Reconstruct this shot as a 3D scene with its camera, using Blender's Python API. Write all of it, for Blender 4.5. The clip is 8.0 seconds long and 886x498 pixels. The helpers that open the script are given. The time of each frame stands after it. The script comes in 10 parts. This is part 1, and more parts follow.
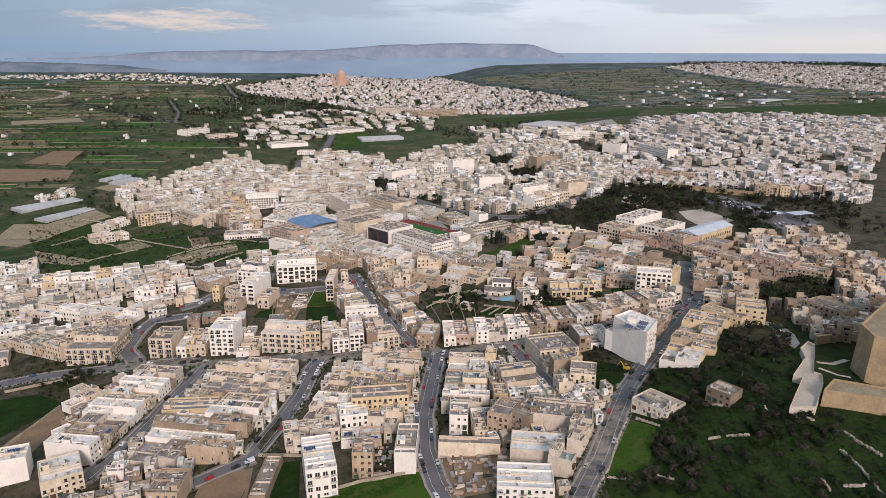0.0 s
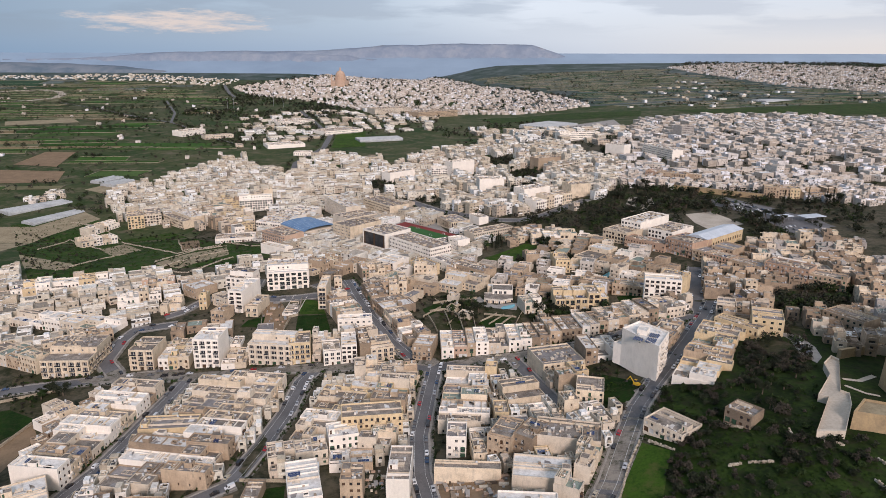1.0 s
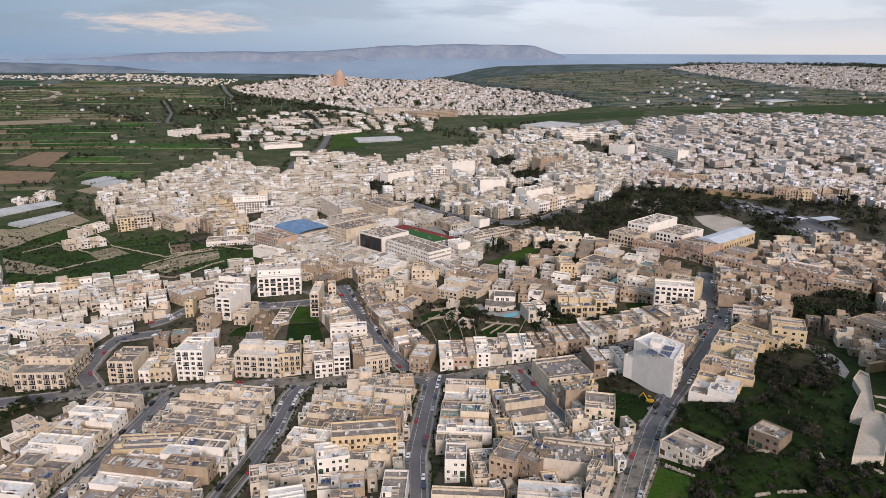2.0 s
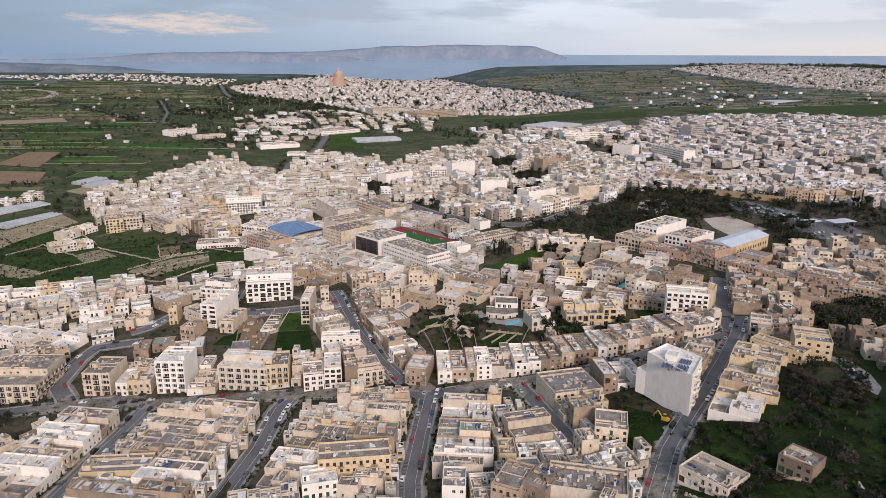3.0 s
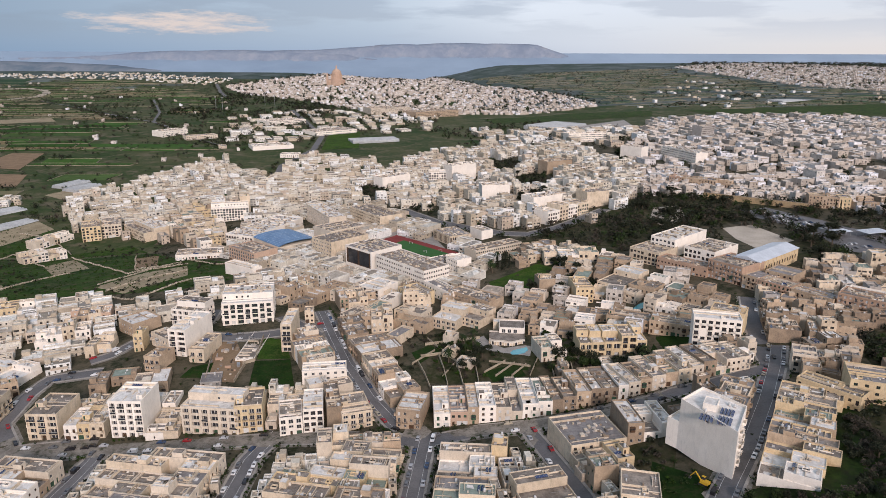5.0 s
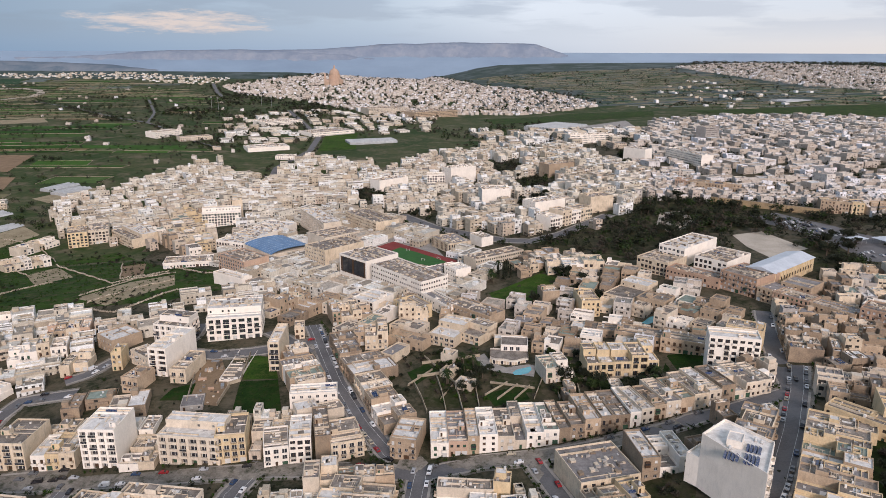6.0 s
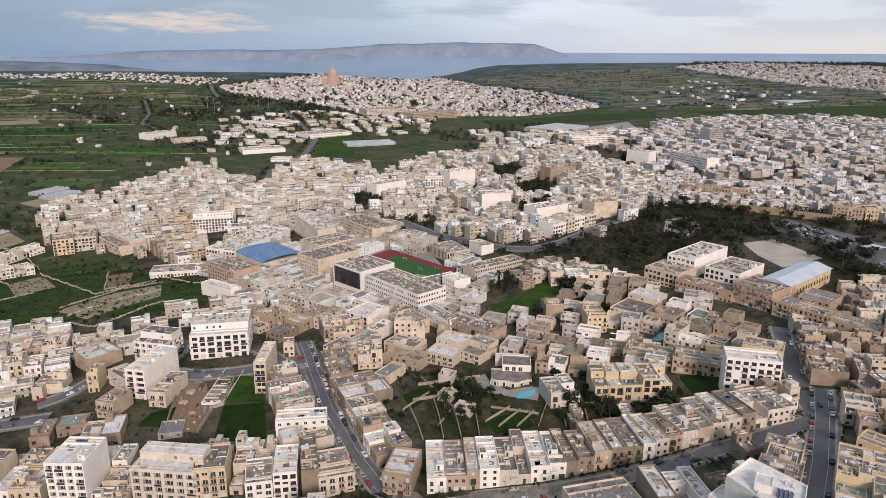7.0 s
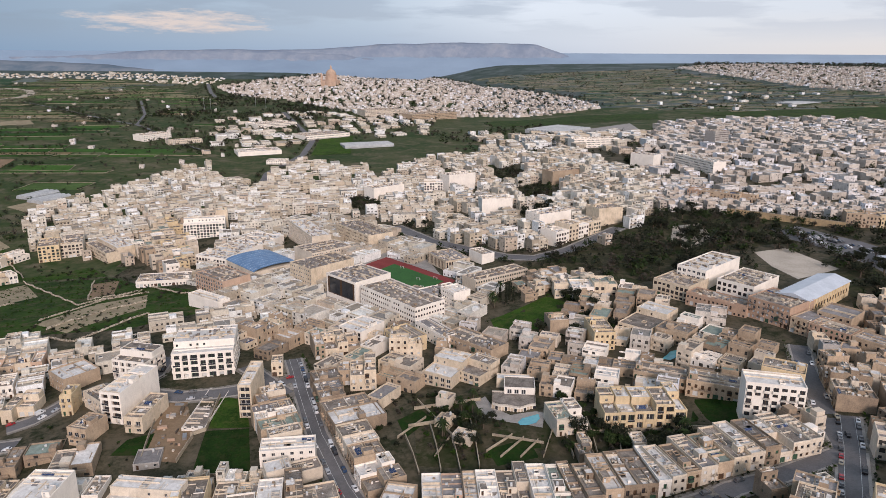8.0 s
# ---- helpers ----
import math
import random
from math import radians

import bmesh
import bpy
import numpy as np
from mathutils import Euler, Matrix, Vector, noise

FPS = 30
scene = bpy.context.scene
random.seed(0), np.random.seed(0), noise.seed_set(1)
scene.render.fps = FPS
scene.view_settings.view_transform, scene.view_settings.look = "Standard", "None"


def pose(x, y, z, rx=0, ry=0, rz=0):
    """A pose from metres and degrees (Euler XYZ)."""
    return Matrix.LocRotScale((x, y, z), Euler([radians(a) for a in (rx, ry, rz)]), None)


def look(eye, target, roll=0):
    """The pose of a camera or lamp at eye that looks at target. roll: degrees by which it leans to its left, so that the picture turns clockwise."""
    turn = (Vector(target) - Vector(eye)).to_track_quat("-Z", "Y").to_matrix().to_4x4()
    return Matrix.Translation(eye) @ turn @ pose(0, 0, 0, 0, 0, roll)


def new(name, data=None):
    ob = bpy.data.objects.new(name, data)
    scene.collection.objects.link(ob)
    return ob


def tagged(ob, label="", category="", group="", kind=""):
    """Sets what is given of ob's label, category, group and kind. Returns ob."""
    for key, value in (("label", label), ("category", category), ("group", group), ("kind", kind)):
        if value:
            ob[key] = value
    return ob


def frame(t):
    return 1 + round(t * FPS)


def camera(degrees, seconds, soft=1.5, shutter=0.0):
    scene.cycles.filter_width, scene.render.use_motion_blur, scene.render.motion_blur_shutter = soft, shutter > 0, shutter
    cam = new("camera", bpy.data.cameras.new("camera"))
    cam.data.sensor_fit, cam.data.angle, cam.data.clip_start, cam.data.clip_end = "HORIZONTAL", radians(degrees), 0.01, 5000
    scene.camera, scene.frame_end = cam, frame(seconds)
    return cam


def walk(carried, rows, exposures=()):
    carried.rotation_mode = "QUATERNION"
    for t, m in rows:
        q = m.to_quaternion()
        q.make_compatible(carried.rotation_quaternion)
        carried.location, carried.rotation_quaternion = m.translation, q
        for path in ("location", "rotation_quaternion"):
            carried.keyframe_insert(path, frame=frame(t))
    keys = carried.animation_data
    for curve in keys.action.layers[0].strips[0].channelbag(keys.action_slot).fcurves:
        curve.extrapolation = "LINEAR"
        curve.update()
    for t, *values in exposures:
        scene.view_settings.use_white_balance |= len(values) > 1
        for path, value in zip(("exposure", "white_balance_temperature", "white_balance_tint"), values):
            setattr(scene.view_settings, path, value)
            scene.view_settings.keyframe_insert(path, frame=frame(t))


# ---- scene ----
# the drone: first it sinks a little, then it flies level
cam = camera(65.0, 8.0, soft=0.8)
PATH = [
    (0, (-0.118, -14.702, 163.336), (-0.122, -5.092, 160.571), 0.1),
    (0.5, (0.881, -2.093, 161.574), (0.870, 7.517, 158.809), 0.0),
    (1, (1.727, 10.512, 159.412), (1.716, 20.126, 156.661), 0.1),
    (1.5, (2.154, 23.053, 157.224), (2.142, 32.669, 154.479), 0.1),
    (3, (3.673, 61.297, 148.954), (3.654, 70.921, 146.238), 0.2),
    (3.5, (4.201, 73.994, 146.846), (4.186, 83.615, 144.119), 0.2),
    (4, (4.648, 86.587, 146.328), (4.626, 96.209, 143.605), 0.2),
    (4.5, (4.937, 99.149, 146.377), (4.911, 108.769, 143.650), 0.2),
    (6, (5.834, 137.491, 146.610), (5.819, 147.109, 143.871), 0.2),
    (6.5, (6.321, 149.919, 146.721), (6.314, 159.536, 143.978), 0.2),
    (7, (6.695, 162.260, 146.980), (6.688, 171.878, 144.241), 0.2),
    (7.5, (6.943, 174.648, 147.124), (6.943, 184.267, 144.390), 0.3),
    (8, (7.459, 186.550, 147.191), (7.456, 196.168, 144.454), 0.3),
]
walk(cam, [(t, look(eye, target, roll)) for t, eye, target, roll in PATH], exposures=((0, 0.0, 6500, 18), (8, 0.0, 6500, 18)))

# ---- the evening sky under broken cloud, and a low, veiled sun from the right ----
world = bpy.data.worlds.new("evening_sky")
scene.world = world
world.use_nodes = True


def wire(tree, kind, operation="", **values):
    """A node with its inputs; an input given as a socket is linked."""
    node = tree.nodes.new(kind)
    if operation:
        node.operation = operation
    for key, value in values.items():
        key = key[2:]
        slot = node.inputs[int(key)] if key.isdigit() else node.inputs[key.replace("_", " ")]
        if isinstance(value, bpy.types.NodeSocket):
            tree.links.new(value, slot)
        else:
            slot.default_value = value
    return node


def mix(tree, fac, a, b, blend="MIX"):
    node = wire(tree, "ShaderNodeMix")
    node.data_type, node.blend_type = "RGBA", blend
    if isinstance(fac, bpy.types.NodeSocket):
        tree.links.new(fac, node.inputs[0])
    else:
        node.inputs[0].default_value = fac
    for slot, value in ((node.inputs[6], a), (node.inputs[7], b)):
        if isinstance(value, bpy.types.NodeSocket):
            tree.links.new(value, slot)
        else:
            slot.default_value = (*value, 1)
    return node.outputs[2]


def ramp(tree, fac, stops, constant=False):
    node = wire(tree, "ShaderNodeValToRGB", i_0=fac)
    node.color_ramp.interpolation = "CONSTANT" if constant else "LINEAR"
    while len(node.color_ramp.elements) < len(stops):
        node.color_ramp.elements.new(0.5)
    for e, (place, colour) in zip(node.color_ramp.elements, stops):
        e.position = place
        e.color = (*colour, 1) if len(colour) == 3 else colour
    return node.outputs[0]


def grey(v):
    return (v, v, v)


SUN_ELEVATION, SUN_AZIMUTH = radians(26), radians(168)
wt = world.node_tree
wt.nodes.clear()
coord = wire(wt, "ShaderNodeTexCoord")
split = wire(wt, "ShaderNodeSeparateXYZ", i_0=coord.outputs["Generated"])
air = wire(wt, "ShaderNodeTexSky")
air.sky_type, air.sun_disc, air.sun_elevation, air.sun_rotation = "NISHITA", False, SUN_ELEVATION, SUN_AZIMUTH
blue = mix(wt, 1.0, air.outputs[0], (0.11, 0.11, 0.11), "MULTIPLY")
# pale at the right, slate blue at the left
side = wire(wt, "ShaderNodeMapRange", i_Value=split.outputs[0], i_From_Min=-0.57, i_From_Max=0.53)
low = ramp(wt, side.outputs[0], [(0.0, (0.31, 0.48, 0.67)), (0.45, (0.55, 0.69, 0.85)), (0.7, (0.90, 0.97, 1.04)), (0.85, (1.06, 1.05, 1.02)), (1.0, (1.15, 1.07, 0.98))])
high = ramp(wt, side.outputs[0], [(0.0, (0.32, 0.46, 0.62)), (0.42, (0.66, 0.79, 0.91)), (0.62, (1.04, 1.12, 1.19)), (1.0, (1.0, 1.05, 1.09))])
rise = wire(wt, "ShaderNodeMapRange", i_Value=split.outputs[2], i_From_Min=0.0, i_From_Max=0.053)
veil = mix(wt, rise.outputs[0], low, high)
stretch = wire(wt, "ShaderNodeVectorMath", operation="MULTIPLY", i_0=coord.outputs["Generated"], i_1=(4.85, 4.85, 34.0))
puffs = wire(wt, "ShaderNodeTexNoise", i_Vector=stretch.outputs[0], i_Scale=1.15, i_Detail=7.0, i_Roughness=0.55)
shift = wire(wt, "ShaderNodeVectorMath", operation="ADD", i_0=stretch.outputs[0], i_1=(4.0, 1.0, 0.35))
glow = wire(wt, "ShaderNodeTexNoise", i_Vector=shift.outputs[0], i_Scale=2.6, i_Detail=8.0, i_Roughness=0.68)
lift = wire(wt, "ShaderNodeMapRange", i_Value=split.outputs[2], i_From_Min=0.0105, i_From_Max=0.044)
cover = ramp(wt, puffs.outputs[0], [(0.43, grey(0)), (0.55, grey(0.95))])
cover = mix(wt, 1.0, cover, lift.outputs[0], "MULTIPLY")
shade = ramp(wt, side.outputs[0], [(0.0, (0.31, 0.43, 0.57)), (0.5, (0.58, 0.68, 0.80)), (0.65, (0.78, 0.86, 0.95)), (1.0, (0.84, 0.88, 0.94))])
clouded = mix(wt, cover, veil, shade)
# one sunlit bank of cumulus low in the sky, left of the strait
wob = wire(wt, "ShaderNodeMapRange", i_Value=glow.outputs[0], i_From_Min=0.3, i_From_Max=0.7, i_To_Min=-1.15, i_To_Max=1.15)
off_x = wire(wt, "ShaderNodeMapRange", i_Value=split.outputs[0], i_From_Min=-0.345, i_From_Max=-0.235)
off_x.clamp = False
off_z = wire(wt, "ShaderNodeMapRange", i_Value=split.outputs[2], i_From_Min=0.0335, i_From_Max=0.0485)
off_z.clamp = False
sq_x = wire(wt, "ShaderNodeMath", operation="MULTIPLY", i_0=off_x.outputs[0], i_1=off_x.outputs[0])
sq_z = wire(wt, "ShaderNodeMath", operation="MULTIPLY", i_0=off_z.outputs[0], i_1=off_z.outputs[0])
sq = wire(wt, "ShaderNodeMath", operation="ADD", i_0=sq_x.outputs[0], i_1=sq_z.outputs[0])
sq = wire(wt, "ShaderNodeMath", operation="ADD", i_0=sq.outputs[0], i_1=wob.outputs[0])
warm = ramp(wt, sq.outputs[0], [(0.0, grey(1.0)), (1.1, grey(0))])
clouded = mix(wt, warm, clouded, (1.0, 0.85, 0.77))
# the cloud deck brightens towards the zenith
top = wire(wt, "ShaderNodeMapRange", i_Value=split.outputs[2], i_From_Min=0.07, i_From_Max=0.7, i_To_Min=1.0, i_To_Max=1.08)
clouded = mix(wt, 1.0, clouded, top.outputs[0], "MULTIPLY")
sky = mix(wt, 0.85, blue, clouded)
sky = mix(wt, 1.0, sky, (0.95, 1.0, 1.035), "MULTIPLY")
back = wire(wt, "ShaderNodeBackground", i_Color=sky, i_Strength=0.78)
wire(wt, "ShaderNodeOutputWorld", i_Surface=back.outputs[0])

sun = new("sun", bpy.data.lights.new("sun", "SUN"))
sun.data.energy, sun.data.angle, sun.data.color = 2.7, radians(14), (1.0, 0.893, 0.838)
sun.matrix_world = look((math.sin(SUN_AZIMUTH) * 300, math.cos(SUN_AZIMUTH) * 300, 300 * math.tan(SUN_ELEVATION)), (0, 0, 0))

# ---- materials ----
def material(name, tones, rough=0.85, grain=2.0, patch=0.12, dirt=0.0, dirt_colour=(0.15, 0.125, 0.10), bump=0.0, metal=0.0, vary=0.0, pick="", spec=0.22, third=None):
    """A mottled surface. tones: two colours blended by fine grain and broad patches; vary: how much alike objects differ;
    pick: 'island' or 'object', when tones is a list of colours dealt out piece by piece; dirt: strength of streaks."""
    m = bpy.data.materials.new(name)
    m.use_nodes = True
    t = m.node_tree
    t.nodes.clear()
    geo = wire(t, "ShaderNodeNewGeometry")
    info = wire(t, "ShaderNodeObjectInfo")
    where = geo.outputs["Position"]
    fine = wire(t, "ShaderNodeTexNoise", i_Vector=where, i_Scale=grain, i_Detail=6.0, i_Roughness=0.65)
    broad = wire(t, "ShaderNodeTexNoise", i_Vector=where, i_Scale=patch, i_Detail=3.0)
    if pick:
        chance = geo.outputs["Random Per Island"] if pick == "island" else info.outputs["Random"]
        colour = ramp(t, chance, [(i / len(tones), c) for i, c in enumerate(tones)], constant=True)
        dim = wire(t, "ShaderNodeMapRange", i_Value=broad.outputs[0], i_From_Min=0.3, i_From_Max=0.7, i_To_Min=0.82, i_To_Max=1.12)
        colour = mix(t, 1.0, colour, dim.outputs[0], "MULTIPLY")
        dim = wire(t, "ShaderNodeMapRange", i_Value=fine.outputs[0], i_From_Min=0.3, i_From_Max=0.7, i_To_Min=0.78, i_To_Max=1.18)
        colour = mix(t, 1.0, colour, dim.outputs[0], "MULTIPLY")
    else:
        both = wire(t, "ShaderNodeMath", operation="ADD", i_0=fine.outputs[0], i_1=broad.outputs[0])
        spread = wire(t, "ShaderNodeMapRange", i_Value=both.outputs[0], i_From_Min=0.81, i_From_Max=1.19)
        colour = mix(t, spread.outputs[0], tones[0], tones[1])
        if third:
            spots = wire(t, "ShaderNodeTexNoise", i_Vector=where, i_Scale=grain * 0.27, i_Detail=5.0, i_Roughness=0.7)
            mask = ramp(t, spots.outputs[0], [(0.50, grey(0)), (0.66, grey(1))])
            colour = mix(t, mask, colour, third)
    if vary:
        dim = wire(t, "ShaderNodeMapRange", i_Value=info.outputs["Random"], i_To_Min=1 - vary, i_To_Max=1 + vary)
        colour = mix(t, 1.0, colour, dim.outputs[0], "MULTIPLY")
    if dirt:
        tall = wire(t, "ShaderNodeVectorMath", operation="MULTIPLY", i_0=where, i_1=(0.32, 0.32, 0.2))
        streak = wire(t, "ShaderNodeTexNoise", i_Vector=tall.outputs[0], i_Scale=1.0, i_Detail=6.0, i_Roughness=0.7)
        mask = ramp(t, streak.outputs[0], [(0.48, grey(0)), (0.8, grey(dirt))])
        colour = mix(t, mask, colour, dirt_colour)
        thin = wire(t, "ShaderNodeVectorMath", operation="MULTIPLY", i_0=where, i_1=(0.8, 0.8, 0.25))
        runs = wire(t, "ShaderNodeTexNoise", i_Vector=thin.outputs[0], i_Scale=1.0, i_Detail=4.0, i_Roughness=0.6)
        mask = ramp(t, runs.outputs[0], [(0.52, grey(0)), (0.75, grey(min(1.0, dirt * 0.9)))])
        colour = mix(t, mask, colour, dirt_colour)
    shader = wire(t, "ShaderNodeBsdfPrincipled", i_Base_Color=colour, i_Roughness=rough, i_Metallic=metal, i_Specular_IOR_Level=spec)
    if bump:
        relief = wire(t, "ShaderNodeBump", i_Strength=bump, i_Distance=0.1, i_Height=fine.outputs[0])
        t.links.new(relief.outputs[0], shader.inputs["Normal"])
    wire(t, "ShaderNodeOutputMaterial", i_Surface=shader.outputs[0])
    return m


WALLS = {
    "cream": material("cream_render", ((0.734, 0.611, 0.456), (0.581, 0.468, 0.332)), vary=0.12, dirt=0.42),
    "stone": material("globigerina_limestone", ((0.531, 0.403, 0.279), (0.389, 0.288, 0.195)), vary=0.14, dirt=0.5),
    "yellow": material("yellow_render", ((0.734, 0.576, 0.356), (0.602, 0.458, 0.279)), vary=0.08, dirt=0.32),
    "white": material("white_paint", ((0.898, 0.822, 0.720), (0.796, 0.724, 0.626)), vary=0.05, dirt=0.2, dirt_colour=(0.34, 0.31, 0.275)),
    "pale": material("pale_render", ((0.714, 0.615, 0.489), (0.571, 0.483, 0.374)), vary=0.08, dirt=0.3),
    "old": material("weathered_stone", ((0.361, 0.271, 0.184), (0.228, 0.169, 0.119)), vary=0.15, dirt=0.6),
    "pink": material("pinkish_render", ((0.592, 0.413, 0.304), (0.479, 0.335, 0.237)), vary=0.10, dirt=0.3),
    "grey": material("bare_concrete", ((0.469, 0.433, 0.389), (0.357, 0.325, 0.294)), vary=0.10, dirt=0.4),
    "rust": material("rusty_stone", ((0.512, 0.348, 0.246), (0.408, 0.274, 0.190)), dirt=0.3),
    "red": material("red_render", ((0.367, 0.128, 0.075), (0.275, 0.099, 0.057)), dirt=0.2),
}
ROOFS = {
    "screed": material("roof_screed", ((0.322, 0.274, 0.227), (0.144, 0.119, 0.096)), grain=1.3, patch=0.25, vary=0.22, dirt=0.75, dirt_colour=(0.16, 0.14, 0.12)),
    "whitewash": material("roof_whitewash", ((0.760, 0.727, 0.679), (0.570, 0.532, 0.480)), grain=0.7, patch=0.2, vary=0.08, dirt=0.3),
    "membrane": material("roof_membrane", ((0.297, 0.275, 0.262), (0.198, 0.180, 0.170)), grain=0.8, patch=0.3, vary=0.15, dirt=0.4),
    "greenish": material("roof_green_coat", ((0.26, 0.31, 0.26), (0.18, 0.22, 0.18)), grain=0.8, patch=0.3, vary=0.1, dirt=0.4),
    "terracotta": material("roof_terracotta", ((0.42, 0.17, 0.10), (0.32, 0.13, 0.08)), grain=1.0, patch=0.3, dirt=0.3),
}
TOWN_WALL = material("town_walls", ((0.663, 0.608, 0.504), (0.542, 0.458, 0.341), (0.794, 0.782, 0.732), (0.607, 0.545, 0.440), (0.523, 0.449, 0.346), (0.701, 0.647, 0.544), (0.561, 0.463, 0.361), (0.823, 0.820, 0.791), (0.579, 0.516, 0.416), (0.719, 0.675, 0.593), (0.439, 0.372, 0.282)), pick="island", dirt=0.42, spec=0.08)
TOWN_ROOF = material("town_roofs", ((0.434, 0.370, 0.293), (0.313, 0.270, 0.215), (0.580, 0.539, 0.463), (0.241, 0.210, 0.170), (0.483, 0.418, 0.339), (0.795, 0.766, 0.689), (0.361, 0.318, 0.254), (0.290, 0.270, 0.237)), pick="island", grain=0.9, dirt=0.6, spec=0.08)
# town roofs of the far districts, paled in colour in place of haze
FAR_ROOF = material("hazed_far_roofs", ((0.494, 0.470, 0.428), (0.380, 0.356, 0.321), (0.570, 0.554, 0.520), (0.323, 0.302, 0.270), (0.665, 0.663, 0.632), (0.437, 0.416, 0.377)), pick="island", grain=0.9, dirt=0.35, spec=0.08)
# limestone tones, lightened and blued to hold the haze over the old town
TOWN_OLD = material("hazed_old_town_walls", ((0.605, 0.543, 0.475), (0.524, 0.459, 0.388), (0.665, 0.611, 0.549), (0.564, 0.486, 0.405), (0.454, 0.392, 0.324), (0.625, 0.563, 0.487), (0.726, 0.690, 0.661), (0.545, 0.470, 0.394), (0.473, 0.402, 0.330), (0.827, 0.820, 0.834)), pick="island", dirt=0.5, spec=0.08)
FIELD_GREEN = material("rough_green_field", ((0.038, 0.074, 0.013), (0.017, 0.036, 0.009)), grain=0.5, patch=0.05, bump=0.5, spec=0.05, third=(0.078, 0.068, 0.035))
GLASS = material("window_glass", ((0.025, 0.027, 0.03), (0.05, 0.05, 0.055)), rough=0.12, grain=0.6, spec=0.5)
FRAME_WHITE = material("white_joinery", ((0.62, 0.61, 0.58), (0.5, 0.49, 0.46)), rough=0.5)
FRAME_BROWN = material("brown_joinery", ((0.10, 0.055, 0.03), (0.06, 0.035, 0.02)), rough=0.5)
FRAME_GREEN = material("green_joinery", ((0.05, 0.10, 0.06), (0.03, 0.07, 0.04)), rough=0.5)
FRAME_BLUE = material("blue_joinery", ((0.16, 0.30, 0.42), (0.12, 0.24, 0.36)), rough=0.5)
IRON = material("dark_iron", ((0.05, 0.05, 0.05), (0.09, 0.085, 0.08)), rough=0.5, metal=0.6)
STEEL = material("galvanised_steel", ((0.44, 0.43, 0.42), (0.32, 0.31, 0.30)), rough=0.4, metal=0.7)
PANEL = material("solar_cells", ((0.02, 0.035, 0.09), (0.03, 0.05, 0.12)), rough=0.15, grain=3.0, spec=0.6)
TANK = material("tank_plastic", ((0.62, 0.62, 0.60), (0.50, 0.50, 0.48)), rough=0.5)
ASPHALT = material("asphalt", ((0.165, 0.158, 0.156), (0.115, 0.110, 0.109)), grain=1.2, patch=0.08, bump=0.1, dirt=0.3, dirt_colour=(0.12, 0.113, 0.107))
PAVING = material("pavement_concrete", ((0.36, 0.33, 0.29), (0.26, 0.235, 0.21)), grain=1.5, patch=0.2)
FORECOURT = material("worn_concrete", ((0.28, 0.25, 0.21), (0.17, 0.15, 0.125)), grain=0.9, patch=0.15, third=(0.06, 0.062, 0.04), spec=0.1)
PAINT = material("road_paint", ((0.62, 0.62, 0.60), (0.46, 0.46, 0.44)), grain=3.0)
SOIL = material("bare_soil", ((0.26, 0.18, 0.11), (0.19, 0.13, 0.08)), grain=0.8, patch=0.08, bump=0.4, spec=0.08)
DRY = material("dry_field", ((0.34, 0.28, 0.18), (0.24, 0.19, 0.12)), grain=0.8, patch=0.1, bump=0.4, spec=0.08)
GRASS = material("grass_green", ((0.046, 0.094, 0.012), (0.020, 0.046, 0.008)), grain=0.8, patch=0.07, bump=0.6, spec=0.05, third=(0.070, 0.085, 0.022))
LAWN = material("lush_grass", ((0.018, 0.044, 0.008), (0.009, 0.023, 0.005)), grain=0.9, patch=0.08, bump=0.6, spec=0.05, third=(0.028, 0.036, 0.012))
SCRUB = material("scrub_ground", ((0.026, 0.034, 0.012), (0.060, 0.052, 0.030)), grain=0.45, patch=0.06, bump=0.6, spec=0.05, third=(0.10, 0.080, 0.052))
GROUND = material("town_ground", ((0.10, 0.083, 0.055), (0.024, 0.029, 0.014)), grain=0.35, patch=0.06, bump=0.3, third=(0.115, 0.095, 0.065), spec=0.08)
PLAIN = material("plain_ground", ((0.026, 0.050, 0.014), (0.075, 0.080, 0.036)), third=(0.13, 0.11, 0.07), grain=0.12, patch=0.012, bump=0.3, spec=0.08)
RUBBLE = material("rubble_wall", ((0.44, 0.37, 0.27), (0.27, 0.22, 0.16)), grain=1.6, patch=0.2, bump=0.6, spec=0.08)
FIELDS = material("far_fields", ((0.041, 0.093, 0.017), (0.053, 0.093, 0.023), (0.175, 0.159, 0.085), (0.029, 0.078, 0.013), (0.078, 0.106, 0.034), (0.050, 0.110, 0.019), (0.033, 0.066, 0.017), (0.202, 0.154, 0.081), (0.042, 0.106, 0.017), (0.120, 0.125, 0.062), (0.028, 0.074, 0.011), (0.064, 0.106, 0.030)), pick="island", grain=0.12, patch=0.02, bump=0.3, spec=0.08)
# stony far land, with distance haze put into its colours as blue-grey
GARIGUE = material("hazed_stony_garigue", ((0.040, 0.062, 0.046), (0.078, 0.096, 0.089)), third=(0.125, 0.141, 0.137), grain=0.03, patch=0.008, bump=0.3, spec=0.08)
FIELDS_FAR = material("hazed_stony_fields", ((0.036, 0.076, 0.036), (0.053, 0.080, 0.052), (0.082, 0.103, 0.083), (0.030, 0.066, 0.031), (0.047, 0.083, 0.047), (0.098, 0.112, 0.090), (0.038, 0.068, 0.040), (0.128, 0.151, 0.132)), pick="island", grain=0.05, patch=0.02, bump=0.3, spec=0.08)
GRAVEL = material("pale_gravel", ((0.52, 0.45, 0.36), (0.40, 0.34, 0.27)), grain=0.8, patch=0.06)
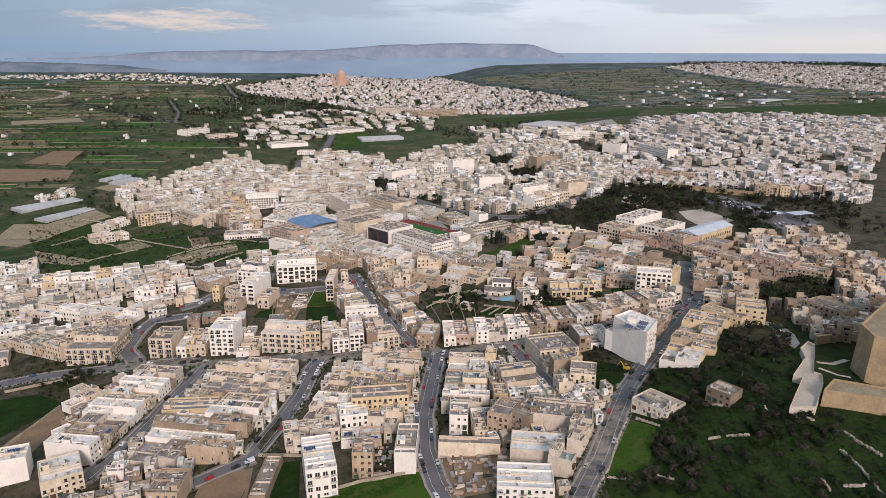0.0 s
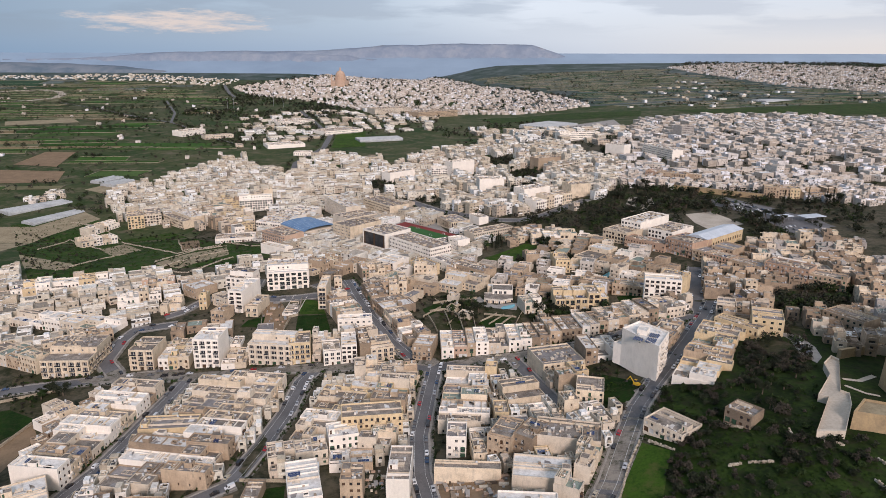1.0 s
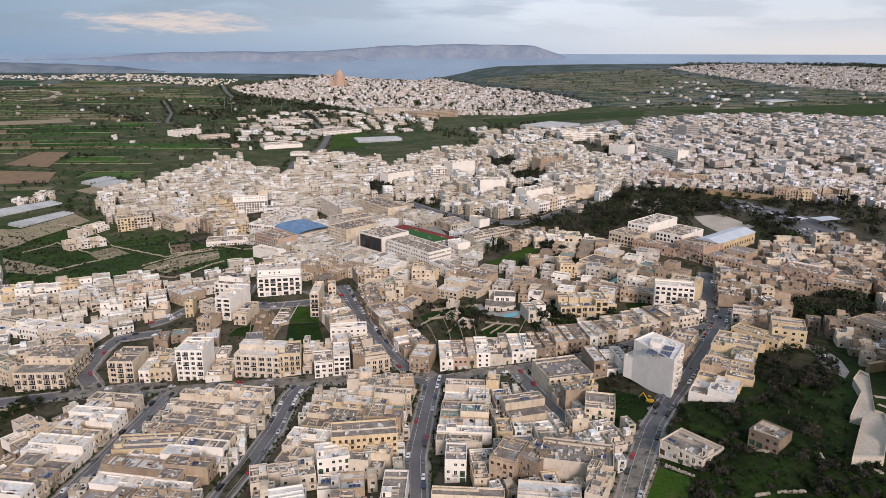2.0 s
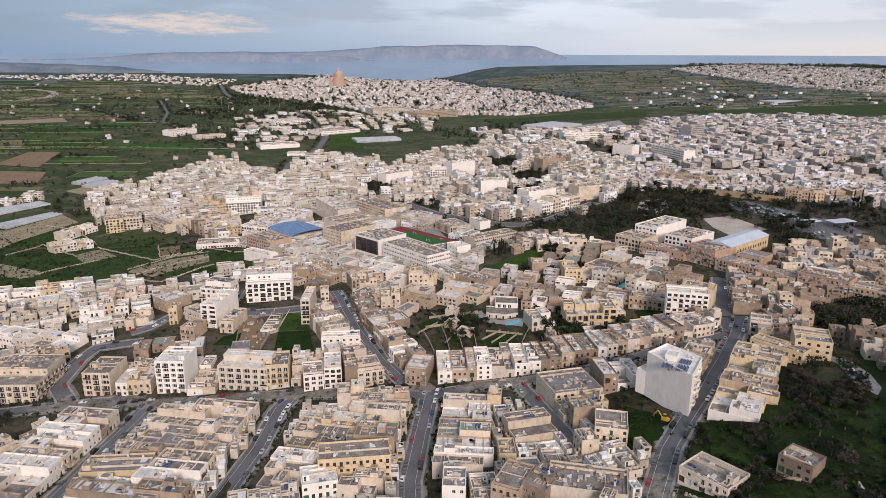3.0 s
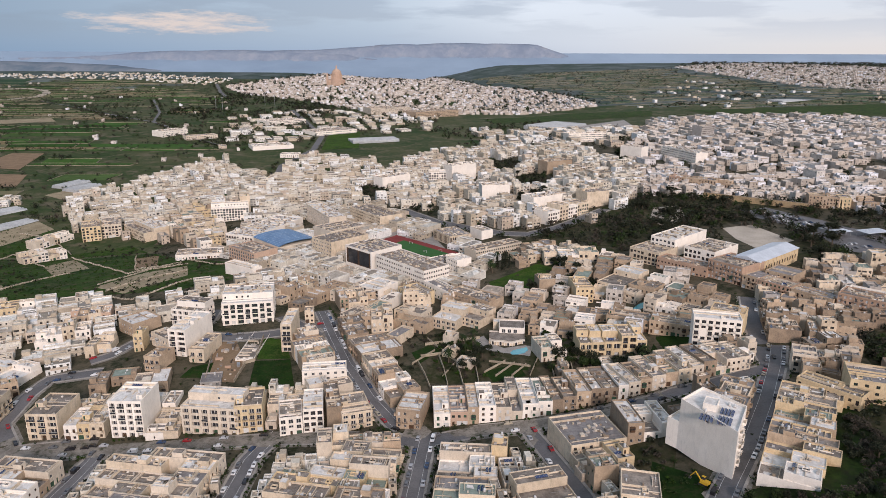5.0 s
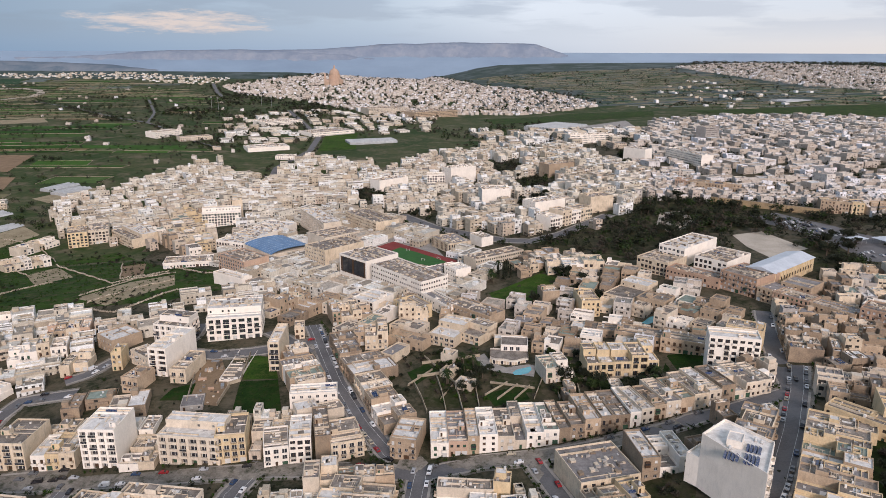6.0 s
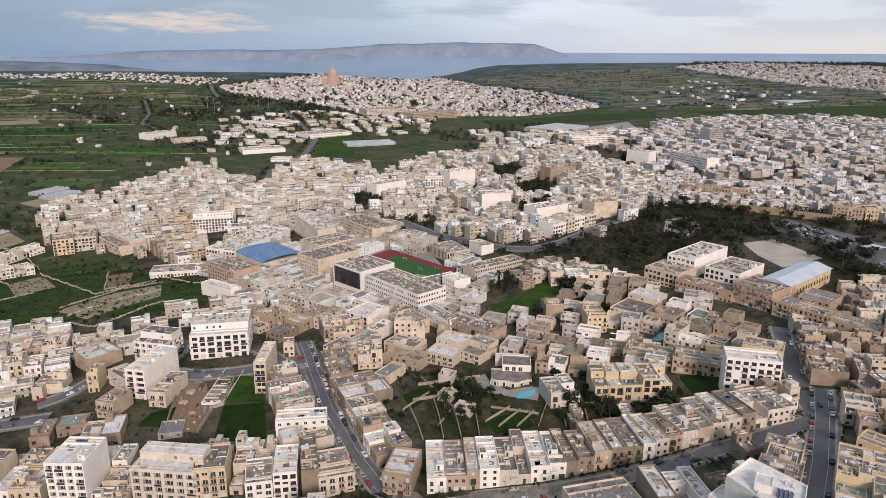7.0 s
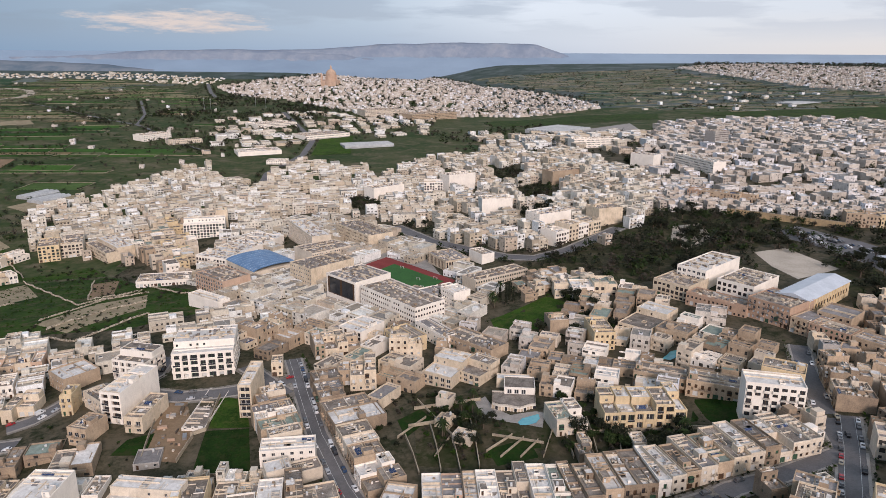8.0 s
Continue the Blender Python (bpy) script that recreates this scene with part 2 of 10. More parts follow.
# window glass of far houses, also painted where wells and loggias lie in shade
FAR_GLASS_SHADE = material("dim_glass_and_shade", ((0.075, 0.068, 0.060), (0.035, 0.033, 0.030)), rough=0.3, grain=0.6)
FIELD_WALL = material("old_field_wall", ((0.34, 0.29, 0.21), (0.18, 0.16, 0.11)), grain=0.5, patch=0.05, spec=0.08)
LEAF = material("leaves", ((0.034, 0.052, 0.016), (0.018, 0.030, 0.010)), grain=1.5, patch=0.3, vary=0.25, rough=0.7, spec=0.08)
LEAF_DARK = material("dark_leaves", ((0.034, 0.039, 0.022), (0.018, 0.021, 0.013)), grain=1.5, patch=0.3, vary=0.25, rough=0.7, spec=0.08)
TWIG = material("bare_twigs", ((0.070, 0.058, 0.044), (0.040, 0.035, 0.026)), grain=1.5, patch=0.3, vary=0.2, spec=0.08)
SLOPE_GREEN = material("slope_grass", ((0.031, 0.053, 0.011), (0.011, 0.019, 0.007)), grain=0.5, patch=0.045, bump=0.6, spec=0.05, third=(0.027, 0.030, 0.014))
STONES = material("dry_stones", ((0.50, 0.43, 0.33), (0.38, 0.32, 0.24), (0.58, 0.51, 0.41), (0.30, 0.25, 0.19), (0.44, 0.37, 0.28)), pick="island", grain=2.0, spec=0.1)
TUFT = material("grass_tufts", ((0.034, 0.066, 0.011), (0.018, 0.036, 0.008)), grain=1.0, patch=0.2, vary=0.2, spec=0.05)
BARK = material("bark", ((0.13, 0.10, 0.07), (0.08, 0.06, 0.045)), grain=3.0, bump=0.5)
# the pale sky's reflection is put into the water's base colour
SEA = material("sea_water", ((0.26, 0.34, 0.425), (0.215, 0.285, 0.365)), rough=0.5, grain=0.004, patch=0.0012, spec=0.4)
# backdrop hills: the air's blue haze is mixed into these tones
FAR_HILL = material("hazed_far_hills", ((0.20, 0.24, 0.30), (0.255, 0.29, 0.34)), grain=0.03, patch=0.006, third=(0.285, 0.31, 0.35), spec=0.0)
NEAR_HILL = material("hazed_nearer_hills", ((0.11, 0.15, 0.185), (0.19, 0.215, 0.24)), grain=0.014, patch=0.005, third=(0.20, 0.225, 0.25), spec=0.0)
POOL = material("pool_water", ((0.12, 0.42, 0.46), (0.09, 0.34, 0.40)), rough=0.08, grain=0.8, spec=0.5)
BLUE_ROOF = material("blue_sports_roof", ((0.16, 0.27, 0.42), (0.11, 0.20, 0.33)), grain=0.5, rough=0.5)
TRACK = material("red_track", ((0.25, 0.055, 0.05), (0.20, 0.045, 0.04)), grain=0.8, spec=0.08)
PITCH = material("artificial_grass", ((0.05, 0.14, 0.04), (0.04, 0.11, 0.035)), grain=0.8, spec=0.08)
PLASTIC = material("greenhouse_plastic", ((0.46, 0.47, 0.46), (0.33, 0.34, 0.34)), rough=0.6, grain=0.3, patch=0.06, dirt=0.35)
METAL_ROOF = material("sheet_roof", ((0.62, 0.65, 0.68), (0.52, 0.55, 0.58)), rough=0.45, grain=0.5, metal=0.2)
BASTION = material("bastion_stone", ((0.46, 0.33, 0.18), (0.33, 0.24, 0.14)), grain=0.8, patch=0.12, dirt=0.5, bump=0.5)
YELLOW = material("machine_yellow", ((0.62, 0.38, 0.03), (0.50, 0.30, 0.03)), rough=0.5)
TYRE = material("tyre_rubber", ((0.02, 0.02, 0.02), (0.03, 0.03, 0.03)), rough=0.9)
CARS = [material("car_paint_" + n, (c, tuple(0.85 * v for v in c)), rough=0.25, grain=0.3, spec=0.5) for n, c in (
    ("white", (0.72, 0.72, 0.71)), ("silver", (0.42, 0.43, 0.44)), ("black", (0.02, 0.02, 0.022)), ("grey", (0.13, 0.135, 0.14)),
    ("red", (0.32, 0.025, 0.03)), ("blue", (0.03, 0.06, 0.12)), ("beige", (0.42, 0.37, 0.28)))]
# ---- the lie of the land: a gentle slope down to the left, a castle hill, a plain and a plateau far off ----
LAND_X = (-1327, -664, -354, -250, -150, -88, -30, 44, 126, 192, 324, 664, 1327)
LAND_NEAR = (
    (0, (-50.0, -56.0, -50.0, -42.0, -33.0, -25.0, -25.0, -20.0, -7.0, -3.0, 2.0, 9.0, 15.0)),
    (300, (-48.0, -56.0, -48.0, -40.0, -32.0, -25.0, -25.0, -18.0, -8.0, -3.0, 0.0, 7.0, 14.0)),
    (400, (-47.0, -55.0, -46.0, -37.0, -32.0, -28.0, -26.0, -20.0, -9.0, -5.0, 0.0, 6.0, 13.0)),
    (460, (-46.0, -52.0, -42.0, -34.0, -23.0, -23.0, -20.0, -15.0, -13.0, -7.0, -1.0, 5.0, 12.0)),
    (530, (-45.0, -48.0, -36.0, -28.0, -21.0, -20.0, -19.0, -16.0, -13.0, -6.0, -1.0, 5.0, 12.0)),
    (620, (-43.0, -45.0, -36.0, -28.0, -27.0, -25.0, -22.0, -19.0, -9.0, -3.0, 0.0, 5.0, 12.0)),
    (766, (-44.0, -52.0, -50.0, -42.0, -35.0, -29.0, -25.0, -18.0, -10.0, -4.0, -3.0, 4.0, 12.0)),
)
LAND_FAR = (
    (1191, (-26.9, -28.3, -32.9, -32.9, -32.9, -31.3, -30.4, -26.8, -11.9, -3.0, 3.0, 9.0, 14.9)),
    (1531, (-12.0, -12.0, -17.9, -20.2, -22.3, -22.3, -21.4, -20.9, -17.9, -12.0, -6.0, 3.0, 12.0)),
    (2128, (0.0, 0.0, 0.0, 0.0, 0.0, -3.0, -6.0, -12.0, -18.0, -23.9, -20.9, -0.0, 14.9)),
    (2637, (12.0, 20.9, 35.9, 37.4, 38.8, 29.8, 22.0, 11.9, 6.0, 6.0, 9.0, 14.9, 38.9)),
    (3403, (53.8, 50.8, 23.9, 20.1, 16.5, 11.9, 9.0, 9.0, 15.0, 20.9, 32.9, 50.8, 74.7)),
    (4424, (-59.8, -59.8, -59.8, -48.5, -37.6, -11.9, -0.1, 15.0, 33.0, 50.7, 70.1, 80.7, 86.7)),
    (4934, (-89.7, -89.7, -89.7, -89.7, -89.7, -89.7, -89.7, -89.7, -89.7, -89.7, -89.7, -89.7, -89.7)),
)
LAND = LAND_NEAR + LAND_FAR


def terrain(x, y):
    """The ground's height at a place."""
    ys = [row[0] for row in LAND]
    y = min(max(y, 0.0), 4934.0)
    k = min(max(int(np.searchsorted(ys, y)) - 1, 0), len(ys) - 2)
    a, b = (float(np.interp(x, LAND_X, LAND[j][1])) for j in (k, k + 1))
    f = (y - ys[k]) / (ys[k + 1] - ys[k])
    hill = 14.9 * math.exp(-((x - 165) / 80) ** 2 - ((y - 285) / 122) ** 2)
    return a + (b - a) * f + hill


# ---- mesh helpers ----
class Shape:
    """Gathers faces for one mesh, with a material for each."""

    def __init__(self, m=None):
        self.v, self.f, self.k, self.mats, self.m = [], [], [], [], m

    def slot(self, mat):
        if mat not in self.mats:
            self.mats.append(mat)
        return self.mats.index(mat)

    def face(self, points, mat):
        n = len(self.v)
        if self.m is not None:
            points = [self.m @ Vector(p) for p in points]
        self.v.extend(tuple(p) for p in points)
        self.f.append(tuple(range(n, n + len(points))))
        self.k.append(self.slot(mat))

    def solid(self, corners, faces, mat):
        n = len(self.v)
        if self.m is not None:
            corners = [self.m @ Vector(p) for p in corners]
        self.v.extend(tuple(p) for p in corners)
        s = self.slot(mat)
        for f in faces:
            self.f.append(tuple(n + i for i in f))
            self.k.append(s)

    def box(self, x0, x1, y0, y1, z0, z1, mat, taper=0.0):
        a = taper
        c = [(x0, y0, z0), (x1, y0, z0), (x1, y1, z0), (x0, y1, z0), (x0 + a, y0 + a, z1), (x1 - a, y0 + a, z1), (x1 - a, y1 - a, z1), (x0 + a, y1 - a, z1)]
        self.solid(c, [(3, 2, 1, 0), (4, 5, 6, 7), (0, 1, 5, 4), (1, 2, 6, 5), (2, 3, 7, 6), (3, 0, 4, 7)], mat)

    def tube(self, a, b, r0, r1, mat, n=7):
        a, b = Vector(a), Vector(b)
        q = (b - a).to_track_quat("Z", "Y")
        ring = [(math.cos(2 * math.pi * i / n), math.sin(2 * math.pi * i / n)) for i in range(n)]
        c = [a + q @ Vector((x * r0, y * r0, 0)) for x, y in ring] + [b + q @ Vector((x * r1, y * r1, 0)) for x, y in ring]
        self.solid(c, [(i, (i + 1) % n, n + (i + 1) % n, n + i) for i in range(n)] + [tuple(range(n, 2 * n)), tuple(reversed(range(n)))], mat)

    def mesh(self, name):
        me = bpy.data.meshes.new(name)
        me.from_pydata(self.v, [], self.f)
        for m in self.mats:
            me.materials.append(m)
        me.polygons.foreach_set("material_index", self.k)
        me.update()
        return me


def weld(me):
    bm = bmesh.new()
    bm.from_mesh(me)
    bmesh.ops.remove_doubles(bm, verts=bm.verts, dist=0.002)
    bmesh.ops.recalc_face_normals(bm, faces=bm.faces)
    bm.to_mesh(me)
    bm.free()
    return me


def part(name, shape, parent, m=None, label=""):
    """One mesh object under a thing or part; shape is a Shape or a ready mesh."""
    me = shape.mesh(name) if isinstance(shape, Shape) else shape
    ob = new(name, me)
    ob.parent = parent
    if m is not None:
        ob.matrix_basis = m
    if label:
        tagged(ob, label)
    return ob


def thing(name, m, label, category, group="", kind=""):
    ob = new(name)
    ob.empty_display_size = 0.3
    ob.matrix_basis = m
    return tagged(ob, label, category, group, kind)


def single(name, shape, label, category, group="", kind="", m=None):
    ob = new(name, shape.mesh(name) if isinstance(shape, Shape) else shape)
    if m is not None:
        ob.matrix_basis = m
    return tagged(ob, label, category, group, kind)


# ---- footprints already taken, as oriented rectangles ----
CELLS = {}


def nearby(x, y, r):
    return [(i, j) for i in range(int((x - r) // 40), int((x + r) // 40) + 1) for j in range(int((y - r) // 40), int((y + r) // 40) + 1)]


def corners(x, y, rot, w, d):
    c, s = math.cos(rot), math.sin(rot)
    return [(x + c * u - s * v, y + s * u + c * v) for u, v in ((0, 0), (w, 0), (w, d), (0, d))]


def overlap(p, q, slack):
    for poly in (p, q):
        for i in range(len(poly)):
            (ax, ay), (bx, by) = poly[i], poly[(i + 1) % len(poly)]
            n = math.hypot(bx - ax, by - ay)
            nx, ny = (by - ay) / n, (ax - bx) / n
            pp, qq = [nx * x + ny * y for x, y in p], [nx * x + ny * y for x, y in q]
            if max(pp) - slack < min(qq) or max(qq) - slack < min(pp):
                return False
    return True


def is_free(quad, slack=0.4):
    x, y = (sum(p[i] for p in quad) / len(quad) for i in (0, 1))
    r = max(math.hypot(px - x, py - y) for px, py in quad)
    for cell in nearby(x, y, r):
        for ox, oy, orad, other in CELLS.get(cell, ()):
            if (ox - x) ** 2 + (oy - y) ** 2 < (r + orad) ** 2 and overlap(quad, other, slack):
                return False
    return True


def take(quad):
    x, y = (sum(p[i] for p in quad) / len(quad) for i in (0, 1))
    r = max(math.hypot(px - x, py - y) for px, py in quad)
    for cell in nearby(x, y, r):
        CELLS.setdefault(cell, []).append((x, y, r, quad))


# ---- pieces that many houses share ----
SHARED = {}


def unit_window(style):
    """A window one metre by one, at y = 0, facing -y: a frame, a mullion and a dark pane, or closed louvres."""
    if style in SHARED:
        return SHARED[style]
    kind, colour = style.split("_")
    frame_mat = {"white": FRAME_WHITE, "brown": FRAME_BROWN, "green": FRAME_GREEN, "blue": FRAME_BLUE}[colour]
    s = Shape()
    if kind == "pane":
        s.face([(0, 0.04, 0), (1, 0.04, 0), (1, 0.04, 1), (0, 0.04, 1)], GLASS)
        for x0, x1, z0, z1 in ((0, 0.07, 0, 1), (0.93, 1, 0, 1), (0.07, 0.93, 0, 0.05), (0.07, 0.93, 0.95, 1), (0.465, 0.535, 0.05, 0.95)):
            s.box(x0, x1, -0.02, 0.05, z0, z1, frame_mat)
    elif kind == "louvre":
        s.box(0, 1, 0.03, 0.06, 0, 1, frame_mat)
        for x in (0.02, 0.52):
            for i in range(7):
                z = 0.05 + i * 0.13
                s.solid([(x, -0.01, z), (x + 0.46, -0.01, z), (x + 0.46, 0.03, z + 0.1), (x, 0.03, z + 0.1)], [(0, 1, 2, 3)], frame_mat)
    elif kind == "door":
        s.box(0, 1, 0.02, 0.06, 0, 1, frame_mat)
        for x in (0.06, 0.54):
            for z0, z1 in ((0.05, 0.42), (0.48, 0.78)):
                s.box(x, x + 0.4, -0.01, 0.02, z0, z1, frame_mat)
        s.box(0.06, 0.94, 0.0, 0.02, 0.83, 0.96, GLASS)
    else:
        # a ribbed roller door, one folded sheet
        edge = [(0.05 if i % 2 else 0.0, i / 16) for i in range(17)]
        pts = [(x, y, z) for y, z in edge for x in (0, 1)]
        s.solid(pts, [(2 * i, 2 * i + 1, 2 * i + 3, 2 * i + 2) for i in range(16)], frame_mat)
    SHARED[style] = s.mesh(kind)
    return SHARED[style]


def balcony_mesh(width, style, wall):
    key = ("balcony", width, style, wall)
    if key in SHARED:
        return SHARED[key]
    s = Shape()
    s.box(0, width, -1.1, 0, -0.16, 0, WALLS[wall])
    if style == "solid":
        for b in ((0, width, -1.1, -0.98), (0, 0.12, -0.98, 0), (width - 0.12, width, -0.98, 0)):
            s.box(b[0], b[1], b[2], b[3], 0, 0.95, WALLS[wall])
    elif style == "iron":
        for z in (0.08, 0.5, 0.95):
            for b in ((0, width, -1.1, -1.06), (0, 0.04, -1.06, 0), (width - 0.04, width, -1.06, 0)):
                s.box(b[0], b[1], b[2], b[3], z, z + 0.05, IRON)
        for i in range(int(width / 0.3) + 1):
            s.box(i * 0.3, i * 0.3 + 0.03, -1.1, -1.07, 0, 0.95, IRON)
    else:
        frame_mat = {"closedbrown": FRAME_BROWN, "closedgreen": FRAME_GREEN, "closedwhite": FRAME_WHITE}[style]
        s.box(0, width, -1.0, 0, 0, 1.0, frame_mat)
        s.box(0.05, width - 0.05, -0.95, 0, 1.0, 1.95, GLASS)
        for i in range(4):
            x = i * (width - 0.08) / 3
            s.box(x, x + 0.08, -1.0, -0.94, 1.0, 1.95, frame_mat)
        s.box(-0.06, width + 0.06, -1.08, 0, 1.95, 2.2, frame_mat, 0.05)
    SHARED[key] = s.mesh("balcony")
    return SHARED[key]


def balustrade_mesh(width, wall, solid):
    """The front of a loggia: a slab edge that stands a little proud and a parapet or a glass rail over it."""
    key = ("balustrade", width, wall, solid)
    if key not in SHARED:
        s = Shape()
        s.box(0, width, -0.45, 0, -0.28, 0.0, WALLS[wall])
        if solid:
            s.box(0, width, -0.45, -0.33, 0.0, 0.95, WALLS[wall])
        else:
            s.box(0.02, width - 0.02, -0.42, -0.39, 0.0, 0.9, GLASS)
            s.box(0, width, -0.45, -0.36, 0.9, 0.97, FRAME_WHITE)
        for u in (0, width - 0.12):
            s.box(u, u + 0.12, -0.33, 0, 0.0, 0.95, WALLS[wall])
        SHARED[key] = s.mesh("balustrade")
    return SHARED[key]


def tank_mesh():
    if "tank" not in SHARED:
        s = Shape()
        s.tube((0, 0, 0.35), (0, 0, 1.35), 0.5, 0.5, TANK, 10)
        s.tube((0, 0, 1.35), (0, 0, 1.55), 0.5, 0.2, TANK, 10)
        s.box(-0.5, 0.5, -0.5, 0.5, 0, 0.35, WALLS["grey"])
        SHARED["tank"] = s.mesh("water_tank")
    return SHARED["tank"]


def solar_mesh(n, m):
    """An array of n by m tilted panels on a steel frame."""
    key = ("solar", n, m)
    if key not in SHARED:
        s = Shape()
        for i in range(n):
            for j in range(m):
                x0, y0 = i * 1.68, j * 1.25
                tilt = [(x0, y0, 0.25), (x0 + 1.65, y0, 0.25), (x0 + 1.65, y0 + 0.95, 0.8), (x0, y0 + 0.95, 0.8)]
                s.solid(tilt + [(x, y, z - 0.05) for x, y, z in tilt], [(0, 1, 2, 3), (7, 6, 5, 4), (0, 4, 5, 1), (1, 5, 6, 2), (2, 6, 7, 3), (3, 7, 4, 0)], PANEL)
                for k in range(4):
                    x = x0 + k * 0.55 - 0.012
                    s.solid([(x, y0, 0.262), (x + 0.03, y0, 0.262), (x + 0.03, y0 + 0.95, 0.812), (x, y0 + 0.95, 0.812)], [(0, 1, 2, 3)], STEEL)
                for x in (x0 + 0.1, x0 + 1.5):
                    s.box(x, x + 0.06, y0 + 0.85, y0 + 0.91, 0, 0.72, STEEL)
        SHARED[key] = s.mesh("solar_rack")
    return SHARED[key]


def facade(s, place, width, z0, z1, holes, mat, deep=0.32):
    """A wall face from z0 to z1 with real openings. place(u, v, z) gives the point u along and v inwards."""
    us = sorted({0.0, width, *[h[0] for h in holes], *[h[1] for h in holes]})
    zs = sorted({z0, z1, *[h[2] for h in holes], *[h[3] for h in holes]})
    for a, b in zip(us, us[1:]):
        run = None
        for c, d in zip(zs, zs[1:]):
            if any(h[0] <= a and b <= h[1] and h[2] <= c and d <= h[3] for h in holes):
                if run is not None:
                    s.face([place(a, 0, run), place(b, 0, run), place(b, 0, c), place(a, 0, c)], mat)
                    run = None
            elif run is None:
                run = c
        if run is not None:
            s.face([place(a, 0, run), place(b, 0, run), place(b, 0, z1), place(a, 0, z1)], mat)
    for a, b, c, d in holes:
        for p, q in (((a, c), (b, c)), ((b, c), (b, d)), ((b, d), (a, d)), ((a, d), (a, c))):
            s.face([place(p[0], 0, p[1]), place(p[0], deep, p[1]), place(q[0], deep, q[1]), place(q[0], 0, q[1])], mat)


def sides(x0, x1, y0, y1):
    """For each side of a box: its length, the way to a point on it, and the turn for what hangs on it."""
    return {
        "f": (x1 - x0, lambda u, v, z: (x0 + u, y0 + v, z), pose(x0, y0, 0, 0, 0, 0)),
        "r": (y1 - y0, lambda u, v, z: (x1 - v, y0 + u, z), pose(x1, y0, 0, 0, 0, 90)),
        "b": (x1 - x0, lambda u, v, z: (x1 - u, y1 - v, z), pose(x1, y1, 0, 0, 0, 180)),
        "l": (y1 - y0, lambda u, v, z: (x0 + v, y1 - u, z), pose(x0, y1, 0, 0, 0, 270)),
    }


def openings(rng, width, floors, storey, base, style, street):
    """Openings of one facade: (u0, u1, z0, z1, kind)."""
    out = []
    if style == "glazed":
        return [(1.2, width - 1.2, base + 2.8, base + floors * storey - 0.9, "pane")]
    if style == "fins":
        return [(0.8 + i * 2.4, 2.2 + i * 2.4, base + 1.0, base + floors * storey - 0.7, "pane") for i in range(int((width - 1) / 2.4))]
    if style == "loggia":
        bays = max(1, round(width / 4.3))
        gap = width / bays
        for k in range(floors):
            for i in range(bays):
                u, half = (i + 0.5) * gap, gap * (0.39 if (i + bays) % 2 else 0.3)
                z = base + k * storey
                if k == 0 and street and i % 2:
                    out.append((u - 1.2, u + 1.2, z + 0.02, z + 2.5, "garage"))
                else:
                    out.append((u - half, u + half, z + 0.12, z + storey - 0.55, "loggia" if k else "pane"))
        return out
    pitch = {"old": 2.7, "flat": 3.1, "plain": 3.4, "school": 2.2, "sparse": 5.0}[style]
    bays = max(1, int(width / pitch))
    gap = width / bays
    wide = {"old": 1.3, "flat": 2.2, "plain": 1.5, "school": 1.4, "sparse": 0.9}[style]
    for k in range(floors):
        z = base + k * storey
        for i in range(bays):
            u = (i + 0.5) * gap
            if k == 0 and street:
                kind = rng.choice(("door", "garage", "pane", "pane")) if bays > 1 else "door"
                if kind == "garage" and gap > 2.6:
                    out.append((u - 1.2, u + 1.2, z + 0.02, z + 2.5, "garage"))
                elif kind == "pane":
                    out.append((u - wide / 2, u + wide / 2, z + 0.9, z + 2.3, "pane"))
                else:
                    out.append((u - 0.55, u + 0.55, z + 0.02, z + 2.3, "door"))
            elif rng.random() < (0.9 if street else 0.6):
                tall = style in ("old", "flat") and rng.random() < (0.8 if style == "flat" else 0.5)
                w = wide * (0.75 if not street else 1)
                out.append((u - w / 2, u + w / 2, z + (0.12 if tall else 0.95), z + 2.35, "tall" if tall else "pane"))
    return out


def storeys_of(h):
    return max(1, round((h - 0.8) / 3.25))


LABELS = {
    "cream": "cream rendered town house with a flat roof", "stone": "honey-coloured limestone town house with a flat roof", "yellow": "yellow rendered house with a flat parapet roof",
    "white": "white painted block with a flat roof", "pale": "pale grey-cream house with a flat roof", "old": "weathered brown stone house with a flat roof",
    "pink": "pinkish rendered town house with a flat roof", "grey": "unfinished grey concrete building with a flat roof", "rust": "rust-toned stone building with a flat roof", "red": "dark red rendered house with a flat roof",
}


def volume(walls, roof, box, holes, wall, top, parapet=0.8, rim=0.28, foot=None, deep=0.32):
    """Four walls with openings, a parapet with a coping and the roof within."""
    x0, x1, y0, y1, z0, z1 = box
    mat = WALLS[wall]
    for side, (width, place, _) in sides(x0, x1, y0, y1).items():
        facade(walls, place, width, z0 if foot is None else foot, z1, [h[:4] for h in holes.get(side, ())], mat, deep)
    a, b, c, d = x0 + rim, x1 - rim, y0 + rim, y1 - rim
    outer, inner = [(x0, y0), (x1, y0), (x1, y1), (x0, y1)], [(a, c), (b, c), (b, d), (a, d)]
    for i in range(4):
        j = (i + 1) % 4
        walls.face([(*outer[i], z1), (*outer[j], z1), (*inner[j], z1), (*inner[i], z1)], mat)
        walls.face([(*inner[i], z1), (*inner[j], z1), (*inner[j], z1 - parapet), (*inner[i], z1 - parapet)], mat)
    roof.face([(*p, z1 - parapet) for p in inner], ROOFS[top])


def pour(pile, me, m):
    """Adds a ready mesh to a gathered one."""
    for f in me.polygons:
        pile.face([m @ me.vertices[i].co for i in f.vertices], me.materials[f.material_index])


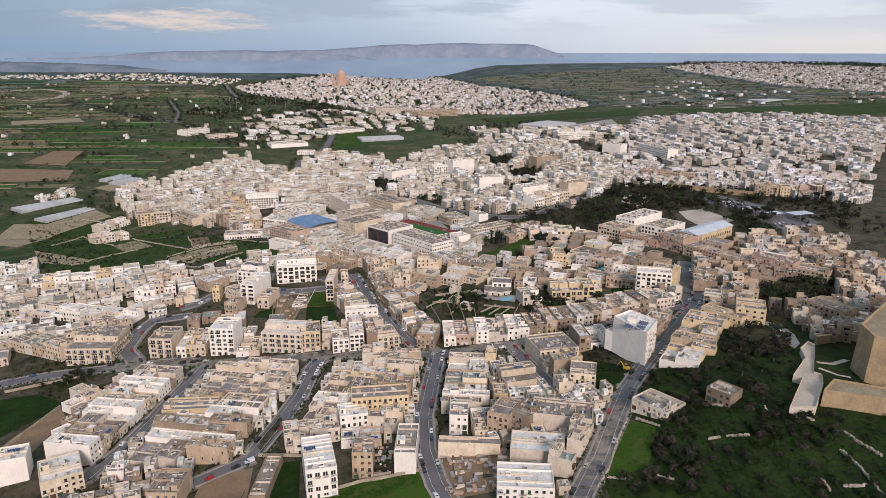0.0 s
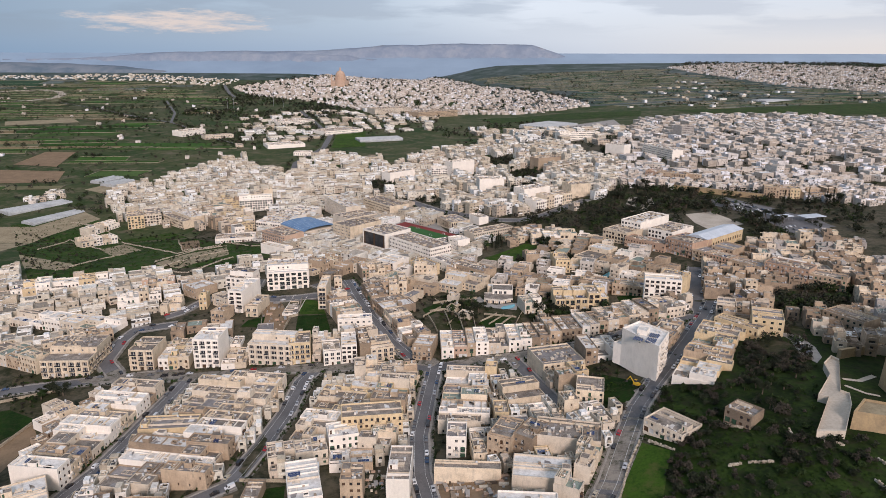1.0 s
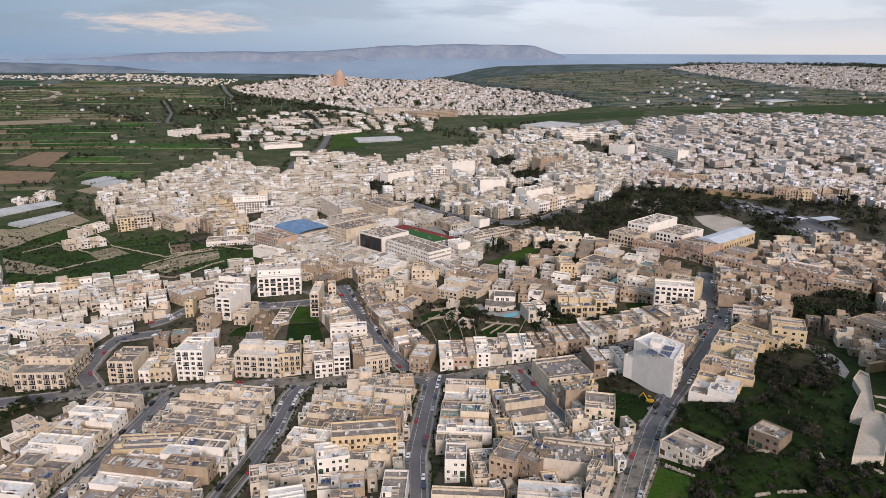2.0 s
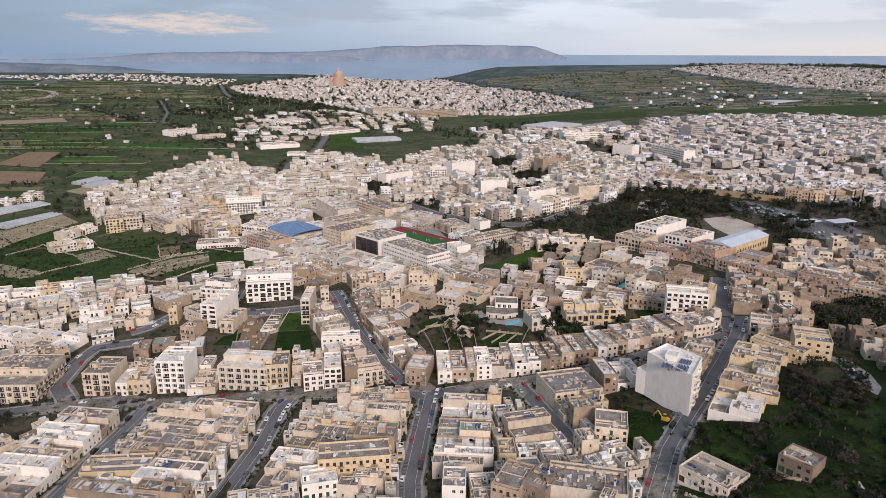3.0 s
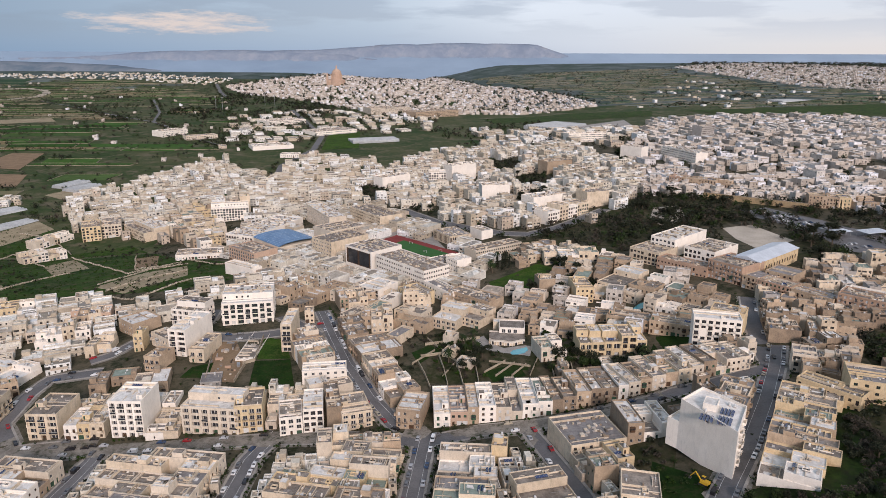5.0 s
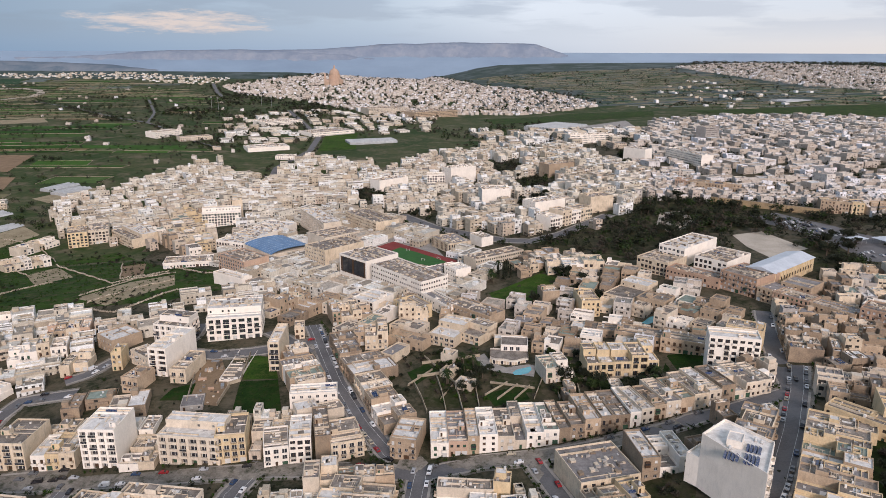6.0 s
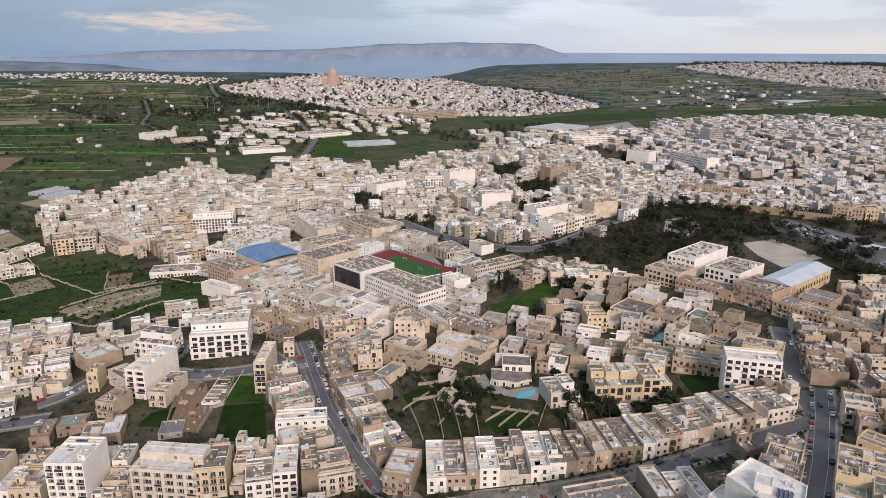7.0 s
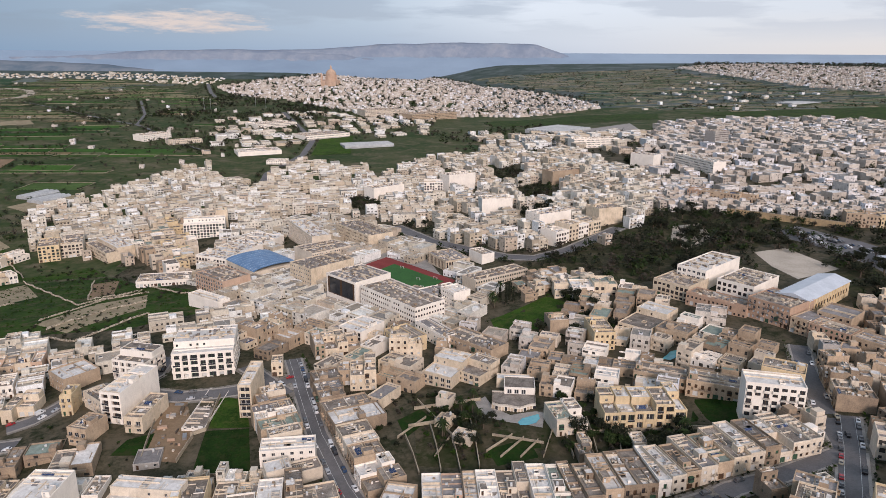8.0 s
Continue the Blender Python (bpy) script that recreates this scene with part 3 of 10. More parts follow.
def fit_openings(owner, rng, turn, holes, wall, style, joinery, street, depth=0.24, pile=None):
    """Hangs windows, doors and balconies in the openings of one side; pile: gathers those of a far house."""
    for u0, u1, z0, z1, kind in holes:
        name, mesh = "window", None
        if kind == "door":
            name, mesh = "door", unit_window("door_" + rng.choice(("brown", "green", "white", "brown")))
        elif kind == "garage":
            name, mesh = "garage_door", unit_window("garage_" + rng.choice(("brown", "white", "white", "green")))
        elif style == "old" and rng.random() < 0.35:
            mesh = unit_window("louvre_" + joinery)
        else:
            mesh = unit_window("pane_" + joinery)
        place = turn @ pose(u0, depth, z0) @ Matrix.Diagonal((u1 - u0, 1, z1 - z0, 1))
        if pile is not None:
            pour(pile, mesh, place)
            continue
        part(name, mesh, owner, place)
        if kind == "loggia":
            part("balustrade", balustrade_mesh(round(u1 - u0 + 0.3, 1), wall, rng.random() < 0.6), owner, turn @ pose((u0 + u1) / 2 - round(u1 - u0 + 0.3, 1) / 2, 0, z0))
        if kind == "tall" and street:
            chance = rng.random()
            if style == "old" and chance < 0.25 and u1 - u0 < 1.3:
                part("closed_balcony", balcony_mesh(2.0, rng.choice(("closedbrown", "closedgreen", "closedwhite")), wall), owner, turn @ pose((u0 + u1) / 2 - 1.0, 0, z0 - 0.05))
            else:
                part("balcony", balcony_mesh(2.4, "solid" if chance < 0.65 else "iron", wall), owner, turn @ pose((u0 + u1) / 2 - 1.2, 0, z0 - 0.05))


def roof_clutter(owner, rng, box, z, wall, rich=1.0, hut=True):
    """Stair hut, low dividing walls, light well, tanks and panels on a flat roof."""
    x0, x1, y0, y1 = box
    w, d = x1 - x0, y1 - y0
    if hut and w > 4 and d > 6 and rng.random() < 0.62:
        hw, hd, hh = min(rng.uniform(2.6, 4.2), w - 1), min(rng.uniform(2.8, 5.0), d - 2), rng.uniform(2.3, 2.8)
        hx, hy = rng.choice((x0 + 0.25, x1 - hw - 0.25)), y0 + rng.uniform(0.15, 0.7) * (d - hd)
        s = Shape()
        volume(s, s, (hx, hx + hw, hy, hy + hd, z, z + hh), {"f": [(0.5, 1.35, z + 0.02, z + 2.0)]}, wall, rng.choice(("screed", "whitewash", "screed")), 0.2, 0.15)
        room = part("roof_room", s, owner)
        part("door", unit_window("door_" + rng.choice(("brown", "green", "white"))), room, pose(hx + 0.5, hy + 0.12, z + 0.02) @ Matrix.Diagonal((0.85, 1, 1.98, 1)))
        if rng.random() < 0.6:
            part("water_tank", tank_mesh(), owner, pose(hx + rng.uniform(0.6, hw - 0.6), hy + rng.uniform(0.7, hd - 0.7), z + hh - 0.2))
    s = Shape()
    if w * d > 450:
        for _ in range(int(w * d / 12)):
            u, v, g = rng.uniform(x0, x1 - 2.2), rng.uniform(y0, y1 - 2.2), rng.uniform(0.5, 2.2)
            s.box(u, u + g, v, v + rng.uniform(0.5, 2.2), z - 0.02, z + rng.uniform(0.2, 1.3), rng.choice((WALLS["pale"], WALLS["cream"], WALLS["old"], WALLS["grey"], ROOFS["screed"], ROOFS["membrane"])))
        rich = min(rich, 0.6)
    for _ in range(int(rng.uniform(1.5, 4.5) * rich * max(1, d / 12))):
        v = rng.uniform(y0 + 0.8, y1 - 0.8)
        s.box(x0, x1 - rng.choice((0, 0, 0.35)) * w, v, v + 0.22, z - 0.02, z + rng.uniform(0.3, 1.0), WALLS[rng.choice((wall, "pale", "cream", wall))])
    for _ in range(int(rng.uniform(4, 9) * rich)):
        u, v = rng.uniform(x0 + 0.3, x1 - 0.6), rng.uniform(y0 + 0.3, y1 - 0.6)
        a, b = (min(x1 - 0.2, u + rng.uniform(1.5, 5)), v + 0.13) if rng.random() < 0.5 else (u + 0.13, min(y1 - 0.2, v + rng.uniform(1.5, 7)))
        s.box(u, a, v, b, z - 0.02, z + rng.uniform(0.12, 0.45), rng.choice((WALLS["white"], WALLS["pale"], WALLS["cream"], STEEL)))
    for _ in range(int(rng.uniform(0, 2.4) * rich)):
        u, v = rng.uniform(x0 + 0.8, x1 - 1.0), rng.uniform(y0 + 0.5, y0 + d * 0.5)
        s.box(u, u + 0.2, v, min(y1, v + rng.uniform(2, d * 0.5)), z - 0.02, z + rng.uniform(0.3, 0.9), WALLS[rng.choice((wall, "pale"))])
    for _ in range(int(rng.uniform(3, 9) * rich)):
        u, v, g = rng.uniform(x0, x1 - 1.2), rng.uniform(y0, y1 - 1.2), rng.uniform(0.4, 1.2)
        s.box(u, u + g, v, v + rng.uniform(0.4, 1.2), z - 0.02, z + rng.uniform(0.3, 1.1), rng.choice((WALLS["pale"], WALLS["grey"], TANK, WALLS["old"], STEEL, WALLS["white"])))
    for _ in range(int(rng.uniform(1, 4.5) * rich)):
        u, v = rng.uniform(x0, max(x0 + 0.1, x1 - 3)), rng.uniform(y0, max(y0 + 0.1, y1 - 4))
        s.face([(u, v, z + 0.02), (min(x1, u + rng.uniform(1.5, 3)), v, z + 0.02), (min(x1, u + rng.uniform(1.5, 3)), min(y1, v + rng.uniform(1.5, 4)), z + 0.02), (u, min(y1, v + rng.uniform(1.5, 4)), z + 0.02)], rng.choice(list(ROOFS.values())[:3]))
    if rng.random() < 0.75 * rich and d > 7:
        u = rng.uniform(x0 + 0.6, x1 - 2.6)
        v = rng.uniform(y0 + 1.5, y1 - 3.5)
        for b in ((u, u + 2.2, v, v + 0.2), (u, u + 2.2, v + 2.3, v + 2.5), (u, u + 0.2, v + 0.2, v + 2.3), (u + 2, u + 2.2, v + 0.2, v + 2.3)):
            s.box(*b, z - 0.02, z + 0.7, WALLS[wall])
        # no shaft is built: a dark sheet stands in for the shade inside
        s.face([(u + 0.2, v + 0.2, z + 0.03), (u + 2, v + 0.2, z + 0.03), (u + 2, v + 2.3, z + 0.03), (u + 0.2, v + 2.3, z + 0.03)], GLASS)
    if rng.random() < 0.55 * rich:
        n = rng.randint(3, 8)
        u = rng.uniform(x0 + 0.4, max(x0 + 0.5, x1 - 3.2))
        v0 = rng.uniform(y0 + 0.5, max(y0 + 0.6, y1 - n * 0.8 - 0.5))
        for i in range(n):
            if v0 + i * 0.8 < y1 - 0.2:
                s.box(u, min(x1, u + 3.0), v0 + i * 0.8, v0 + i * 0.8 + 0.16, z + 0.25, z + 0.42, rng.choice((WALLS["pale"], WALLS["cream"], STEEL)))
        s.box(u, u + 0.16, v0, min(y1, v0 + n * 0.8), z - 0.02, z + 0.3, WALLS["pale"])
        s.box(min(x1, u + 3.0) - 0.16, min(x1, u + 3.0), v0, min(y1, v0 + n * 0.8), z - 0.02, z + 0.3, WALLS["pale"])
    if s.f:
        tagged(part("roof_structure", s, owner), kind="stuff")
    if rng.random() < 0.4 * rich:
        part("water_tank", tank_mesh(), owner, pose(rng.uniform(x0 + 0.7, x1 - 0.7), rng.uniform(y0 + 0.7, y1 - 0.7), z))
    if rng.random() < 0.22 * rich and w > 5.5 and d > 6:
        px, py = rng.uniform(x0 + 0.3, x1 - 5.2), rng.uniform(y0 + 0.3, y1 - 2.6)
        tagged(part("solar_rack", solar_mesh(rng.randint(2, 3), rng.randint(1, 2)), owner, pose(px, py, z)), kind="stuff")


def house(x, y, rot, w, d, h, seed, wall="cream", top="screed", open_sides="f", style="old", upper=0.0, label="", name="house", joinery="", street="f", hut=True, rich=1.0, group="houses of the town", check=True, parapet=0.8, decks=""):
    """A flat-roofed house. Its front runs w metres from (x, y) along rot; the body lies to the left of that, d deep.
    upper: share of the depth, at the back, that a set-back top storey covers."""
    quad = corners(x, y, rot, w, d)
    if check and not is_free(quad):
        return None
    take(quad)
    rng = random.Random(seed)
    front = terrain(*corners(x, y, rot, w / 2, 0.1)[1])
    foot = min(terrain(*p) for p in quad) - front - 0.6
    joinery = joinery or rng.choice(("white", "brown", "green", "white", "brown"))
    me = thing(name, Matrix.Translation((x, y, front)) @ Matrix.Rotation(rot, 4, "Z"), label or LABELS[wall], "house" if name == "house" else "building", group)
    floors = storeys_of(h)
    main = h - 3.1 if upper and floors > 1 else h
    storeys = storeys_of(main)
    storey = (main - parapet) / storeys
    holes, turns = {}, sides(0, w, 0, d)
    outward = {"f": -math.cos(rot), "b": math.cos(rot), "r": math.sin(rot), "l": -math.sin(rot)}
    open_sides = "".join(s for s in open_sides if outward[s] < 0.45)
    pile = Shape() if y > 590 else None
    for side in open_sides:
        holes[side] = openings(rng, turns[side][0], storeys, storey, 0.0, style if side in street else ("sparse" if style not in ("school", "fins") else "school"), side in street)
    walls, roof = Shape(), Shape()
    volume(walls, roof, (0, w, 0, d, 0, main), holes, wall, top, parapet, foot=foot, deep=1.35 if style == "loggia" else 0.32)
    if style == "old" and "f" in street:
        walls.box(0.02, w - 0.02, -0.14, 0, main - 0.75, main - 0.6, WALLS[wall])
    for side in open_sides:
        fit_openings(me, rng, turns[side][2], holes[side], wall, style, joinery, side in street and side not in decks, 1.27 if style == "loggia" else 0.24, pile)
        if side in decks:
            for k in range(1, storeys):
                part("balcony", balcony_mesh(round(turns[side][0] - 0.8, 1), "solid" if k % 2 else "iron", wall), me, turns[side][2] @ pose(0.4, 0, k * storey + 0.06))
    if upper and floors > 1:
        y0 = d * (1 - upper)
        ins = 0.0 if rng.random() < 0.6 else 0.3
        box = (ins, w - ins, y0, d - ins, main - parapet - 0.05, h)
        up_sides = sides(*box[:4])
        up = {s: openings(rng, up_sides[s][0], 1, 2.7, main - parapet, "plain", False) for s in open_sides if s in "fb"}
        volume(walls, roof, box, up, wall, rng.choice((top, "screed", "whitewash")), 0.35)
        for s in up:
            fit_openings(me, rng, up_sides[s][2], up[s], wall, style, joinery, False, pile=pile)
        roof_clutter(me, rng, (0.4, w - 0.4, y0 + 0.4, d - 0.4), h - 0.35, wall, rich * 0.6, False)
        roof_clutter(me, rng, (0.4, w - 0.4, 0.4, y0 - 0.3), main - parapet, wall, rich * 0.4, False)
    else:
        roof_clutter(me, rng, (0.35, w - 0.35, 0.35, d - 0.35), main - parapet, wall, rich, hut)
    if pile is not None and pile.f:
        tagged(part("glazing", pile, me), kind="stuff")
    part("wall", walls, me)
    part("roof", roof, me)
    return me


MIX = ("cream", "pale", "white", "cream", "stone", "pale", "cream", "white", "yellow", "pale", "cream", "stone", "white", "old")


def row(ax, ay, bx, by, d, h, n, seed, tones=MIX, open_sides="f", style="old", vary=0.25, upper=0.3, tops=("screed", "screed", "whitewash", "screed", "membrane", "screed", "greenish"), **more):
    """A terrace of n houses whose fronts run from a to b, bodies to the left of that way."""
    rng = random.Random(seed * 7919 + 13)
    rot, length = math.atan2(by - ay, bx - ax), math.hypot(bx - ax, by - ay)
    cuts = [0.0]
    for _ in range(n):
        cuts.append(cuts[-1] + rng.uniform(0.75, 1.3))
    cuts = [c / cuts[-1] * length for c in cuts]
    for i in range(n):
        w = cuts[i + 1] - cuts[i] - 0.02
        hh = h + rng.choice((0, 0, 0.3, -0.3, 0.6, -0.6, 0, 3.0)) * min(1.0, vary * 4) if h > 5 else h
        dd = d * rng.uniform(0.82, 1.05)
        inset = rng.uniform(0, 0.25)
        cs, sn = math.cos(rot), math.sin(rot)
        x, y = ax + cs * cuts[i] - sn * inset, ay + sn * cuts[i] + cs * inset
        walls = rng.choice(tones)
        ends = open_sides + ("l" if i == 0 and rng.random() < 0.6 else "") + ("r" if i == n - 1 and rng.random() < 0.6 else "")
        up = rng.uniform(0.35, 0.6) if rng.random() < upper else 0.0
        top = "whitewash" if walls == "white" and rng.random() < 0.7 else rng.choice(tops)
        for push, shrink in ((0, 1.0), (1, 0.95), (2, 0.9), (0, 0.75), (3.5, 0.8), (2, 0.6), (5, 0.7), (0, 0.5), (7, 0.6)):
            if house(x - sn * push, y + cs * push, rot, w, dd * shrink, hh, seed * 101 + i, walls, top, ends, style, up, **more):
                break


# ---- distant houses, many in one mesh ----
def tray(s, x0, x1, y0, y1, z0, z1, wall, roof, lip=0.7, rim=0.3):
    """Walls with a parapet and the flat roof sunk between."""
    o = [(x0, y0), (x1, y0), (x1, y1), (x0, y1)]
    i = [(x0 + rim, y0 + rim), (x1 - rim, y0 + rim), (x1 - rim, y1 - rim), (x0 + rim, y1 - rim)]
    ring = ((0, 1), (1, 2), (2, 3), (3, 0))
    s.solid([(*p, z0) for p in o] + [(*p, z1) for p in o] + [(*p, z1) for p in i] + [(*p, z1 - lip) for p in i],
            [(a, b, b + 4, a + 4) for a, b in ring] + [(a + 4, b + 4, b + 8, a + 8) for a, b in ring] + [(a + 8, b + 8, b + 12, a + 12) for a, b in ring], wall)
    s.face([(*p, z1 - lip) for p in i], roof)


def far_house(s, x, y, rot, w, d, h, rng, windows=1.0, rich=1.0, wall=None, roof=None, sink=2.5):
    """A house of the farther town: one or two flat-roofed masses, roof rooms, low walls, tanks, balconies and openings."""
    z = terrain(x, y) - 0.2
    wall, roof = wall or TOWN_WALL, roof or TOWN_ROOF
    s.m = Matrix.Translation((x, y, z)) @ Matrix.Rotation(rot, 4, "Z")
    cut, low = d, h
    kind = rng.random()
    if kind < 0.55 and d > 8 and h > 6:
        cut = d * rng.uniform(0.35, 0.7)
        low = h - rng.choice((3.1, 3.1, 1.2, 0.5))
        tray(s, 0, w, 0, cut, -sink, low if kind < 0.38 else h, wall, roof)
        tray(s, 0 if rng.random() < 0.7 else w * 0.3, w, cut, d, -sink, h if kind < 0.38 else low, wall, roof)
    else:
        tray(s, 0, w, 0, d, -sink, h, wall, roof)
    s.extra = [len(s.f), 0, []]
    parts = [(0.0, cut, (low if kind < 0.38 else h) - 0.7)]
    if cut < d:
        parts.append((cut, d, (h if kind < 0.38 else low) - 0.7))
    for y0, y1, top in parts:
        deep = y1 - y0
        if rng.random() < (0.3 if cut < d else 0.75) and w > 4 and deep > 5:
            rw, rd = rng.uniform(2.4, min(4.5, w - 0.6)), rng.uniform(2.4, min(4.5, deep - 0.6))
            u, v = rng.choice((0.0, w - rw)), rng.uniform(y0, y1 - rd)
            s.box(u, u + rw, v, v + rd, top, top + rng.uniform(2.2, 2.8), wall)
        for _ in range(int(rng.uniform(2.5, 7.0) * rich)):
            u, v = rng.uniform(0.3, w - 1.2), rng.uniform(y0 + 0.3, y1 - 1.0)
            what = rng.random()
            if what < 0.35:
                s.box(u, u + rng.uniform(0.5, 1.1), v, v + rng.uniform(0.5, 1.0), top, top + rng.uniform(0.5, 1.4), rng.choice((wall, TANK, roof)))
            elif what < 0.6:
                s.box(0.3, w - 0.3, v, v + 0.22, top, top + rng.uniform(0.25, 0.9), wall)
            elif what < 0.75:
                s.box(u, u + 0.22, v, min(y1 - 0.3, v + rng.uniform(2, 6)), top, top + rng.uniform(0.25, 0.9), wall)
            elif what < 0.9:
                uu, vv = min(w - 0.3, u + rng.uniform(1.2, 3.5)), min(y1 - 0.3, v + rng.uniform(1.2, 4.0))
                s.face([(u, v, top + 0.03), (uu, v, top + 0.03), (uu, vv, top + 0.03), (u, vv, top + 0.03)], roof)
            elif rich > 0.7:
                uu, vv = min(w - 0.4, u + 2.0), min(y1 - 0.4, v + 2.2)
                s.box(u, uu, v, vv, top, top + 0.6, wall)
                # dark top on a solid kerb, painted as the shade of a light well
                s.face([(u + 0.2, v + 0.2, top + 0.62), (uu - 0.2, v + 0.2, top + 0.62), (uu - 0.2, vv - 0.2, top + 0.62), (u + 0.2, vv - 0.2, top + 0.62)], FAR_GLASS_SHADE)
    s.extra[1] = len(s.f)
    if windows:
        front = low if kind < 0.38 else h
        for side, (width, place, _) in sides(0, w, 0, d).items():
            face_h = front if side == "f" else min(h, low)
            if side == "b" or side in "lr" and rng.random() < 0.45:
                continue
            floors = max(1, round(face_h / 3.3))
            bays = max(1, int(width / 3.1))
            for k in range(floors):
                zz = k * 3.2 + 0.5
                deck = side == "f" and k and rng.random() < 0.6 * windows
                if deck:
                    a = rng.uniform(0.1, 0.3) * width
                    b = width - rng.uniform(0.1, 0.3) * width
                    s.extra[2] += list(range(len(s.f), len(s.f) + 6))
                    s.box(a, b, -1.1, 0.0, zz - 0.4, zz + 0.7, wall)
                for j in range(bays):
                    if rng.random() < (0.78 if side == "f" else 0.5) * windows and zz + 2.0 < face_h:
                        # windows as dark panes; wide ones by balconies stand for shaded loggias
                        u, t = (j + 0.5) * width / bays + rng.uniform(-0.3, 0.3), rng.choice((0.4, 0.5, 0.6, 1.0)) * (1.5 if deck else 1.0)
                        z0 = zz + (0.0 if rng.random() < 0.4 else 0.7)
                        s.face([place(u - t, -0.03, z0), place(u + t, -0.03, z0), place(u + t, -0.03, zz + 1.9), place(u - t, -0.03, zz + 1.9)], FAR_GLASS_SHADE)
    s.m = None


def inside(px, py, poly):
    hit = False
    for i in range(len(poly)):
        (ax, ay), (bx, by) = poly[i], poly[i - 1]
        if (ay > py) != (by > py) and px < (bx - ax) * (py - ay) / (by - ay) + ax:
            hit = not hit
    return hit


def lone_house(s, x, y, turn, tint, deck):
    """Makes one gathered house a thing with its walls, roof and glazing."""
    m = Matrix.Translation((x, y, terrain(x, y))) @ Matrix.Rotation(turn, 4, "Z")
    back = m.inverted()
    me = thing("house", m, LABELS[tint].replace("flat roof", "cluttered flat roof"), "house", "houses of the town")
    first, last, decks = s.extra
    for name in ("wall", "roof", "glazing", "roof_structure"):
        piece = Shape(back)
        for n, (f, k) in enumerate(zip(s.f, s.k)):
            mat = s.mats[k]
            if first <= n < last or n in decks:
                own = "roof_structure"
            else:
                own = "roof" if mat == deck else "glazing" if mat == FAR_GLASS_SHADE else "wall"
            if own == name:
                piece.face([s.v[i] for i in f], mat)
        if piece.f:
            ob = part(name, piece, me)
            if name in ("glazing", "roof_structure"):
                tagged(ob, kind="stuff")


def district(poly, rot, seed, label, size=(7, 11.5), height=(5.5, 9.5), street=7.0, fill=0.97, windows=1.0, courts=0.05, loose=False, rich=1.0, wall=None, apart=False, roof=None):
    """Fills a part of the plan with terraces back to back, streets between them, as one joined mesh; loose: wherever there is room."""
    rng = random.Random(seed)
    s = Shape()
    c, sn = math.cos(rot), math.sin(rot)
    local = [(c * x + sn * y, -sn * x + c * y) for x, y in poly]
    u0, u1 = min(p[0] for p in local), max(p[0] for p in local)
    v0, v1 = min(p[1] for p in local), max(p[1] for p in local)
    v, k = v0, 0
    while v < v1:
        d = rng.uniform(*size) * 1.3
        level = rng.uniform(*height)
        u = u0 + rng.uniform(0, 6)
        block = u + rng.uniform(50, 110)
        while u < u1:
            w = rng.uniform(*size) * 0.85
            x, y = c * u - sn * v, sn * u + c * v
            turn = rot + rng.uniform(-0.02, 0.02)
            dd = d * rng.uniform(0.8, 1.0)
            quad = corners(x, y, turn, w - 0.05, dd)
            if rng.random() < fill and all(inside(*p, poly) for p in (quad[0], quad[2])) and is_free(quad, 0.3) and rng.random() > courts:
                take(quad)
                own = bool(apart) and y < 425
                if apart:
                    whole, s, tint = s, Shape() if own else s, rng.choice(apart)
                    deck = rng.choice(("screed", "screed", "whitewash", "membrane", "screed", "greenish"))
                far_house(s, x, y, turn, w - 0.05, dd, level * 0.75 + rng.uniform(*height) * 0.25 + (rng.uniform(2, 4) if rng.random() < 0.10 else 0), rng, windows, rich, WALLS[tint] if apart else wall, ROOFS[deck] if apart else roof)
                if own:
                    lone_house(s, x, y, turn, tint, ROOFS[deck])
                    s = whole
                u += w
            else:
                u += 1.5 if loose else w
            if u > block and not loose:
                u += rng.uniform(5, 8)
                block = u + rng.uniform(50, 110)
        k += 1
        v += d * 0.4 if loose else d + (street if k % 2 == 0 else 1.0)
    if s.f:
        single("town_houses", s, label, "houses", kind="stuff")


TINTS = {"cream": "cream", "stone": "honey stone", "yellow": "yellow", "white": "white", "pale": "pale", "old": "weathered stone"}


def infill(poly, rot, seed, size=(6, 11), height=(3.4, 6.4), fill=0.62, **more):
    """Full houses, back to back, wherever a part of the near town is still free."""
    rng = random.Random(seed)
    c, sn = math.cos(rot), math.sin(rot)
    local = [(c * x + sn * y, -sn * x + c * y) for x, y in poly]
    v, v1 = min(p[1] for p in local), max(p[1] for p in local)
    k = 0
    while v < v1:
        d = rng.uniform(*size) * 1.25
        u, u1 = min(p[0] for p in local), max(p[0] for p in local)
        while u < u1:
            w = rng.uniform(*size)
            x, y = c * u - sn * v, sn * u + c * v
            quad = corners(x, y, rot, w, d)
            if rng.random() < fill and sum(inside(*p, poly) for p in quad) >= 3 and is_free(quad, 0.3):
                wall = rng.choice(MIX)
                house(x, y, rot, w, d, rng.uniform(*height), seed * 1009 + k, wall, rng.choice(("screed", "screed", "whitewash", "membrane")), "f", rng.choice(("old", "flat", "old")), 0.45 if rng.random() < 0.3 else 0.0, street="", name="back_building", label="low %s back building in a yard behind the houses" % TINTS[wall], **more)
                k += 1
                u += w + 0.03
            else:
                u += 1.2
        v += d * 0.35


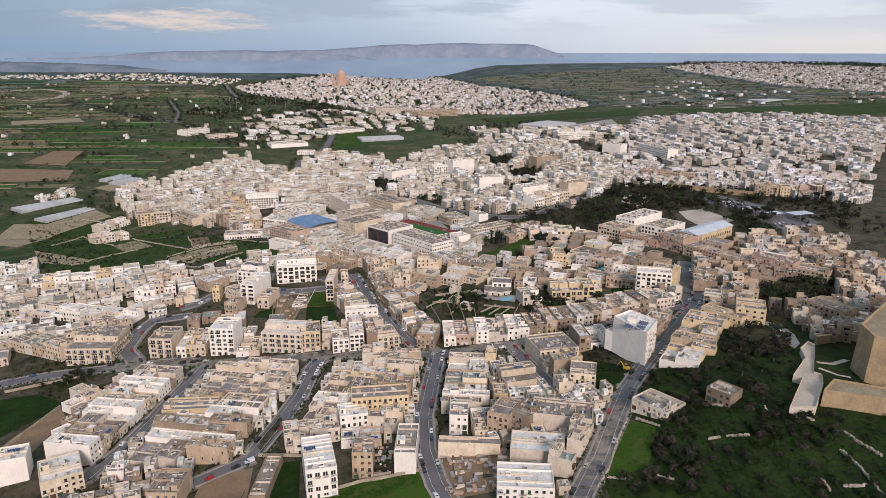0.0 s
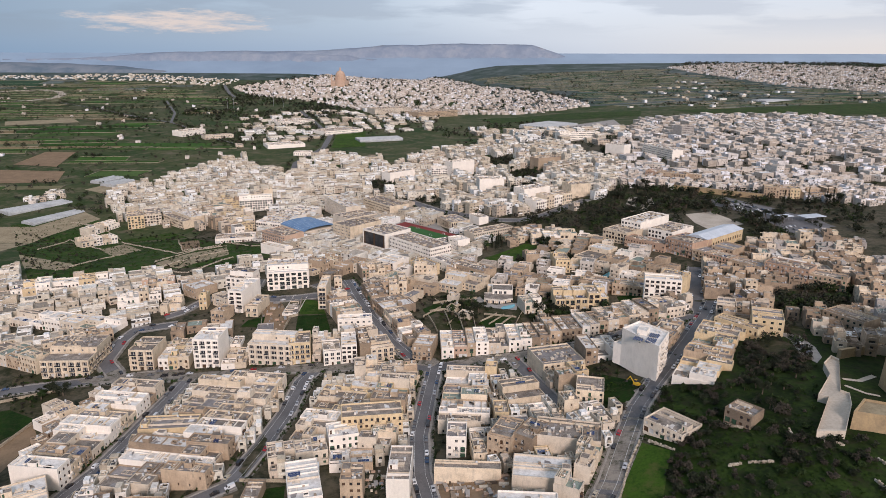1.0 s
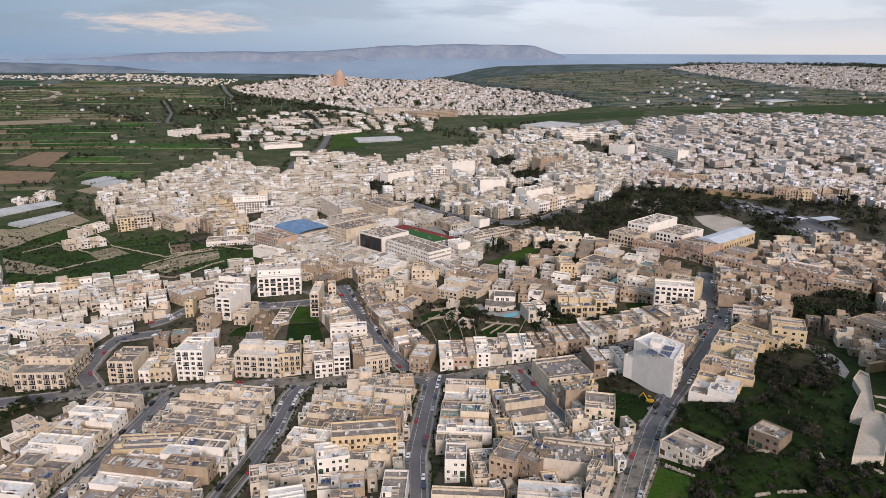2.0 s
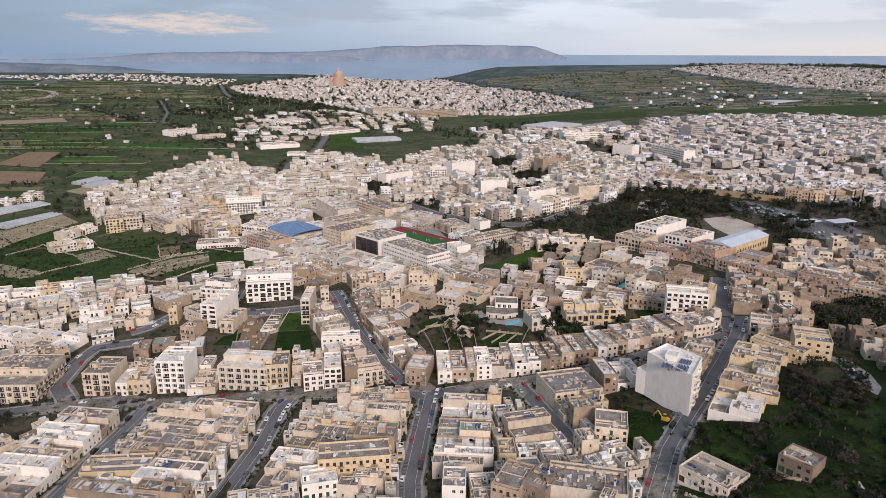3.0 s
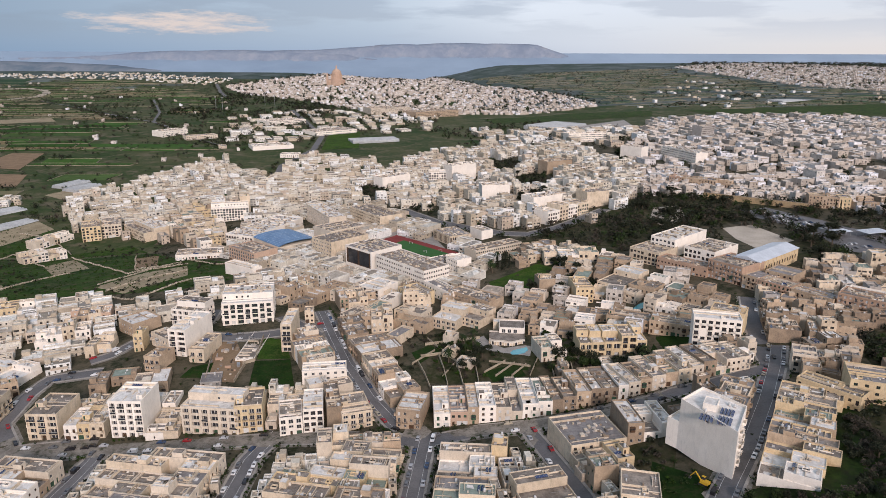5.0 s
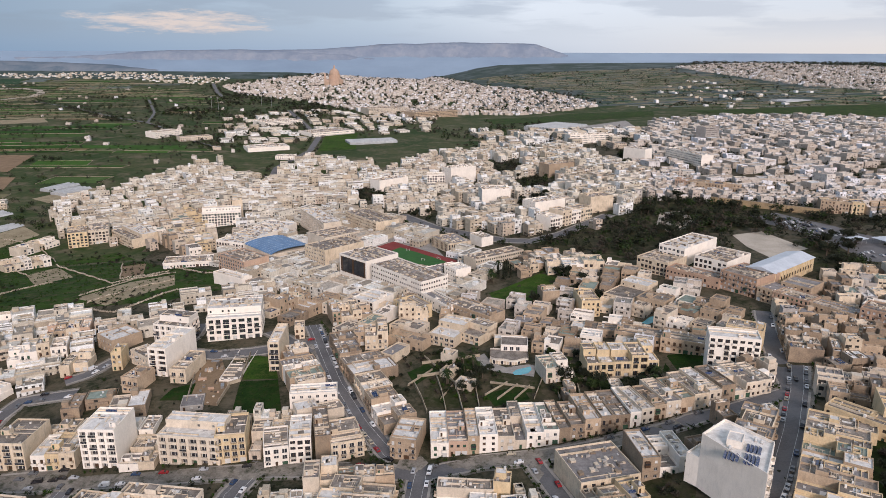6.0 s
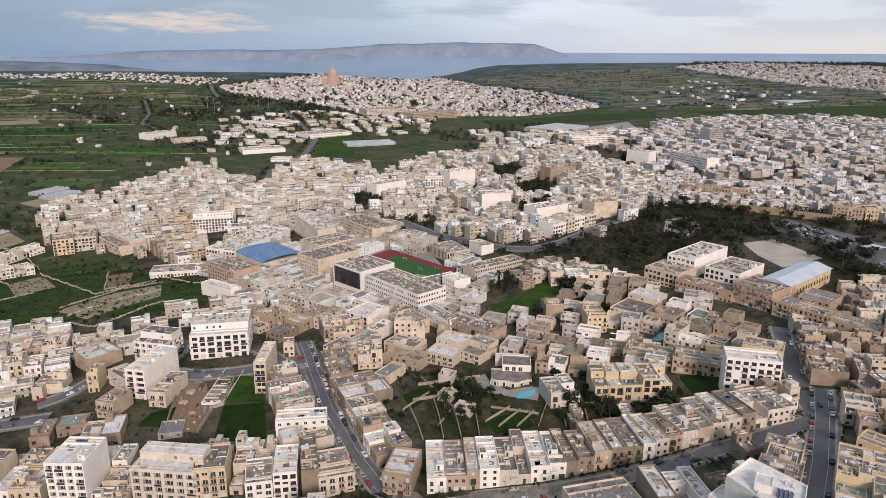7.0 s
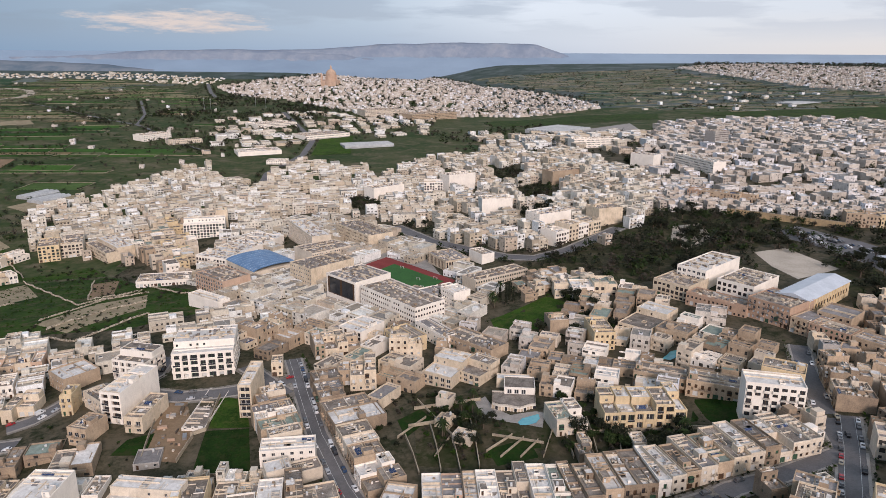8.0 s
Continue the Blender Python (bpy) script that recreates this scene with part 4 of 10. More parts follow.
# ---- ground patches and roads laid on the land ----
def drape(name, poly, mat, lift, label, category, kind="structure", step=9.0, parent=None):
    bm = bmesh.new()
    bm.faces.new([bm.verts.new((x, y, 0)) for x, y in poly])
    for axis, k in (((1, 0, 0), 0), ((0, 1, 0), 1)):
        lo, hi = min(p[k] for p in poly), max(p[k] for p in poly)
        for i in range(int(lo // step) + 1, int(hi // step) + 1):
            bmesh.ops.bisect_plane(bm, geom=bm.verts[:] + bm.edges[:] + bm.faces[:], plane_co=[a * i * step for a in axis], plane_no=axis)
    bmesh.ops.triangulate(bm, faces=bm.faces)
    bmesh.ops.recalc_face_normals(bm, faces=bm.faces)
    for f in bm.faces:
        if f.normal.z < 0:
            f.normal_flip()
    for v in bm.verts:
        v.co.z = terrain(v.co.x, v.co.y) + lift
    me = bpy.data.meshes.new(name)
    bm.to_mesh(me)
    bm.free()
    me.materials.append(mat)
    ob = new(name, me)
    if name in ("lawn", "running_track", "pool", "terrace", "meadow", "earth_yard", "field"):
        take(poly)
    return tagged(ob, label, category, kind=kind)


def ribbon(name, points, width, mat, lift, label, category, kind="structure", offset=0.0, step=6.0, claim=True, thick=0.0):
    """A strip along a line on the ground; thick: a raised strip with sides (a kerb or a wall)."""
    line = [Vector((x, y)) for x, y in points]
    fine = [line[0]]
    for a, b in zip(line, line[1:]):
        n = max(1, int((b - a).length / step))
        fine += [a + (b - a) * (i + 1) / n for i in range(n)]
    s = Shape()
    rows = []
    for i, p in enumerate(fine):
        way = (fine[min(i + 1, len(fine) - 1)] - fine[max(i - 1, 0)]).normalized()
        side = Vector((-way.y, way.x))
        rows.append((p + side * (offset + width / 2), p + side * (offset - width / 2)))
    for (a, b), (c, d) in zip(rows, rows[1:]):
        z = [terrain(q.x, q.y) + lift for q in (a, b, d, c)]
        top = [(a.x, a.y, z[0] + thick), (b.x, b.y, z[1] + thick), (d.x, d.y, z[2] + thick), (c.x, c.y, z[3] + thick)]
        if thick:
            low = [(p[0], p[1], q - 0.6) for p, q in zip(top, z)]
            s.solid(top + low, [(0, 1, 2, 3), (0, 3, 7, 4), (1, 5, 6, 2), (0, 4, 5, 1), (2, 6, 7, 3)], mat)
        else:
            s.face(top, mat)
        if claim:
            take([(a.x, a.y), (b.x, b.y), (d.x, d.y), (c.x, c.y)])
    me = weld(s.mesh(name))
    if not thick:
        for f in me.polygons:
            if f.normal.z < 0:
                me.flip_normals()
            break
    ob = new(name, me)
    return tagged(ob, label, category, kind=kind)


ROADS = []


def on_other_road(x, y, own):
    for line, width in ROADS:
        if line is own:
            continue
        for (ax, ay), (bx, by) in zip(line, line[1:]):
            long = (bx - ax) ** 2 + (by - ay) ** 2
            f = min(1.0, max(0.0, ((x - ax) * (bx - ax) + (y - ay) * (by - ay)) / long))
            if math.hypot(x - ax - f * (bx - ax), y - ay - f * (by - ay)) < width / 2 + 0.4:
                return True
    return False


def street(points, width=7.0, label="grey asphalt street between rows of houses", kerbs=True, mark=False):
    """A road; its pavements are laid once all roads are known."""
    road = ribbon("road", points, width, ASPHALT, 0.10 + 0.006 * (len(ROADS) % 5), label, "road", claim=True)
    ROADS.append((points, width))
    if kerbs:
        ribbon("forecourt", points, width + 5.5, FORECOURT, 0.04 + 0.006 * (len(ROADS) % 7), "worn concrete forecourts along the street", "pavement", claim=False)
        KERBED.append((points, width))
    return road


KERBED = []


def lay_pavements():
    """Narrow pavements on both sides of the streets, left open at the junctions."""
    for points, width in KERBED:
        for side in (-1, 1):
            runs, run = [], []
            for (ax, ay), (bx, by) in zip(points, points[1:]):
                long = math.hypot(bx - ax, by - ay)
                n = max(1, int(long / 2.5))
                for k in range(n + 1):
                    x, y = ax + (bx - ax) * k / n, ay + (by - ay) * k / n
                    off = side * (width / 2 + 0.5)
                    free = not on_other_road(x - (by - ay) / long * off, y + (bx - ax) / long * off, points)
                    if free and (not run or math.hypot(x - run[-1][0], y - run[-1][1]) > 0.5):
                        run.append((x, y))
                    elif not free:
                        runs.append(run)
                        run = []
            for run in runs + [run]:
                if len(run) > 2:
                    ribbon("pavement", run, 1.1, PAVING, 0.10, "narrow concrete pavement beside the street", "pavement", offset=side * (width / 2 + 0.5), claim=False, thick=0.14)


def rubble_wall(points, high, label, seed=1):
    """A low dry wall of single rough stones."""
    rng = random.Random(seed)
    s = Shape()
    for (ax, ay), (bx, by) in zip(points, points[1:]):
        long = math.hypot(bx - ax, by - ay)
        turn = math.atan2(by - ay, bx - ax)
        for layer in (0, 1):
            u = rng.uniform(0, 0.4)
            while u < long:
                step = rng.uniform(0.4, 0.9)
                x, y = ax + (bx - ax) * u / long, ay + (by - ay) * u / long
                if rng.random() < (0.96 if layer == 0 else 0.7):
                    sway = 0.5 * math.sin(x * 0.35 + seed) + rng.uniform(-0.15, 0.15)
                    s.m = Matrix.Translation((x - math.sin(turn) * sway, y + math.cos(turn) * sway, terrain(x, y))) @ Matrix.Rotation(turn + rng.uniform(-0.3, 0.3), 4, "Z") @ Matrix.Rotation(rng.uniform(-0.1, 0.1), 4, "X")
                    z0 = -0.5 if layer == 0 else high * 0.5
                    s.box(-step * 0.55, step * 0.55, -rng.uniform(0.25, 0.42), rng.uniform(0.25, 0.42), z0, high * (rng.uniform(0.45, 0.65) if layer == 0 else rng.uniform(0.75, 1.1)), STONES, 0.06)
                u += step
    s.m = None
    single("rubble_wall", s, label, "wall")


def yard_clutter(poly, n, seed, label="stacks of blocks, planks and scrap in a yard"):
    rng = random.Random(seed)
    s = Shape()
    x0, x1 = min(p[0] for p in poly), max(p[0] for p in poly)
    y0, y1 = min(p[1] for p in poly), max(p[1] for p in poly)
    for _ in range(n):
        x, y = rng.uniform(x0, x1), rng.uniform(y0, y1)
        if inside(x, y, poly):
            s.m = Matrix.Translation((x, y, terrain(x, y))) @ Matrix.Rotation(rng.choice((0.1, 1.7)) + rng.uniform(-0.2, 0.2), 4, "Z")
            a, b = rng.choice(((0.5, 0.5), (1.6, 0.3), (0.9, 0.6), (2.2, 0.9)))
            s.box(-a, a, -b, b, -0.1, rng.uniform(0.25, 1.3), rng.choice((WALLS["pale"], WALLS["old"], WALLS["grey"], BARK, STEEL, WALLS["rust"])), 0.03)
    s.m = None
    if s.f:
        single("yard_stock", s, label, "building materials", kind="stuff")


# ---- ground, sea and far hills ----
def axis(*spans):
    out = []
    for a, b, step in spans:
        out += list(np.arange(a, b, step))
    return out + [spans[-1][1]]


GX = axis((-3900, -1300, 130), (-1300, -640, 60), (-640, 640, 12), (640, 1300, 60), (1300, 3900, 130))
GY = axis((-440, 120, 56), (120, 1040, 12), (1040, 1700, 36), (1700, 4960, 74))
FARMLAND = [(-3833.3, 4943.6), (-3832.8, 106.8), (-485.8, 107.3), (-353.4, 525.9), (-272.2, 595.5), (-233.0, 620.8), (-313.3, 880.7), (-219.4, 1087.6), (-88.4, 1193.6), (88.4, 1226.9), (235.9, 1464.6), (485.8, 1445.6), (3832.5, 1700.2), (3833.3, 4943.6)]
SLOPE = [(56.4, 90.8), (57.3, 219.7), (77.0, 258.9), (89.2, 285.4), (101.4, 309.0), (113.5, 325.4), (129.2, 347.2), (150.7, 376.8), (167.8, 390.0), (220.1, 396.7), (319.0, 407.0), (619.0, 445.6), (615.3, 88.1)]
gs = Shape()
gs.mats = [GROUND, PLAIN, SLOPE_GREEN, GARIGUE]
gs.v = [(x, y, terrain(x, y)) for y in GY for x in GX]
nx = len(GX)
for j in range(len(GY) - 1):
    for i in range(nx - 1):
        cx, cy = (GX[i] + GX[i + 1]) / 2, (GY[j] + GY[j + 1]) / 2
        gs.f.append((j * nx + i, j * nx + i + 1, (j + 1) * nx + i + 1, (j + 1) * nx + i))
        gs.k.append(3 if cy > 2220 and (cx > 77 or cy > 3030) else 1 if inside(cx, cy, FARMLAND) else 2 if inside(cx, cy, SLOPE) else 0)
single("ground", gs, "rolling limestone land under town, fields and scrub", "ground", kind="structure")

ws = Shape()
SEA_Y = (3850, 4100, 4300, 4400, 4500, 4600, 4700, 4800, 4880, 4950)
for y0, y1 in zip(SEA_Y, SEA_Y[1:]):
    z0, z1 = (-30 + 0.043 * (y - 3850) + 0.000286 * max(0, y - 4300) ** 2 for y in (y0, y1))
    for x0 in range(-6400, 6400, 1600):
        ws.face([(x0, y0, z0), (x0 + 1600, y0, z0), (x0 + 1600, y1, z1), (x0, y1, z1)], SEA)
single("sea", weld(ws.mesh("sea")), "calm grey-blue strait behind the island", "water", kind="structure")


def far_ridge(x0, x1, y, depth, base, tops, mat, seed, label):
    """A long low hill on the horizon; tops: its crest's height from one end to the other."""
    s = Shape()
    n = 90
    xs = [x0 + (x1 - x0) * i / n for i in range(n + 1)]
    rows = []
    for k, share in enumerate((0.0, 0.45, 0.8, 1.0, 0.7, 0.0)):
        rows.append([])
        for i, x in enumerate(xs):
            crest = float(np.interp(i / n, [j / (len(tops) - 1) for j in range(len(tops))], tops))
            rough = noise.fractal(Vector((x * 0.004, k * 0.7, seed)), 1.0, 2.0, 5) * 0.09
            z = base + (crest - base) * max(0.0, share * (1 + rough)) - (45 if share == 0 else 0)
            rows[-1].append((x, y + depth * (k / 5 - 0.2) + 40 * noise.noise(Vector((x * 0.01, seed, k))), z))
    for a, b in zip(rows, rows[1:]):
        for i in range(n):
            s.face([a[i], a[i + 1], b[i + 1], b[i]], mat)
    me = weld(s.mesh("backdrop"))
    me.polygons.foreach_set("use_smooth", [True] * len(me.polygons))
    single("backdrop", me, label, "distant hills", kind="structure")


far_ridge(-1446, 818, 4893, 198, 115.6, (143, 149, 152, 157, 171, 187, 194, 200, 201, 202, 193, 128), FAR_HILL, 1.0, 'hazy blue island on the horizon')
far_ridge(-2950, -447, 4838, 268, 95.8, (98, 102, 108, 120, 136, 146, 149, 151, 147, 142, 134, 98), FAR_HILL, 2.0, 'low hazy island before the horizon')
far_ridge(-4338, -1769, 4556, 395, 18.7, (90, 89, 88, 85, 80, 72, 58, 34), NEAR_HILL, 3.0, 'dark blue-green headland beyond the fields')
# ---- streets ----
street([(3.9, 235.3), (-2.9, 253.6), (-8.7, 281.2), (-10.3, 313.6), (-7.2, 352.4), (-3.7, 389.7), (-2.3, 400.0)], 8.9)
street([(-73.6, 405.0), (-80.5, 381.8), (-81.6, 343.4), (-85.9, 310.1), (-91.0, 285.1), (-92.9, 279.6)], 8.9)
street([(-153.2, 397.2), (-154.5, 376.0), (-157.1, 352.5), (-159.9, 321.6), (-162.5, 299.8), (-169.9, 275.1), (-178.7, 254.1)], 8.3)
street([(-293.8, 376.5), (-257.7, 387.7), (-211.4, 396.3), (-156.3, 395.9), (-110.3, 396.4), (-72.7, 398.6), (-38.0, 398.0), (-2.2, 391.2), (22.3, 396.9), (42.5, 397.3)], 8.9)
street([(-91.0, 277.8), (-104.5, 268.7), (-117.0, 259.6), (-130.6, 246.2)], 7.0)
street([(52.0, 224.5), (61.0, 242.0), (70.7, 259.4), (82.7, 285.6), (94.9, 310.8), (107.9, 329.7), (123.9, 351.6), (146.7, 388.6), (170.5, 431.3), (185.2, 460.7)], 9.5, label='grey asphalt road climbing beside a green slope')
street([(167.0, 426.4), (183.6, 485.1), (190.9, 508.6), (200.5, 535.3)], 8.9)
street([(-2.2, 396.5), (-18.3, 407.5), (-32.6, 431.6), (-49.2, 466.7), (-64.2, 508.9), (-77.1, 547.4)], 8.3)
street([(110.4, 406.8), (114.5, 409.0), (130.4, 412.4), (149.0, 420.8), (171.7, 431.1)], 8.9)
street([(42.5, 397.3), (48.0, 377.5), (53.1, 357.6), (57.8, 339.2), (60.0, 324.5)], 6.3)
street([(42.5, 397.3), (68.1, 398.7), (90.2, 402.0), (110.4, 406.8)], 7.6)
street([(-158.1, 401.6), (-197.7, 398.0), (-215.3, 418.8), (-217.3, 447.9), (-214.3, 463.6), (-186.7, 466.3)], 8.3)
street([(-200.2, 481.2), (-191.1, 487.1), (-179.9, 506.6), (-169.3, 515.6), (-151.8, 517.7)], 7.6)
street([(-151.8, 517.7), (-146.8, 528.3), (-149.9, 553.8)], 7.6)
street([(-149.3, 508.1), (-124.8, 503.3), (-105.2, 507.4), (-94.2, 510.9)], 8.9)
street([(-71.4, 505.2), (-88.2, 523.1), (-101.4, 536.9)], 7.6)
street([(-76.4, 518.2), (-61.2, 526.0)], 6.3)
street([(-234.9, 1383.6), (-245.2, 1534.5), (-319.6, 1749.2), (-401.5, 1981.9)], 11.4, kerbs=False, label='pale asphalt main road between fields')
street([(-234.9, 1383.6), (-258.7, 1227.9), (-246.5, 1133.6)], 10.2, kerbs=False)
street([(-42.2, 884.6), (-5.7, 813.9), (30.0, 770.3), (57.3, 740.9), (81.6, 728.3), (111.7, 743.5), (167.3, 799.7)], 11.4)
street([(321.5, 791.8), (346.9, 737.3), (366.5, 645.1)], 10.2, kerbs=False)
street([(-1197.8, 2211.4), (-980.7, 2013.4), (-760.5, 1791.5), (-653.8, 1698.7), (-605.6, 1639.9), (-505.0, 1492.4), (-406.9, 1400.2)], 7.6, kerbs=False, label='grey country road over the plain')
street([(-653.8, 1698.7), (-718.4, 1898.7), (-822.4, 2132.4), (-872.4, 2243.1)], 6.3, kerbs=False, label='grey country road over the plain')
street([(-861.4, 2811.0), (-741.1, 2472.8), (-684.1, 2340.8)], 11.4, kerbs=False, label='grey road into the far village')
lay_pavements()
for k in (0, 1, 2, 5, 7):
    points, width = ROADS[k]
    for side in (-1, 1):
        ribbon("road_marking", points, 0.16, PAINT, 0.16, "worn white line along the parking bays", "road marking", offset=side * (width / 2 - 2.1), claim=False)

# ---- gardens, lawns, yards and fields ----
drape('field', [(-528.7, 835.6), (-472.1, 869.4), (-433.4, 858.3), (-366.5, 775.5), (-316.7, 796.7), (-242.1, 724.8), (-173.5, 693.0), (-161.6, 636.8), (-197.8, 604.5), (-252.0, 596.3), (-293.2, 582.4), (-351.0, 571.6)], FIELD_GREEN, 0.05, "green field between the town's edges", 'field')
drape('field', [(-363.9, 722.5), (-354.3, 757.1), (-311.0, 701.6), (-330.4, 677.7)], DRY, 0.12, 'pale bare plot in the green fields', 'field')
drape('field', [(-264.0, 617.1), (-244.5, 664.4), (-218.2, 687.9), (-204.5, 651.6), (-233.4, 599.0)], DRY, 0.12, 'dry terraced field with pale banks', 'field')
drape('field', [(-285.6, 737.4), (-266.5, 745.4), (-247.8, 695.5), (-261.9, 684.3)], SOIL, 0.12, 'small ploughed plot of brown soil', 'field')
drape('field', [(-438.4, 700.4), (-342.2, 640.2), (-345.8, 619.0), (-390.6, 630.5)], DRY, 0.12, 'pale dry strip of field', 'field')
drape('lawn', [(-101.9, 472.9), (-82.4, 474.7), (-72.3, 438.9), (-97.8, 441.4)], LAWN, 0.1, 'dark green lawn among the houses', 'lawn')
drape('lawn', [(-104.3, 504.6), (-91.0, 499.8), (-82.3, 475.6), (-101.4, 474.8)], GRASS, 0.08, 'rough grass strip beside a narrow block', 'lawn')
drape('earth_yard', [(-132.0, 497.1), (-119.7, 499.1), (-106.5, 468.7), (-107.1, 449.4), (-122.9, 451.3)], SOIL, 0.08, 'bare earth building plot with tracks', 'plot')
drape('lawn', [(-135.0, 465.4), (-124.8, 471.0), (-122.6, 454.3), (-137.7, 454.0)], LAWN, 0.1, 'small green yard behind the slim tower', 'lawn')
drape('lawn', [(127.8, 486.1), (149.6, 485.0), (138.7, 457.9), (115.8, 458.4)], LAWN, 0.08, 'green yard below a retaining wall', 'lawn')
drape('lawn', [(-13.5, 476.6), (-3.1, 486.2), (2.6, 477.4), (-8.8, 461.1)], LAWN, 0.08, 'small garden lawn with walls', 'lawn')
drape('lawn', [(26.3, 449.7), (52.0, 457.7), (47.5, 442.1), (30.4, 438.3)], LAWN, 0.06, 'strip gardens below the villa', 'lawn')
drape('lawn', [(37.9, 604.0), (78.5, 638.2), (93.8, 616.3), (65.3, 581.7), (40.1, 584.9)], GRASS, 0.06, 'green paddock beside a row of cypresses', 'lawn')
drape('meadow', [(89.0, 281.3), (98.3, 271.0), (87.0, 243.3), (70.1, 243.1), (76.1, 257.4)], GRASS, 0.1, 'bright meadow beside the road', 'meadow')
drape('meadow', [(-56.3, 240.7), (-50.9, 252.6), (-31.8, 260.8), (-11.3, 263.9), (-3.3, 237.9)], GRASS, 0.1, "green field at the town's foot", 'field')
drape('field', [(-234.7, 286.2), (-231.4, 316.0), (-223.0, 349.1), (-211.0, 333.6), (-212.0, 290.8)], SOIL, 0.1, 'brown ploughed field beside the town', 'field')
drape('field', [(-281.6, 357.9), (-244.8, 364.8), (-218.5, 349.9), (-236.6, 322.1), (-245.2, 302.1)], LAWN, 0.08, 'green field beside the ring road', 'field')
drape('field', [(-110.9, 264.5), (-88.8, 269.5), (-83.1, 230.2), (-108.8, 233.6)], SOIL, 0.1, "brown ploughed plot at the town's foot", 'field')
drape('field', [(-79.9, 272.3), (-67.9, 275.6), (-60.0, 229.9), (-72.7, 229.9)], LAWN, 0.1, 'dark green plot beside a stone ruin', 'field')
drape('earth_yard', [(-2.4, 274.7), (30.8, 275.0), (29.4, 245.2), (1.5, 241.1)], SOIL, 0.1, 'cluttered brown yard of a builder', 'yard')
drape('earth_yard', [(87.6, 353.7), (96.7, 342.5), (106.0, 330.5), (98.7, 318.5), (81.8, 319.0), (81.1, 337.1)], LAWN, 0.08, 'overgrown green yard beside the white tower', 'yard')
drape('forecourt', [(194.0, 389.0), (206.0, 382.0), (204.0, 360.0), (198.0, 342.0), (190.0, 332.0), (189.0, 348.0), (196.0, 372.0)], PAVING, 0.12, 'pale paved lot at the top of the slope', 'car park')
drape('car_park', [(297.0, 788.0), (330.0, 770.0), (352.0, 716.0), (372.0, 690.0), (369.0, 655.0), (350.0, 615.0), (316.0, 625.0), (318.0, 670.0), (311.0, 718.0), (297.0, 752.0)], ASPHALT, 0.08, 'wide asphalt car park and bus station', 'car park')
drape('car_park', [(268.4, 1631.9), (428.4, 1780.1), (408.1, 1621.5), (257.0, 1494.9)], PAVING, 0.08, 'pale paved yard of a works', 'yard')
drape('terrace', [(23.3, 490.6), (28.5, 495.9), (31.6, 484.1), (39.1, 476.1), (51.3, 478.9), (55.0, 477.0), (52.3, 463.6), (38.5, 469.3), (26.0, 476.0)], PAVING, 0.25, 'paved terrace round the pool', 'terrace')
drape('pool', [(126.4, 532.6), (133.5, 540.4), (139.3, 540.6), (135.9, 534.1), (129.7, 529.8)], POOL, 0.4, 'turquoise swimming pool in a walled yard', 'pool')
drape('pool', [(41.8, 468.9), (43.9, 472.3), (48.1, 474.2), (52.0, 476.1), (52.2, 471.8), (49.8, 467.8), (45.8, 466.0), (42.5, 466.3)], POOL, 0.32, 'turquoise kidney-shaped swimming pool', 'pool')
drape('running_track', [(-64.3, 740.7), (-41.7, 767.9), (16.8, 688.0), (1.7, 653.7), (-29.1, 688.6)], TRACK, 0.12, 'red running track round a green pitch', 'track')
drape('pitch', [(-46.3, 726.4), (-33.7, 744.0), (8.2, 686.7), (-10.1, 665.7)], PITCH, 0.18, 'green artificial football pitch with white goals', 'pitch')
drape('school_yard', [(-115.7, 817.1), (-10.8, 772.1), (24.5, 625.2), (-16.3, 614.1), (-102.8, 644.5)], PAVING, 0.05, 'grey paved grounds of the school', 'yard')
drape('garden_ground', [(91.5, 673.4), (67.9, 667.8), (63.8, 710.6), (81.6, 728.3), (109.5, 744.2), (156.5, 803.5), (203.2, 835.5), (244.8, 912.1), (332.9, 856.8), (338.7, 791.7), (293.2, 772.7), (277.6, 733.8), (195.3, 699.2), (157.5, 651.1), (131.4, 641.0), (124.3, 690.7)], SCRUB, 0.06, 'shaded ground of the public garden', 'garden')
drape('garden_ground', [(51.7, 604.0), (89.5, 660.8), (113.1, 628.6), (118.3, 602.0), (95.9, 579.8), (91.9, 559.5), (57.3, 572.8)], SCRUB, 0.05, 'overgrown garden ground among houses', 'garden')
drape('garden_path', [(214.5, 795.5), (243.6, 806.2), (232.9, 746.3), (200.5, 719.0), (196.7, 745.7)], GRAVEL, 0.12, 'pale paved circle in the public garden', 'path')
drape('courtyard', [(250.3, 708.9), (280.8, 721.0), (291.0, 661.8), (250.6, 639.5), (246.7, 671.2)], GRAVEL, 0.12, 'bare pale gravel courtyard beside the hall', 'courtyard')
drape('garden_ground', [(-7.9, 501.3), (31.9, 497.6), (33.5, 479.7), (60.1, 470.2), (89.1, 478.4), (116.4, 458.4), (138.7, 457.9), (115.3, 434.7), (90.1, 442.8), (57.3, 430.2), (-2.9, 441.6)], SCRUB, 0.04, 'dark garden soil between walls', 'garden')
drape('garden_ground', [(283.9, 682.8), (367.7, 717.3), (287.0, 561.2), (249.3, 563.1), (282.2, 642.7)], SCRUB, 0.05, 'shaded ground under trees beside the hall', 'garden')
drape('garden_ground', [(80.0, 364.0), (97.9, 389.3), (108.3, 384.4), (91.9, 341.3), (104.5, 328.6), (88.8, 309.3), (70.8, 319.5)], SCRUB, 0.05, 'overgrown garden beside the white flats', 'garden')
